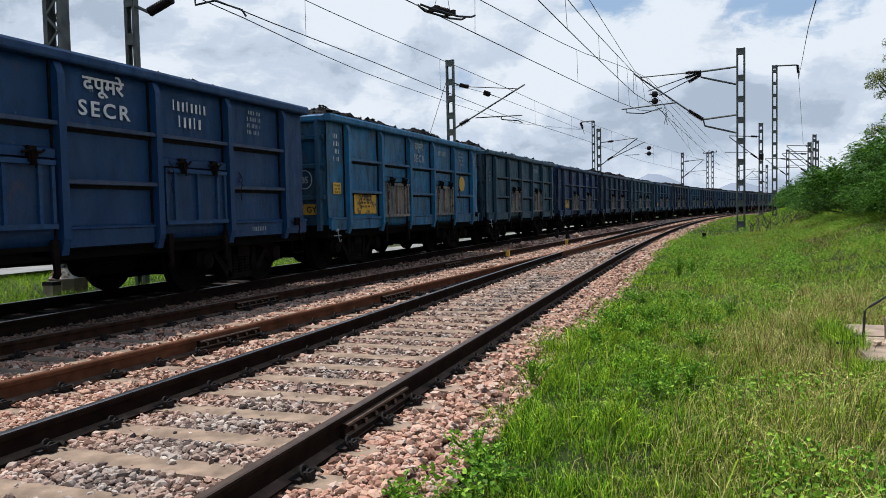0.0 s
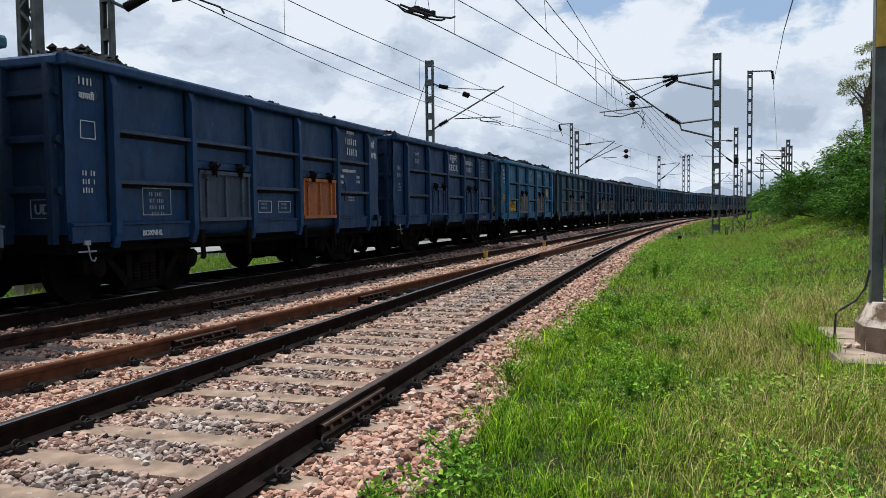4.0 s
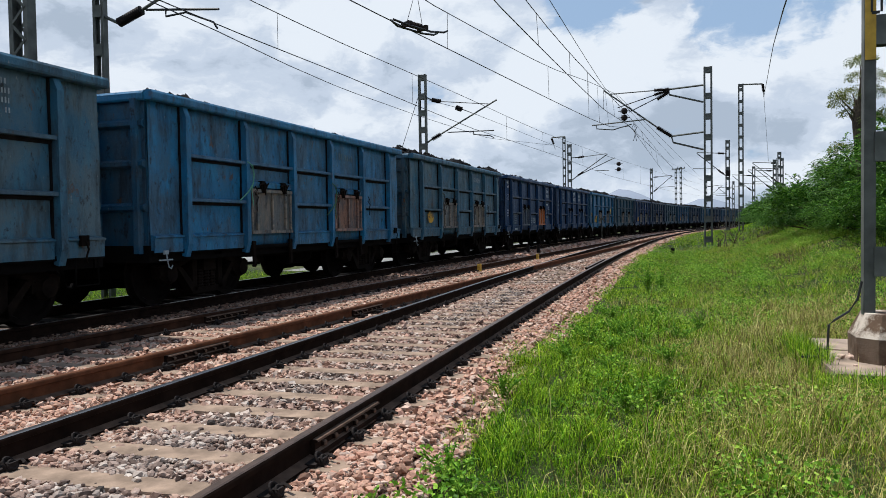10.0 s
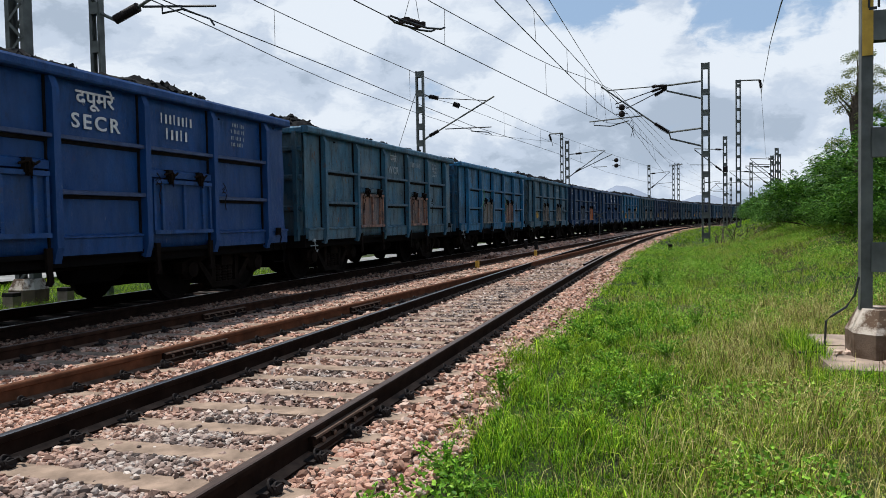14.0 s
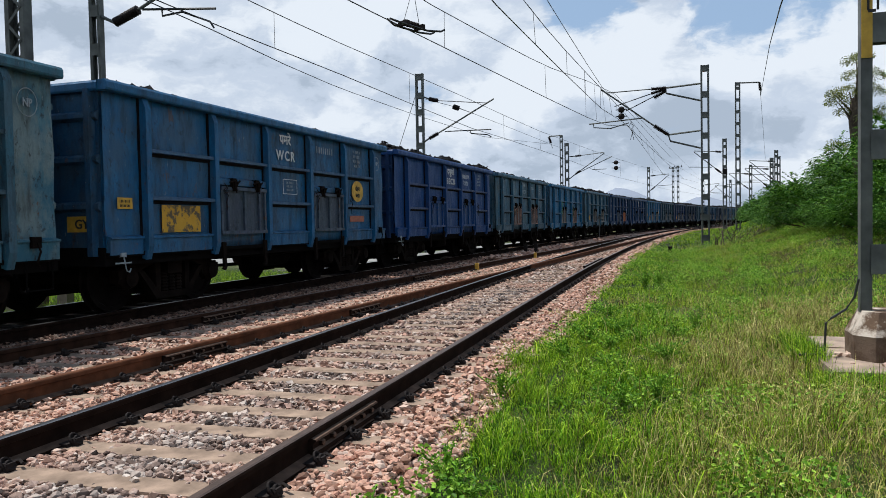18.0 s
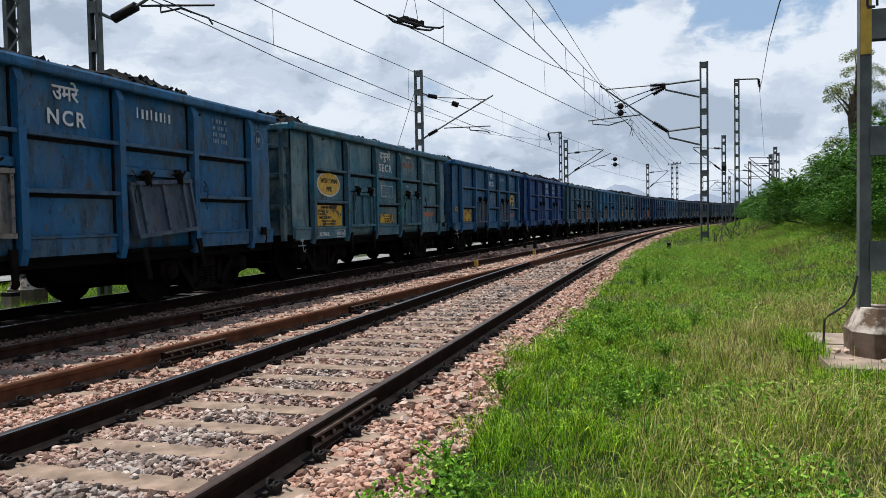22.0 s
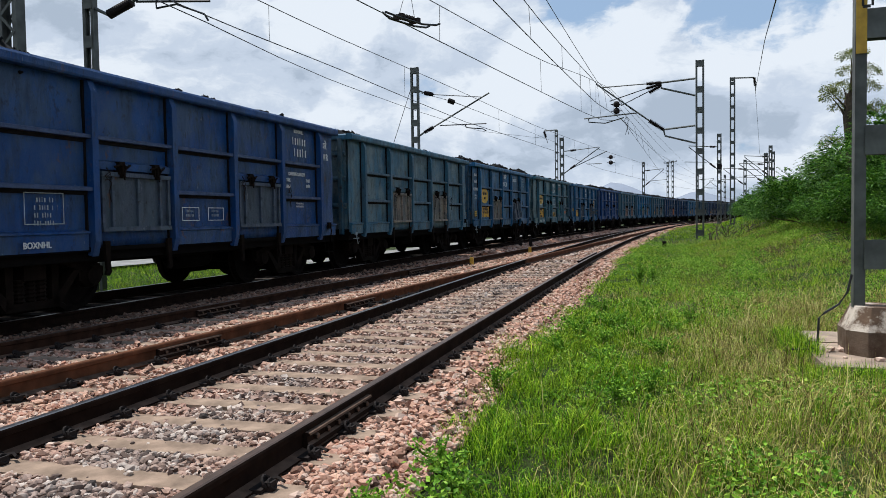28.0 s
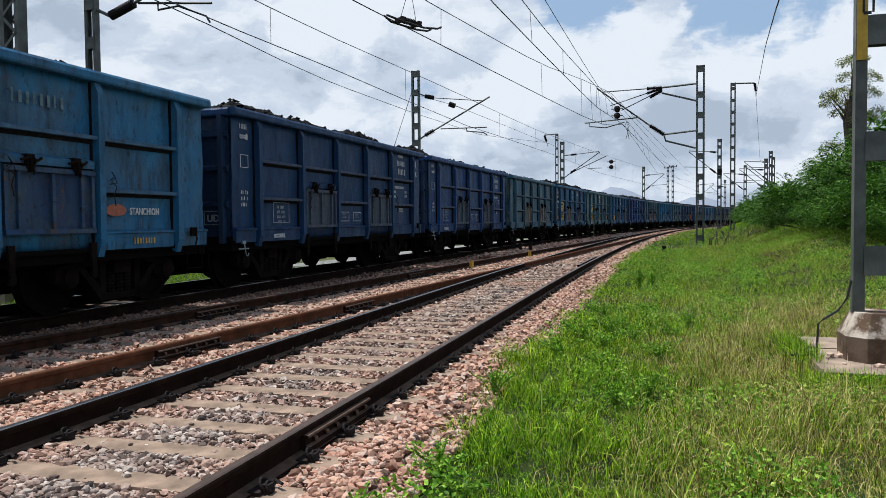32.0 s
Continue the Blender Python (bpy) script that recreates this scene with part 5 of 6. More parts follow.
for dx, dy in ((0.0, 0.0), (0.32, 0.7)):
    post = thing("marker_post", pose(-5.75 + dx, 31.5 + dy, -0.05), "short dark post beside the stone ridge", "marker post", "marker posts")
    bm = bmesh.new()
    box(bm, -0.07, 0.07, -0.05, 0.05, 0.0, 0.52)
    bevel(bm, 0.012)
    part("post_block", bm, M_CLIP, post)
for y in (21.4, 28.5):
    tag = thing("yellow_marker", pose(side_x(y) - GAUGE / 2 + 0.14, y, -0.03), "small yellow-painted stub beside the rusty rail", "marker post", "marker posts")
    bm = bmesh.new()
    box(bm, -0.05, 0.05, -0.06, 0.06, 0.0, 0.24)
    bevel(bm, 0.01)
    part("post_block", bm, M_YELLOW, tag)

# rubble on the pad
for i, (x, y, r) in enumerate(((1.66, 8.45, 0.045), (1.74, 8.38, 0.055), (1.80, 8.52, 0.06), (1.60, 8.30, 0.035), (1.86, 8.62, 0.04), (1.98, 7.92, 0.05), (2.08, 7.88, 0.055), (1.70, 7.98, 0.03), (2.2, 7.82, 0.045))):
    dice = random.Random(i)
    bm = bmesh.new()
    bmesh.ops.create_icosphere(bm, subdivisions=1, radius=r)
    for vert in bm.verts:
        vert.co *= dice.uniform(0.7, 1.2)
        vert.co.z *= 0.6
    tagged(new("stone", mesh_of("stone", bm, M_STONE)), "loose broken stone on the concrete pad", "stone", "stones on the pad").matrix_basis = pose(x, y, -0.022 + 0.3 * r, 0, 0, 40 * i)


# ---- lettering on the wagons ----
SIDE = Matrix(((0, 0, 1, 0), (1, 0, 0, 0), (0, 1, 0, 0), (0, 0, 0, 1)))
WORDS = {}


def letters(words):
    """Flat letters 1 m high, standing on their base line, in the built-in font."""
    if words not in WORDS:
        cu = bpy.data.curves.new("lettering", "FONT")
        cu.body, cu.extrude, cu.align_x, cu.offset, cu.resolution_u = words, 0.004, "CENTER", 0.018, 3
        if words in ("SECR", "WCR", "NCR", "NWR", "SR", "WR"):
            cu.space_character = 1.28
        ob = bpy.data.objects.new("lettering", cu)
        scene.collection.objects.link(ob)
        WORDS[words] = bpy.data.meshes.new_from_object(ob)
        bpy.data.objects.remove(ob)
    return WORDS[words]


def write(k, words, y, z, size, mat, x=1.475, wide=0.95):
    me = letters(words).copy()
    me.materials.clear()
    me.materials.append(mat)
    ob = part("lettering", me, None, WAGONS[k], "painted lettering")
    ob.matrix_basis = Matrix.Translation((x, y, z)) @ SIDE @ Matrix.Diagonal((size * wide, size, 1, 1))


def bars(k, y, z, size, count, mat, rows=1, x=1.474):
    """Plain upright bars where a number or small print stands."""
    bm = bmesh.new()
    wide = size * 0.5
    for r in range(rows):
        for i in range(count):
            if rows > 2 and (i * 7 + r * 3 + k) % 5 == 0:
                continue
            a = y + (i - count / 2) * wide * 1.35
            box(bm, x, x + 0.004, a + 0.06 * wide, a + (0.62 if (i * 5 + r) % 3 else 0.40) * wide, z - r * size * 1.6, z + size * (0.9 if (i + r) % 3 else 1.0) - r * size * 1.6)
    part("number_marking", bm, mat, WAGONS[k], "painted bars of a worn number")["kind"] = "stuff"


def patch(k, y, z, w, h, mat, oval=False, x=1.473, label=""):
    bm = bmesh.new()
    n = 28 if oval else 4
    ring = [(y + w / 2 * math.cos(i * math.tau / n), z + h / 2 * math.sin(i * math.tau / n)) for i in range(n)] if oval else [(y - w / 2, z - h / 2), (y + w / 2, z - h / 2), (y + w / 2, z + h / 2), (y - w / 2, z + h / 2)]
    prism(bm, ring, x - 0.004, x, "x")
    part("painted_panel", bm, mat, WAGONS[k], label)


def outline(k, y, z, w, h, mat, x=1.475, t=0.012):
    bm = bmesh.new()
    for y0, y1, z0, z1 in ((-w / 2, w / 2, h / 2 - t, h / 2), (-w / 2, w / 2, -h / 2, -h / 2 + t), (-w / 2, -w / 2 + t, -h / 2, h / 2), (w / 2 - t, w / 2, -h / 2, h / 2)):
        box(bm, x, x + 0.003, y + y0, y + y1, z + z0, z + z1)
    part("painted_frame", bm, mat, WAGONS[k], "thin painted frame")


for k, hindi, code, mat in ((0, "दपूमरे", "SECR", M_WHITE), (5, "दपूमरे", "SECR", M_WHITE), (6, "पमरे", "WCR", M_WHITE), (7, "दपूमरे", "SECR", M_WHITE), (8, "उमरे", "NCR", M_WHITE), (4, "पमरे", "WCR", M_DULLWHITE), (-1, "दपूमरे", "SECR", M_DULLWHITE)):
    wide = 1.22 if k in (0, 5, 7) else 1.0
    write(k, hindi, -0.05, 2.86, 0.27, mat, wide=wide)
    write(k, code, -0.05, 2.54, 0.27, mat, wide=wide)
    if k != 7:
        bars(k, 1.68, 2.80, 0.15, 8, M_WHITE if k in (0, 5, 8) else M_DULLWHITE)
    if k in (0, 5):
        bars(k, 1.68, 2.56, 0.17, 5, M_WHITE)
    bars(k, 3.36 if k != 7 else 3.78, 2.95, 0.07, 9 if k != 7 else 5, M_DULLWHITE, 4 if k != 7 else 3)
for k, hindi, code in ((1, "उपरे", "NWR"), (10, "परे", "WR"), (11, "दरे", "SR")):
    write(k, "BOXNHL", 3.36, 3.02, 0.10, M_WHITE)
    bars(k, 3.40, 2.78, 0.15, 6, M_WHITE)
    bars(k, 3.45, 2.54, 0.17, 5, M_WHITE)
    write(k, hindi, 4.56, 2.80, 0.21, M_WHITE, 1.473)
    write(k, code, 4.56, 2.55, 0.20, M_WHITE, 1.473)
    for i, words in enumerate(("CARRYING CAPACITY", "TARE", "AREA")):
        write(k, words, 3.25 - (0.0, 0.36, 0.36)[i], 2.14 - 0.13 * i, 0.095, M_WHITE, wide=0.75)
    bars(k, 3.75, 2.02, 0.07, 4, M_WHITE, 2)
    bars(k, 3.36, 1.55, 0.04, 12, M_WHITE, 2)
    write(k, "BOXNHL", -3.5, 0.93, 0.11, M_WHITE, 1.548)
    for y in (-0.35, 0.35):
        outline(k, y, 1.35, 0.45, 0.22, M_WHITE)
        bars(k, y - 0.02, 1.38, 0.045, 7, M_DULLWHITE, 2)
    bars(k, -3.3, 1.5, 0.06, 8, M_DULLWHITE, 4)
    outline(k, -3.3, 1.42, 0.62, 0.40, M_DULLWHITE)
    write(k, "वापसी", -4.6, 2.75, 0.12, M_WHITE, 1.473)
    bars(k, -4.6, 2.93, 0.10, 4, M_WHITE, 1)
    outline(k, -4.6, 2.35, 0.26, 0.24, M_WHITE)
    bars(k, -4.6, 1.75, 0.07, 5, M_WHITE, 3)
for k, y, z, s, mat in ((2, 1.68, 2.76, 0.17, M_DULLWHITE), (2, 0.0, 2.80, 0.15, M_FADED), (3, 1.68, 2.74, 0.16, M_FADED), (9, 0.0, 2.85, 0.20, M_FADED), (12, 1.6, 2.7, 0.16, M_FADED)):
    bars(k, y, z, s, 8, mat)
for i, words in enumerate(("CARRYING CAPACITY", "TARE", "AREA")):
    write(7, words, 3.25 - (0.0, 0.36, 0.36)[i], 2.95 - 0.15 * i, 0.095, M_DULLWHITE, wide=0.75)
write(7, "MBS", 1.55, 2.16, 0.11, M_DULLWHITE)
for k in (6, 7, 8, -1):
    write(k, "NP", 4.58, 2.74, 0.14, M_DULLWHITE, wide=0.8)
    bm = bmesh.new()
    tube(bm, [(1.474, 4.58 + 0.15 * math.cos(a * math.tau / 20), 2.79 + 0.17 * math.sin(a * math.tau / 20)) for a in range(21)], 0.006, 4)
    part("painted_ring", bm, M_DULLWHITE, WAGONS[k], "thin painted ring")
END = Matrix(((1, 0, 0, 0), (0, 0, -1, 0), (0, 1, 0, 0), (0, 0, 0, 1)))
for k, words in ((-1, "GY"), (1, "UD"), (11, "UD"), (10, "UD"), (8, "UY"), (6, "GY")):
    yellow = words[1] == "Y"
    if yellow:
        bm = bmesh.new()
        box(bm, 0.80, 1.32, -HALF - 0.006, -HALF + 0.01, 1.20, 1.42)
        part("painted_panel", bm, M_YELLOW, WAGONS[k], "yellow painted code panel")
    else:
        bm = bmesh.new()
        for x0, x1, z0, z1 in ((0.86, 1.26, 1.19, 1.20), (0.86, 1.26, 1.43, 1.44), (0.86, 0.87, 1.19, 1.44), (1.25, 1.26, 1.19, 1.44)):
            box(bm, x0, x1, -HALF - 0.008, -HALF + 0.01, z0, z1)
        part("painted_frame", bm, M_DULLWHITE, WAGONS[k], "thin painted frame")
    me = letters(words).copy()
    me.materials.clear()
    me.materials.append(M_BLACKINK if yellow else M_DULLWHITE)
    part("lettering", me, None, WAGONS[k], "painted code letters").matrix_basis = Matrix.Translation((1.06, -HALF - 0.010, 1.25)) @ END @ Matrix.Diagonal((0.18, 0.18, 1, 1))
write(0, "वापसी", -3.30, 2.80, 0.15, M_DULLWHITE)
write(0, "5-25", -3.30, 2.60, 0.17, M_DULLWHITE)
bars(0, -4.6, 2.35, 0.12, 4, M_DULLWHITE, 2)
bars(0, -4.6, 1.95, 0.05, 7, M_DULLWHITE, 3)
bars(0, 3.36, 0.95, 0.08, 8, M_DULLWHITE, 1, 1.5185)
me = letters("85").copy()
me.materials.clear()
me.materials.append(M_DULLWHITE)
part("lettering", me, None, WAGONS[-1], "painted code letters").matrix_basis = Matrix.Translation((0.98, -HALF - 0.115, 1.86)) @ END @ Matrix.Diagonal((0.17, 0.19, 1, 1))
# yellow panels
ink = M_BLACKINK
patch(7, -3.36, 2.08, 1.12, 0.56, M_WHITE, True, 1.474)
patch(7, -3.36, 2.08, 1.04, 0.50, M_YELLOW, True, 1.479, "round yellow painted panel")
write(7, "WITH TWIN", -3.36, 2.10, 0.15, ink, 1.481)
write(7, "PIPE", -3.36, 1.92, 0.15, ink, 1.481)
patch(7, -3.4, 1.38, 1.30, 0.46, M_FLAKING, False, 1.481, "yellow painted notice panel")
for i, words in enumerate(("WARRANTY INSPECTION", "DUE DATE", "DONE ON", "INSPECTION DEPOT")):
    write(7, words, -3.4 - (0.0, 0.36, 0.38, 0.17)[i], 1.535 - 0.075 * i, 0.075, ink, 1.482, 0.85)
bars(7, -3.4, 1.235, 0.045, 24, ink, 1, 1.4815)
bars(7, -3.4, 1.175, 0.035, 26, ink, 1, 1.4815)
patch(7, 0.0, 1.30, 0.95, 0.22, M_FLAKING, False, 1.481, "yellow painted notice panel")
bars(7, 0.0, 1.34, 0.04, 18, ink, 3, 1.482)
outline(7, 0.05, 2.02, 0.80, 0.30, M_WHITE)
bars(7, 0.05, 2.05, 0.05, 11, M_DULLWHITE, 3)
write(7, "RFID TAG", -2.95, 0.94, 0.10, M_WHITE, 1.548)
outline(7, -2.95, 0.975, 0.42, 0.16, M_WHITE, 1.547)
write(7, "BOXNHL", -3.75, 0.93, 0.12, M_WHITE, 1.548)
write(7, "BOXNHL", 1.68, 3.0, 0.10, M_WHITE)
bars(7, 1.62, 2.74, 0.14, 9, M_REDINK)
patch(8, -3.36, 2.06, 1.10, 0.60, M_YELLOW, True, 1.476, "round yellow painted panel")
write(8, "दोहरे पाइप", -3.36, 2.10, 0.15, ink, 1.479)
write(8, "वाला", -3.36, 1.92, 0.14, ink, 1.479)
patch(8, -3.3, 1.42, 1.05, 0.40, M_FLAKING, False, 1.480, "flaking yellow painted panel")
write(8, "वापसी", -4.60, 2.52, 0.15, M_WHITE, 1.473)
write(8, "RETURN", -4.60, 2.24, 0.15, M_WHITE, 1.473)
write(8, "10-22", -4.60, 2.78, 0.15, M_WHITE, 1.473)
bars(8, -4.6, 2.02, 0.07, 5, M_WHITE, 2)
patch(8, -4.6, 1.35, 0.30, 0.22, M_YELLOW, False, 1.473, "small yellow painted panel")
patch(6, 3.36, 2.04, 0.66, 0.50, M_YELLOW, True, 1.476, "round yellow painted panel")
write(6, "दोहरा", 3.36, 2.06, 0.13, ink, 1.479)
write(6, "पाइप", 3.36, 1.90, 0.13, ink, 1.479)
patch(6, -3.35, 1.38, 0.95, 0.42, M_FLAKING, False, 1.480, "flaking yellow painted panel")
patch(6, -4.6, 1.60, 0.30, 0.16, M_YELLOW, False, 1.473, "small yellow painted panel")
outline(6, 0.1, 2.02, 0.56, 0.30, M_WHITE)
bars(6, 0.1, 2.08, 0.045, 9, M_DULLWHITE, 3)
for k in (-1,):
    patch(k, -3.3, 1.45, 1.1, 0.50, M_FLAKING, False, 1.480, "flaking yellow painted panel")
    patch(k, -4.6, 1.75, 0.34, 0.24, M_YELLOW, False, 1.473, "small yellow painted panel")
    patch(k, 3.4, 2.05, 0.5, 0.46, M_YELLOW, True, 1.476, "round yellow painted panel")
    bars(k, -4.6, 2.8, 0.10, 4, M_WHITE, 4)
bars(8, -4.6, 1.38, 0.045, 8, ink, 3, 1.4745)
bars(8, -3.3, 1.50, 0.09, 12, ink, 2, 1.4815)
bars(6, -4.6, 1.61, 0.04, 8, ink, 2, 1.4745)
bars(-1, -4.6, 1.79, 0.045, 8, ink, 3, 1.4745)
bars(-1, -3.3, 1.58, 0.05, 18, ink, 4, 1.4815)
bm = bmesh.new()
tube(bm, [(0.98 + 0.17 * math.cos(a * math.tau / 24), -HALF - 0.115, 1.93 + 0.19 * math.sin(a * math.tau / 24)) for a in range(25)], 0.010, 4)
part("painted_ring", bm, M_DULLWHITE, WAGONS[-1], "thin painted ring")
patch(2, -3.35, 1.45, 0.55, 0.35, M_FLAKING, True, 1.480, "smeared yellow painted mark")
patch(12, 2.88, 1.42, 0.42, 0.17, M_REDINK, True, 1.480, "faded red painted mark")
write(12, "STANCHION", 3.48, 1.36, 0.14, M_WHITE, 1.482, 0.8)
bars(12, 3.4, 0.94, 0.09, 8, M_YELLOW, 1, 1.548)
patch(6, 3.3, 1.38, 0.8, 0.14, M_REDINK, False, 1.480, "faded red painted panel")
patch(7, 3.3, 1.42, 0.9, 0.14, M_REDINK, False, 1.480, "faded red painted panel")
for k in range(-24, -1):
    bars(k, 1.68, 2.76, 0.15, 8, M_DULLWHITE)
    bars(k, -4.6, 2.5, 0.09, 4, M_DULLWHITE, 3)
    if k % 3 == 0:
        patch(k, -3.3, 1.45, 0.9, 0.4, M_FLAKING, False, 1.480, "flaking yellow painted panel")

# ---- ballast stones ----
rng = np.random.default_rng(7)


def scatter_stones(n, y0, y1, size, keep):
    y = rng.uniform(y0, y1, n)
    left, right = np.array([train_x(v) + 0.2 for v in y]), np.array([near_x(v) + 1.72 for v in y])
    x = left + (right - left) * rng.random(n)
    ok = keep(x, y)
    return x[ok], y[ok], size * np.minimum(rng.lognormal(0, 0.34, ok.sum()), 1.7)


nearv, sidev, trainv = np.vectorize(near_x), np.vectorize(side_x), np.vectorize(train_x)


def off_sleepers(x, y):
    """True where a stone lies clear of the sleepers, rails and clips."""
    d = x - nearv(y)
    phase = np.abs((y - FIRST + SPACING / 2) % SPACING - SPACING / 2)
    on_near = (phase < 0.105) & (np.abs(d) < 1.22)
    e = x - sidev(y)
    phase2 = np.abs((y - FIRST - 0.2 + SPACING / 2) % SPACING - SPACING / 2)
    on_side = (phase2 < 0.105) & (np.abs(e) < 1.25) & (y < 8.2)
    on_long = (phase < 0.105) & (y > 8.0) & (e > -1.25) & (d < 1.22)
    rails = (np.abs(np.abs(d) - GAUGE / 2) < 0.10) | (np.abs(np.abs(e) - GAUGE / 2) < 0.10) | (np.abs(np.abs(x - trainv(y)) - GAUGE / 2) < 0.10)
    stray = rng.random(len(x)) < 0.05
    return ~(rails | ((on_near | on_side | on_long) & ~stray))


def stone_mesh(x, y, size, lift=None, fine=False):
    n = len(x)
    g = (1 + 5 ** 0.5) / 2
    ico = np.array([(-1, g, 0), (1, g, 0), (-1, -g, 0), (1, -g, 0), (0, -1, g), (0, 1, g), (0, -1, -g), (0, 1, -g), (g, 0, -1), (g, 0, 1), (-g, 0, -1), (-g, 0, 1)]) / 1.45
    ico_f = np.array([(0, 11, 5), (0, 5, 1), (0, 1, 7), (0, 7, 10), (0, 10, 11), (1, 5, 9), (5, 11, 4), (11, 10, 2), (10, 7, 6), (7, 1, 8), (3, 9, 4), (3, 4, 2), (3, 2, 6), (3, 6, 8), (3, 8, 9), (4, 9, 5), (2, 4, 11), (6, 2, 10), (8, 6, 7), (9, 8, 1)])
    cube = np.array([(-1, -1, -1), (1, -1, -1), (1, 1, -1), (-1, 1, -1), (-1, -1, 1), (1, -1, 1), (1, 1, 1), (-1, 1, 1)], float) * 0.78
    if fine:
        cube = ico
    k = len(cube)
    v = cube[None] * rng.uniform(0.62, 1.12, (n, k, 1)) + (0 if fine else rng.normal(0, 0.16, (n, k, 3)))
    v = v * (size * 0.5)[:, None, None] * rng.uniform(0.55, 1.40, (n, 1, 3))
    q = rng.normal(size=(n, 4))
    q /= np.linalg.norm(q, axis=1)[:, None]
    a, b, c, d = q.T
    rot = np.stack([1 - 2 * (c * c + d * d), 2 * (b * c - a * d), 2 * (b * d + a * c), 2 * (b * c + a * d), 1 - 2 * (b * b + d * d), 2 * (c * d - a * b), 2 * (b * d - a * c), 2 * (c * d + a * b), 1 - 2 * (b * b + c * c)], -1).reshape(n, 3, 3)
    v = np.einsum("nij,nkj->nki", rot, v) * np.array((1.0, 1.0, 0.72))
    edge = x - nearv(y)
    z = -0.018 + rng.normal(0, 0.012, n) + 0.035 * (edge > 1.2) * (edge < 1.5) - 0.06 * np.clip(edge - 1.45, 0, 1)
    if lift is not None:
        z = z + lift
    v += np.stack([x, y, z], -1)[:, None]
    tri = np.array([(0, 2, 1), (0, 3, 2), (4, 5, 6), (4, 6, 7), (0, 1, 5), (0, 5, 4), (1, 2, 6), (1, 6, 5), (2, 3, 7), (2, 7, 6), (3, 0, 4), (3, 4, 7)])
    tri = ico_f if fine else tri
    f = (tri[None] + k * np.arange(n)[:, None, None]).reshape(-1, 3)
    return from_arrays("ballast_stones", v.reshape(-1, 3), f, M_STONE)


first = scatter_stones(74000, 1.6, 4.8, 0.034, off_sleepers)
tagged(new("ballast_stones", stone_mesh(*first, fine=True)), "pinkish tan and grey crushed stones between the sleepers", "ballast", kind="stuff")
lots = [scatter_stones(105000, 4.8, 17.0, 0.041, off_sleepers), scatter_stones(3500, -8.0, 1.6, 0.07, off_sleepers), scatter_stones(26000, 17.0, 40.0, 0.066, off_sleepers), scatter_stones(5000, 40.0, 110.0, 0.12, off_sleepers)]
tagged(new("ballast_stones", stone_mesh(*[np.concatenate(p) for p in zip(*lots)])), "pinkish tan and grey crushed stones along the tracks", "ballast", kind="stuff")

# pale stone heap beyond the turnout, between the tracks
heap_n = 4000
hy = rng.uniform(26, 70, heap_n)
hu = rng.uniform(-1, 1, heap_n)
hx = trainv(hy) + 2.35 + 0.55 * hu
tagged(new("stone_heap", stone_mesh(hx, hy, 0.12 * rng.lognormal(0, 0.3, heap_n), 0.20 * (1 - np.abs(hu)) * (0.7 + 0.3 * np.sin(hy)))), "pale grey stone ridge beside the train's track", "stones", kind="stuff")

# ---- grass ----
heightv = np.vectorize(lambda x, y: ground_z(x, y) + hump(x, y))


def blades(x, y, h, w, lean, segments=2):
    """Curved tapering blades; each is a strip of its own."""
    n = len(x)
    z = heightv(x, y)
    turn, tip = rng.uniform(0, math.tau, n), rng.uniform(0, math.tau, n)
    side = np.stack([np.cos(turn), np.sin(turn), np.zeros(n)], -1) * w[:, None] / 2
    bend = np.stack([np.cos(tip), np.sin(tip), np.zeros(n)], -1) * (lean * h)[:, None]
    base = np.stack([x, y, z - 0.02], -1)
    up = np.array([0, 0, 1.0])
    if segments == 1:
        v = np.stack([base - side, base + side, base + bend + up * h[:, None]], 1)
        return v.reshape(-1, 3), (np.array([(0, 1, 2)])[None] + 3 * np.arange(n)[:, None, None]).reshape(-1, 3)
    mid = base + bend * 0.35 + up * (0.6 * h)[:, None]
    v = np.stack([base - side, base + side, mid - side * 0.75, mid + side * 0.75, base + bend + up * (h * (1 - 0.35 * lean))[:, None]], 1)
    f = (np.array([(0, 1, 3), (0, 3, 2), (2, 3, 4)])[None] + 5 * np.arange(n)[:, None, None]).reshape(-1, 3)
    return v.reshape(-1, 3), f


def on_grass(x, y):
    edge = nearv(y) + 1.45 + 0.2 * np.clip((7.5 - y) / 3, 0, 1) + 0.35 * np.array([noise.noise((0, v * 0.9, 4.0)) for v in y]) + 0.12 * rng.normal(size=len(x))
    padded = (x > 1.40) & (y > 7.25) & (y < 10.2)
    return (x > edge) & ~padded


def meadow(name, n, y0, y1, width, h, w, lean, mat, label, segments, thin=None, left=1.2):
    y = y0 + (y1 - y0) * rng.random(n) ** 0.8
    x = nearv(y) + left + rng.random(n) * (width(y) - nearv(y) - left)
    ok = on_grass(x, y)
    if thin is not None:
        ok &= thin(x, y)
    x, y = x[ok], y[ok]
    tuft = np.array([0.72 + 0.75 * noise.noise((a * 1.3, b * 1.3, 2.0)) + 0.75 * noise.noise((a * 4.5, b * 4.5, 5.0)) for a, b in zip(x, y)])
    hh = h * np.clip(tuft, 0.3, 1.6) * rng.uniform(0.5, 1.35, len(x))
    v, f = blades(x, y, hh, w * rng.uniform(0.7, 1.3, len(x)), lean * rng.uniform(0.3, 1.5, len(x)), segments)
    return tagged(new(name, from_arrays(name, v, f, mat)), label, "grass", kind="stuff")


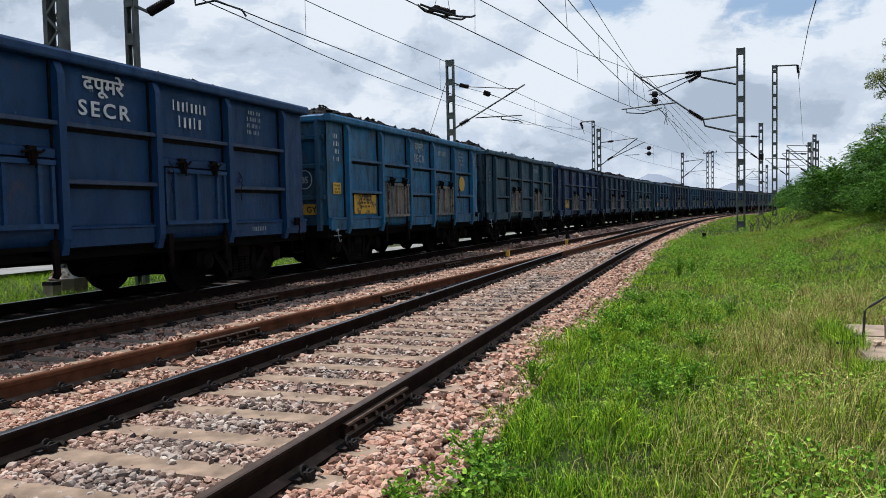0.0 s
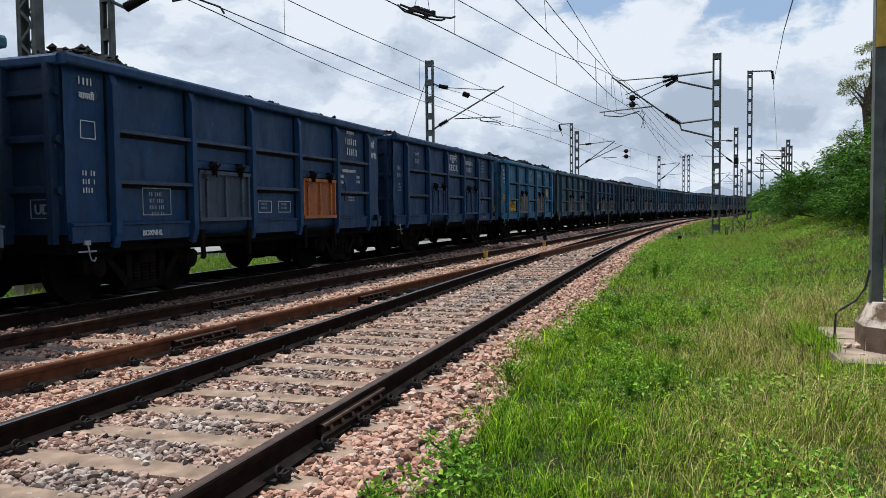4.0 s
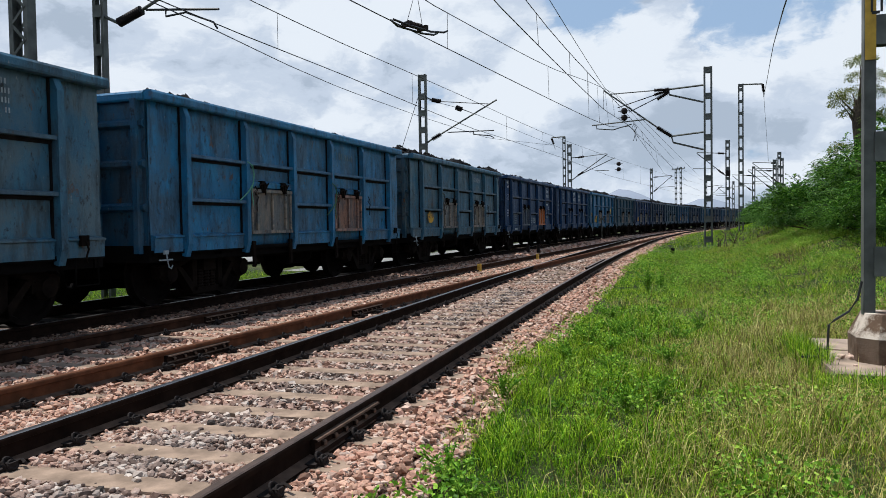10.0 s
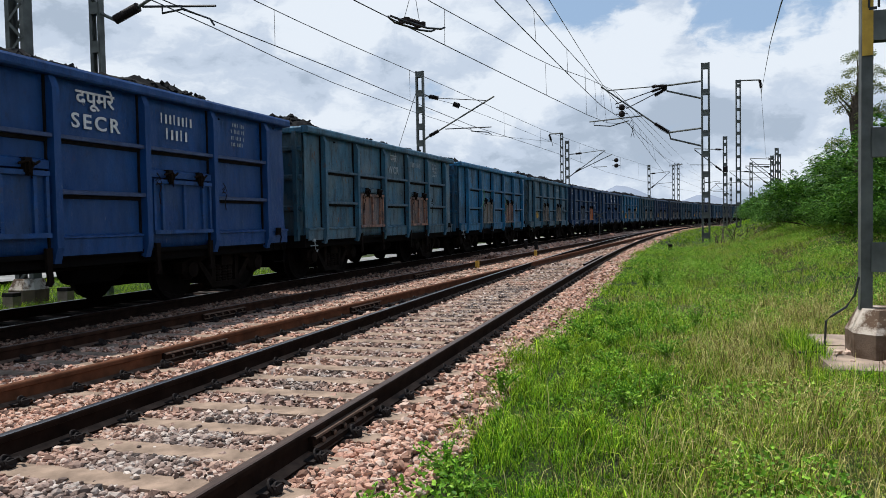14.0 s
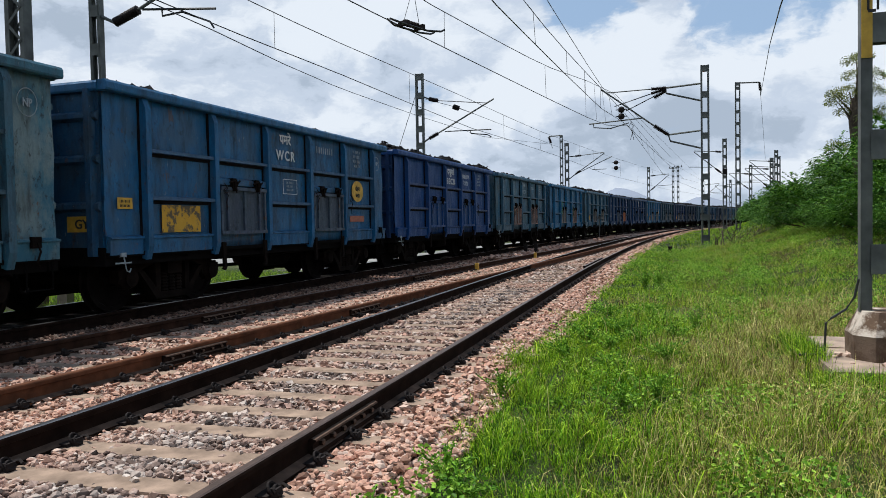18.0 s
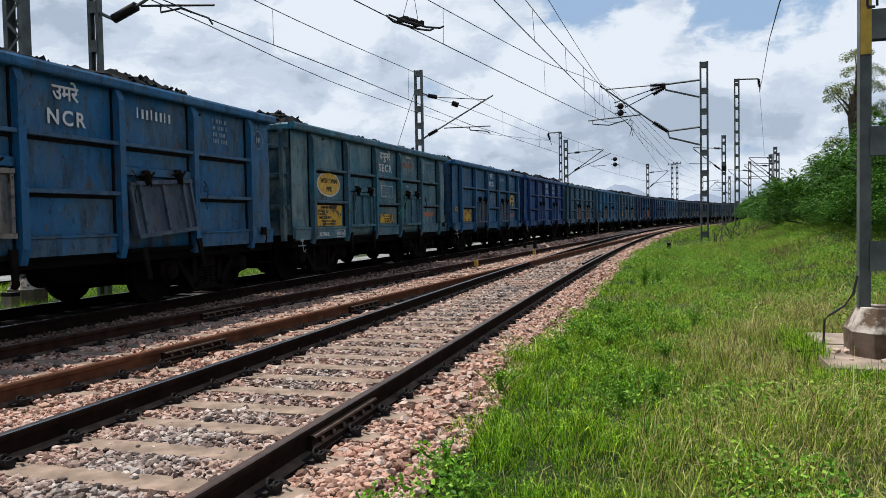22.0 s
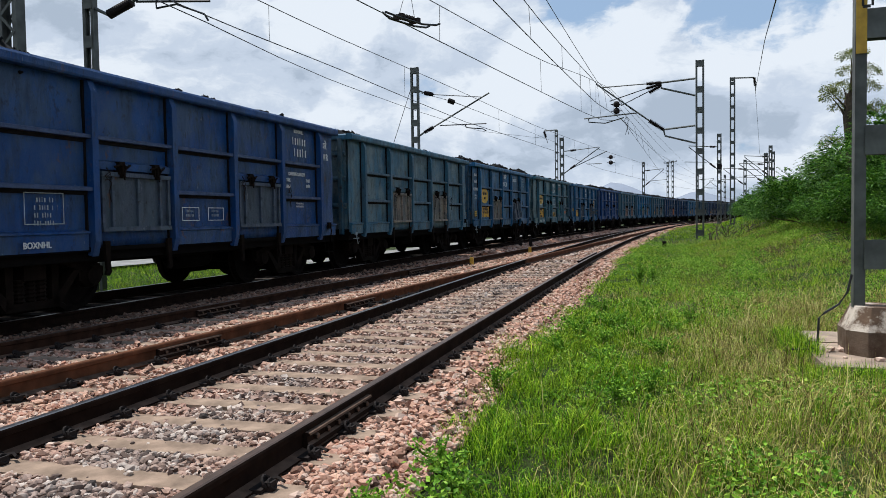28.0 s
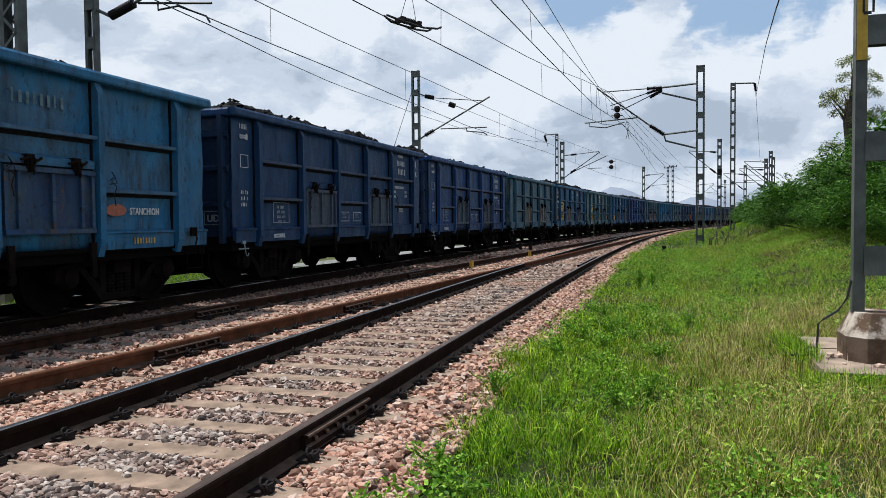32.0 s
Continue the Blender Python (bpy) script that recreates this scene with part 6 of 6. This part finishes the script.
def dry_zone(x, y):
    v = np.array([noise.noise((a * 0.45, b * 0.3, 6.0)) for a, b in zip(x, y)])
    return rng.random(len(x)) < np.clip(0.12 + 1.3 * v + 0.55 * (x - 0.1), 0.02, 1)


view = lambda y: 0.28 * y + 0.55
meadow("grass", 215000, 1.6, 12.0, view, 0.135, 0.0043, 0.6, M_GRASS, "fresh green grass beside the track", 2)
meadow("dry_grass", 58000, 1.6, 14.0, view, 0.27, 0.0042, 0.8, M_DRYGRASS, "pale dry grass stalks among the green", 2, dry_zone, 1.7)
meadow("grass", 230000, 11.0, 36.0, lambda y: 0.27 * y + 1.0, 0.115, 0.0085, 0.75, M_GRASS, "green grass on the gentle bank", 1)
meadow("dry_grass", 34000, 12.0, 40.0, lambda y: 0.27 * y + 1.0, 0.19, 0.008, 0.8, M_DRYGRASS, "pale dry grass on the gentle bank", 1, dry_zone, 1.9)
meadow("tall_grass", 5000, 2.0, 14.0, view, 0.40, 0.006, 0.7, M_DRYGRASS, "tall straw stalks standing out of the grass", 2, lambda x, y: rng.random(len(x)) < np.clip(0.25 + 0.5 * (x + 0.3), 0.1, 1), 1.8)
meadow("dry_stalks", 12000, 1.8, 14.0, view, 0.27, 0.0045, 0.5, M_STALK, "brown seeded stalks among the straw-coloured grass", 2, dry_zone, 1.9)
meadow("tall_grass", 4000, 2.0, 16.0, view, 0.26, 0.008, 0.8, M_GRASS, "tall bright grass blades", 2, None, 1.7)
meadow("grass", 45000, 34.0, 110.0, lambda y: 0.16 * y + 4.0, 0.17, 0.028, 0.6, M_GRASS, "green grass beside the far track", 1)
meadow("grass", 14000, -6.0, 30.0, lambda y: 12.0 + 0 * y, 0.2, 0.015, 0.5, M_GRASS, "green grass round the standpoint", 1, lambda x, y: (x > 0.3 * np.abs(y) + 0.8) | (y < 1.2))
ty, tx = 7.95 + 1.9 * rng.random(5200), 1.26 + 0.28 * rng.random(5200)
tx[1700:], ty[1700:] = rng.uniform(1.2, 2.5, 3500), rng.uniform(6.95, 7.55, 3500)
v, f = blades(tx, ty, np.where(np.arange(5200) < 1700, rng.uniform(0.12, 0.40, 5200), rng.uniform(0.12, 0.27, 5200)), 0.006 * np.ones(5200), 0.8 * rng.random(5200), 2)
tagged(new("tall_grass", from_arrays("tall_grass", v, f, M_GRASS)), "rank bright grass growing over the concrete pad's edge", "grass", kind="stuff")
gy = 3 + 42 * rng.random(80000) ** 1.4
gx = trainv(gy) - 2.1 - 10 * rng.random(80000) ** 1.2
away = trainv(gy) - gx + 0.2 * rng.normal(size=80000)
lawn = (away < 9.5) & (gy < 24.0)
gx, gy = gx[lawn], gy[lawn]
v, f = blades(gx, gy, 0.16 * rng.uniform(0.5, 1.5, len(gx)), 0.014 * np.ones(len(gx)), 0.7 * np.ones(len(gx)), 1)
tagged(new("grass", from_arrays("grass", v, f, M_GRASS)), "bright green grass beyond the train", "grass", kind="stuff")

# ---- weeds, bushes and the tree ----


def leaf_fan(points, normals, length, width, droop):
    """Pointed leaves, each of two bent triangles pairs, set at points and growing along normals."""
    n = len(points)
    d = normals + rng.normal(0, 0.55, (n, 3)) + np.array([0, 0, -droop])
    d /= np.linalg.norm(d, axis=1)[:, None]
    s = np.cross(d, rng.normal(size=(n, 3)))
    s /= np.linalg.norm(s, axis=1)[:, None]
    L = length * rng.uniform(0.6, 1.35, n)[:, None]
    Wd = width * rng.uniform(0.7, 1.3, n)[:, None]
    v = np.stack([points, points + d * L * 0.5 + s * Wd, points + d * L * 0.5 - s * Wd, points + d * L + np.array([0, 0, -0.18]) * L], 1)
    f = (np.array([(0, 1, 3), (0, 3, 2)])[None] + 4 * np.arange(n)[:, None, None]).reshape(-1, 3)
    return v.reshape(-1, 3), f


def crown(clumps, per, length, width, droop):
    pts, nrm = [], []
    for (cx, cy, cz), r in clumps:
        k = int(per * r * r)
        d = rng.normal(size=(k, 3))
        d /= np.linalg.norm(d, axis=1)[:, None]
        d[:, 2] = np.abs(d[:, 2]) * 1.0 - 0.25 * rng.random(k)
        rad = r * (0.62 + 0.45 * rng.random(k) ** 0.6) * (1 + 0.25 * np.sin(5 * d[:, 0] + cx * 3) * np.cos(4 * d[:, 1] + cy))
        pts.append(np.array((cx, cy, cz)) + d * rad[:, None] * np.array((1, 1, 0.85)))
        nrm.append(d * np.array((1, 1, 0.5)))
    return leaf_fan(np.concatenate(pts), np.concatenate(nrm), length, width, droop)


def sprays(clumps, count, reach, length, width):
    """Arching twigs thrown out of the clumps, each a feather of narrow leaflets in two rows that droop at the tip."""
    per = 13
    picks = rng.integers(0, len(clumps), count)
    centre = np.array([c for c, r in clumps])[picks]
    radius = np.array([r for c, r in clumps])[picks]
    d = rng.normal(size=(count, 3))
    d[:, 2] = np.abs(d[:, 2]) * 0.9 - 0.12
    d /= np.linalg.norm(d, axis=1)[:, None]
    start = centre + d * (radius * rng.uniform(0.55, 0.95, count))[:, None] * np.array((1, 1, 0.85))
    out = d * np.array((1, 1, 0.45)) + rng.normal(0, 0.22, (count, 3))
    out /= np.linalg.norm(out, axis=1)[:, None]
    span = reach * rng.uniform(0.6, 1.3, count)
    u = np.linspace(0.08, 1.0, per)
    spine = start[:, None] + out[:, None] * (span[:, None] * u)[:, :, None]
    spine[:, :, 2] -= 0.42 * span[:, None] * u ** 2
    side = np.cross(out, np.array((0, 0, 1.0)))
    side /= np.linalg.norm(side, axis=1)[:, None] + 1e-6
    flip = np.where(np.arange(per) % 2, 1.0, -1.0)
    lean = side[:, None] * flip[None, :, None] * 0.85 + out[:, None] * 0.55 + rng.normal(0, 0.22, (count, per, 3))
    tip = spine + lean * (length * (1.15 - 0.6 * u))[None, :, None] * rng.uniform(0.7, 1.3, (count, per, 1))
    across = out[:, None] * width * rng.uniform(0.7, 1.3, (count, per, 1)) + np.array((0, 0, 0.35 * width))
    v = np.stack([spine - across, spine + across, tip], 2)
    return v.reshape(-1, 3), np.arange(count * per * 3).reshape(-1, 3)


def bush_parts(root, spread, height, seed, per=620):
    r2 = random.Random(seed)
    clumps = [((r2.uniform(-spread, spread), r2.uniform(-spread, spread), r2.uniform(0.2, 0.75) * height), r2.uniform(0.45, 0.95)) for _ in range(19)]
    clumps = [((x, y, z * (1 - 0.5 * math.hypot(x, y) / spread / 1.4)), r) for (x, y, z), r in clumps]
    for i in range(7):
        (x, y, z), r = clumps[i]
        bm = bmesh.new()
        tube(bm, [(0.1 * x, 0.1 * y, 0), (0.4 * x, 0.35 * y, 0.45 * z), (0.8 * x, 0.85 * y, 0.8 * z), (x, y, z + 0.3 * r)], 0.05, 5, 0.012)
        part("stem", bm, M_BARK, root)
    v, f = crown([(c, 0.85 * r) for c, r in clumps], per, 0.075, 0.022, 0.3)
    v2, f2 = sprays(clumps, 4200, 0.30, 0.072, 0.012)
    part("crown", from_arrays("crown", np.concatenate([v, v2]), np.concatenate([f, f2 + len(v)]), M_BUSH), None, root, "feathery drooping sprays of small green leaves")


BUSHES = []
for i, (sp, hg) in enumerate(((2.1, 2.9), (1.8, 2.5), (1.7, 1.9))):
    b = thing("bush", pose(0, 0, 0), "dense green thorny bush on the grassy bank", "bush", "bushes on the bank")
    bush_parts(b, sp, hg, 11 + i)
    BUSHES.append(b)
spots = ((7.0, 24.0, 0, 1.22), (6.6, 29.0, 1, 1.4), (5.9, 42.0, 2, 0.95), (8.6, 25.0, 0, 1.5), (6.3, 33.5, 0, 0.85), (8.6, 31.5, 0, 1.35), (6.1, 38.0, 1, 1.0), (8.2, 38.5, 0, 1.1), (6.3, 47.0, 2, 0.95), (8.4, 46.0, 0, 0.8),
         (6.9, 20.5, 2, 1.1), (9.2, 54.0, 1, 1.1), (11.8, 64.0, 0, 1.0), (12.0, 76.0, 1, 1.1), (9.5, 20.5, 1, 1.2),
         (5.3, 22.6, 2, 0.72), (6.0, 20.0, 2, 0.66), (5.2, 26.0, 2, 0.72), (5.2, 30.5, 2, 0.75), (5.0, 35.5, 2, 0.75))
for i, (x, y, which, s) in enumerate(spots):
    m = pose(x, y, ground_z(x, y) - 0.1, 0, 0, 67 * i)
    if i < 3:
        BUSHES[which].matrix_basis = m
        BUSHES[which].scale = (s, s, s)
    else:
        copy_thing(BUSHES[which], m).scale = (s, s, s * (0.92 + 0.05 * (i % 4)))

tree = thing("tree", pose(5.62, 25.5, ground_z(5.62, 25.5) - 0.1), "lopped tree with tufts of pale green leaves", "tree")
bm = bmesh.new()
tube(bm, [(0, 0, -0.2), (0.03, 0.0, 1.4), (-0.05, 0.05, 2.4), (-0.14, 0.1, 3.3), (-0.10, 0.1, 4.0)], 0.21, 8, 0.13)
part("trunk", bm, M_BARK, tree)
tips = ((-0.62, 0.1, 3.85, 0.34), (-0.15, -0.2, 5.0, 0.34), (0.3, 0.1, 4.1, 0.42), (0.15, 0.2, 5.2, 0.3), (-0.62, 0.0, 2.45, 0.36), (0.6, -0.1, 3.4, 0.40), (-0.28, 0.1, 4.1, 0.40), (0.45, 0.3, 4.6, 0.35), (-0.38, 0.2, 3.55, 0.28), (0.25, -0.2, 3.3, 0.36), (-0.75, 0.0, 4.1, 0.22), (-0.1, 0.0, 4.6, 0.34))
for x, y, z, r in tips:
    bm = bmesh.new()
    tube(bm, [(-0.15, 0.05, min(z - 0.6, 3.5)), (0.5 * x, 0.5 * y, z - 0.35), (x, y, z + 0.1)], 0.045, 6, 0.01)
    part("limb", bm, M_BARK, tree)
M_PALELEAF = leafy("pale_leaves", (0.10, 0.13, 0.035), (0.19, 0.22, 0.07), (0.33, 0.34, 0.13), 0.3)
v, f = crown([((x, y, z), r) for x, y, z, r in tips], 7500, 0.048, 0.012, 0.2)
part("crown", from_arrays("crown", v, f, M_PALELEAF), None, tree, "tufts of pale green leaves")


def weed(x, y, h, spread, n, mat, label):
    root = thing("weed", pose(x, y, ground_z(x, y) + hump(x, y)), label, "weed", "weeds in the grass")
    pts, nrm = [], []
    for i in range(13):
        a, q = rng.uniform(0, math.tau), rng.uniform(0.1, 1.2) * spread
        top = Vector((q * math.cos(a), q * math.sin(a), h * rng.uniform(0.6, 1.1)))
        bm = bmesh.new()
        tube(bm, [(0, 0, -0.02), (top.x * 0.4, top.y * 0.4, top.z * 0.6), top], 0.004, 4)
        part("stem", bm, mat, root)
        for j in range(n // 2):
            u = rng.uniform(0.2, 1.0)
            pts.append((top.x * u * u, top.y * u * u, top.z * (1.4 * u - 0.4 * u * u)))
            nrm.append((math.cos(a + rng.normal()), math.sin(a + rng.normal()), 0.4))
    v, f = leaf_fan(np.array(pts), np.array(nrm), 0.018 + 0.035 * spread, 0.007 + 0.012 * spread, 0.0)
    part("leaves", from_arrays("leaves", v, f, mat), None, root)


for x, y, h, s, n in ((-1.30, 5.9, 0.24, 0.16, 46), (-1.22, 4.05, 0.18, 0.22, 60), (-1.05, 3.75, 0.16, 0.2, 50), (-0.35, 6.1, 0.22, 0.24, 44), (-0.1, 6.6, 0.2, 0.24, 40), (-0.55, 7.6, 0.2, 0.26, 40),
                      (-0.45, 16.5, 0.5, 0.4, 110), (-0.2, 16.9, 0.5, 0.4, 110), (-0.6, 9.8, 0.26, 0.3, 60), (-1.40, 3.3, 0.14, 0.16, 46), (-0.9, 9.0, 0.24, 0.3, 60), (-0.3, 9.2, 0.25, 0.32, 66), (0.1, 9.9, 0.22, 0.28, 56), (-0.8, 11.2, 0.28, 0.34, 70), (-0.2, 12.0, 0.26, 0.32, 60), (0.4, 11.0, 0.24, 0.3, 56), (-1.0, 7.9, 0.2, 0.26, 50), (0.0, 8.3, 0.22, 0.28, 56), (-0.65, 8.6, 0.22, 0.3, 56), (-0.5, 10.2, 0.24, 0.3, 60)):
    weed(x, y, h, s, n, M_WEED, "broad-leaved green weed in the grass")
# low broad-leaved growth in patches
py, px = 2.0 + 26.0 * rng.random(60000) ** 1.5, np.zeros(60000)
px = nearv(py) + 1.6 + rng.random(60000) * (0.29 * py + 0.8 - nearv(py) - 1.6)
tufty = np.array([noise.noise((a * 0.9, b * 0.7, 9.0)) + 0.5 * noise.noise((a * 3.1, b * 2.6, 1.0)) for a, b in zip(px, py)])
ok = (tufty > 0.16) & on_grass(px, py)
px, py, tufty = px[ok], py[ok], tufty[ok]
pz = heightv(px, py) + rng.uniform(0.03, 0.17, len(px)) * np.clip(tufty * 2.6, 0.4, 1.3)
v, f = leaf_fan(np.stack([px, py, pz], -1), rng.normal(size=(len(px), 3)) * np.array((1, 1, 0.3)), 0.036, 0.012, -0.25)
tagged(new("low_weeds", from_arrays("low_weeds", v, f, M_WEED)), "patches of low broad-leaved weeds among the grass", "weeds", kind="stuff")
by, bx = 10.0 + 28.0 * rng.random(130000) ** 0.9, np.zeros(130000)
bx = nearv(by) + 1.7 + rng.random(130000) * (0.27 * by + 0.8 - nearv(by) - 1.7)
tufty = np.array([noise.noise((a * 0.8, b * 0.35, 3.0)) + 0.6 * noise.noise((a * 2.4, b * 1.1, 7.0)) for a, b in zip(bx, by)])
ok = (tufty > 0.04) & on_grass(bx, by)
bx, by, tufty = bx[ok], by[ok], tufty[ok]
bz = heightv(bx, by) + rng.uniform(0.04, 0.20, len(bx)) * np.clip(0.5 + tufty * 2.2, 0.4, 1.6)
v, f = leaf_fan(np.stack([bx, by, bz], -1), rng.normal(size=(len(bx), 3)) * np.array((1, 1, 0.4)), 0.040, 0.011, -0.3)
tagged(new("low_weeds", from_arrays("low_weeds", v, f, M_WEED)), "tufts of low leafy weeds on the bank", "weeds", kind="stuff")
sy, sx = rng.uniform(17.0, 33.0, 16000), rng.uniform(-0.5, 4.2, 16000)
brown = np.array([noise.noise((a * 0.55, b * 0.22, 12.0)) for a, b in zip(sx, sy)]) > 0.12
sx, sy = sx[brown], sy[brown]
v, f = blades(sx, sy, rng.uniform(0.08, 0.24, len(sx)), 0.009 * np.ones(len(sx)), 0.8 * np.ones(len(sx)), 1)
tagged(new("dry_stalks", from_arrays("dry_stalks", v, f, M_STALK)), "brown withered patches in the bank's grass", "grass", kind="stuff")
dead = thing("dead_branch", pose(2.75, 34.0, ground_z(2.75, 34.0)), "bare grey thorny branches heaped in the grass", "branch")
twig_dice = random.Random(5)
for i in range(15):
    a, h, d = twig_dice.uniform(0, math.tau), twig_dice.uniform(0.5, 1.5), twig_dice.uniform(0.0, 0.9)
    x0, y0 = d * math.cos(2 * a), 0.6 * d * math.sin(2 * a)
    reach = twig_dice.uniform(0.4, 1.1)
    bm = bmesh.new()
    tube(bm, [(x0, y0, 0.0), (x0 + 0.3 * reach * math.cos(a), y0 + 0.3 * reach * math.sin(a), 0.35 * h), (x0 + 0.7 * reach * math.cos(a + 0.3), y0 + 0.6 * reach * math.sin(a + 0.3), 0.6 * h), (x0 + reach * math.cos(a), y0 + reach * math.sin(a), 0.85 * h)], 0.022, 5, 0.006)
    tube(bm, [(x0 + 0.3 * reach * math.cos(a), y0 + 0.3 * reach * math.sin(a), 0.35 * h), (x0 + 0.5 * reach * math.cos(a - 0.9), y0 + 0.5 * reach * math.sin(a - 0.9), 0.7 * h)], 0.012, 4, 0.004)
    part("twig", bm, M_BARK, dead)

# ---- distance ----


def ridge(label, y, x0, x1, tops, z0=-20.0):
    """A long hill with a broken skyline and sloping flanks."""
    n = 80
    verts, faces = [], []
    for i in range(n + 1):
        u = i / n
        x = x0 + (x1 - x0) * u
        h = sum(a * math.exp(-((x - c) / w2) ** 2) for c, w2, a in tops) + 5 * noise.noise((x * 0.012, 2.0, y)) + 2 * noise.noise((x * 0.05, 5.0, y))
        verts += [(x, y - 260, z0), (x, y - 90, 0.55 * h), (x, y, h), (x, y + 250, z0)]
        if i:
            faces += [((i - 1) * 4 + k, (i - 1) * 4 + k + 1, i * 4 + k + 1, i * 4 + k) for k in range(3)]
    return tagged(new("backdrop_hill", from_arrays("backdrop_hill", verts, faces, M_HILL, True)), label, "hill", kind="structure")


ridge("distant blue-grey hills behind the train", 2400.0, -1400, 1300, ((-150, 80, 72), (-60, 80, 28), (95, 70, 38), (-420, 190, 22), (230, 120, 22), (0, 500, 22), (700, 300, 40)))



def motions():
    rows = [2 * i for i in range(17)]
    for k, root in WAGONS.items():
        path = [(t, wagon_pose(k, t)) for t in rows]
        walk(root, path)
        walk(LOADS[k], path)
        if -3 <= k <= 13:
            steps = [i * 32.0 / 192 for i in range(193)]
            for ob in [o for o in root.children if o.name.startswith("wheelset")]:
                y = ob.location.y
                walk(ob, [(t, pose(0, y, 0.5, -math.degrees(gone(t) / 0.5))) for t in steps])


motions()
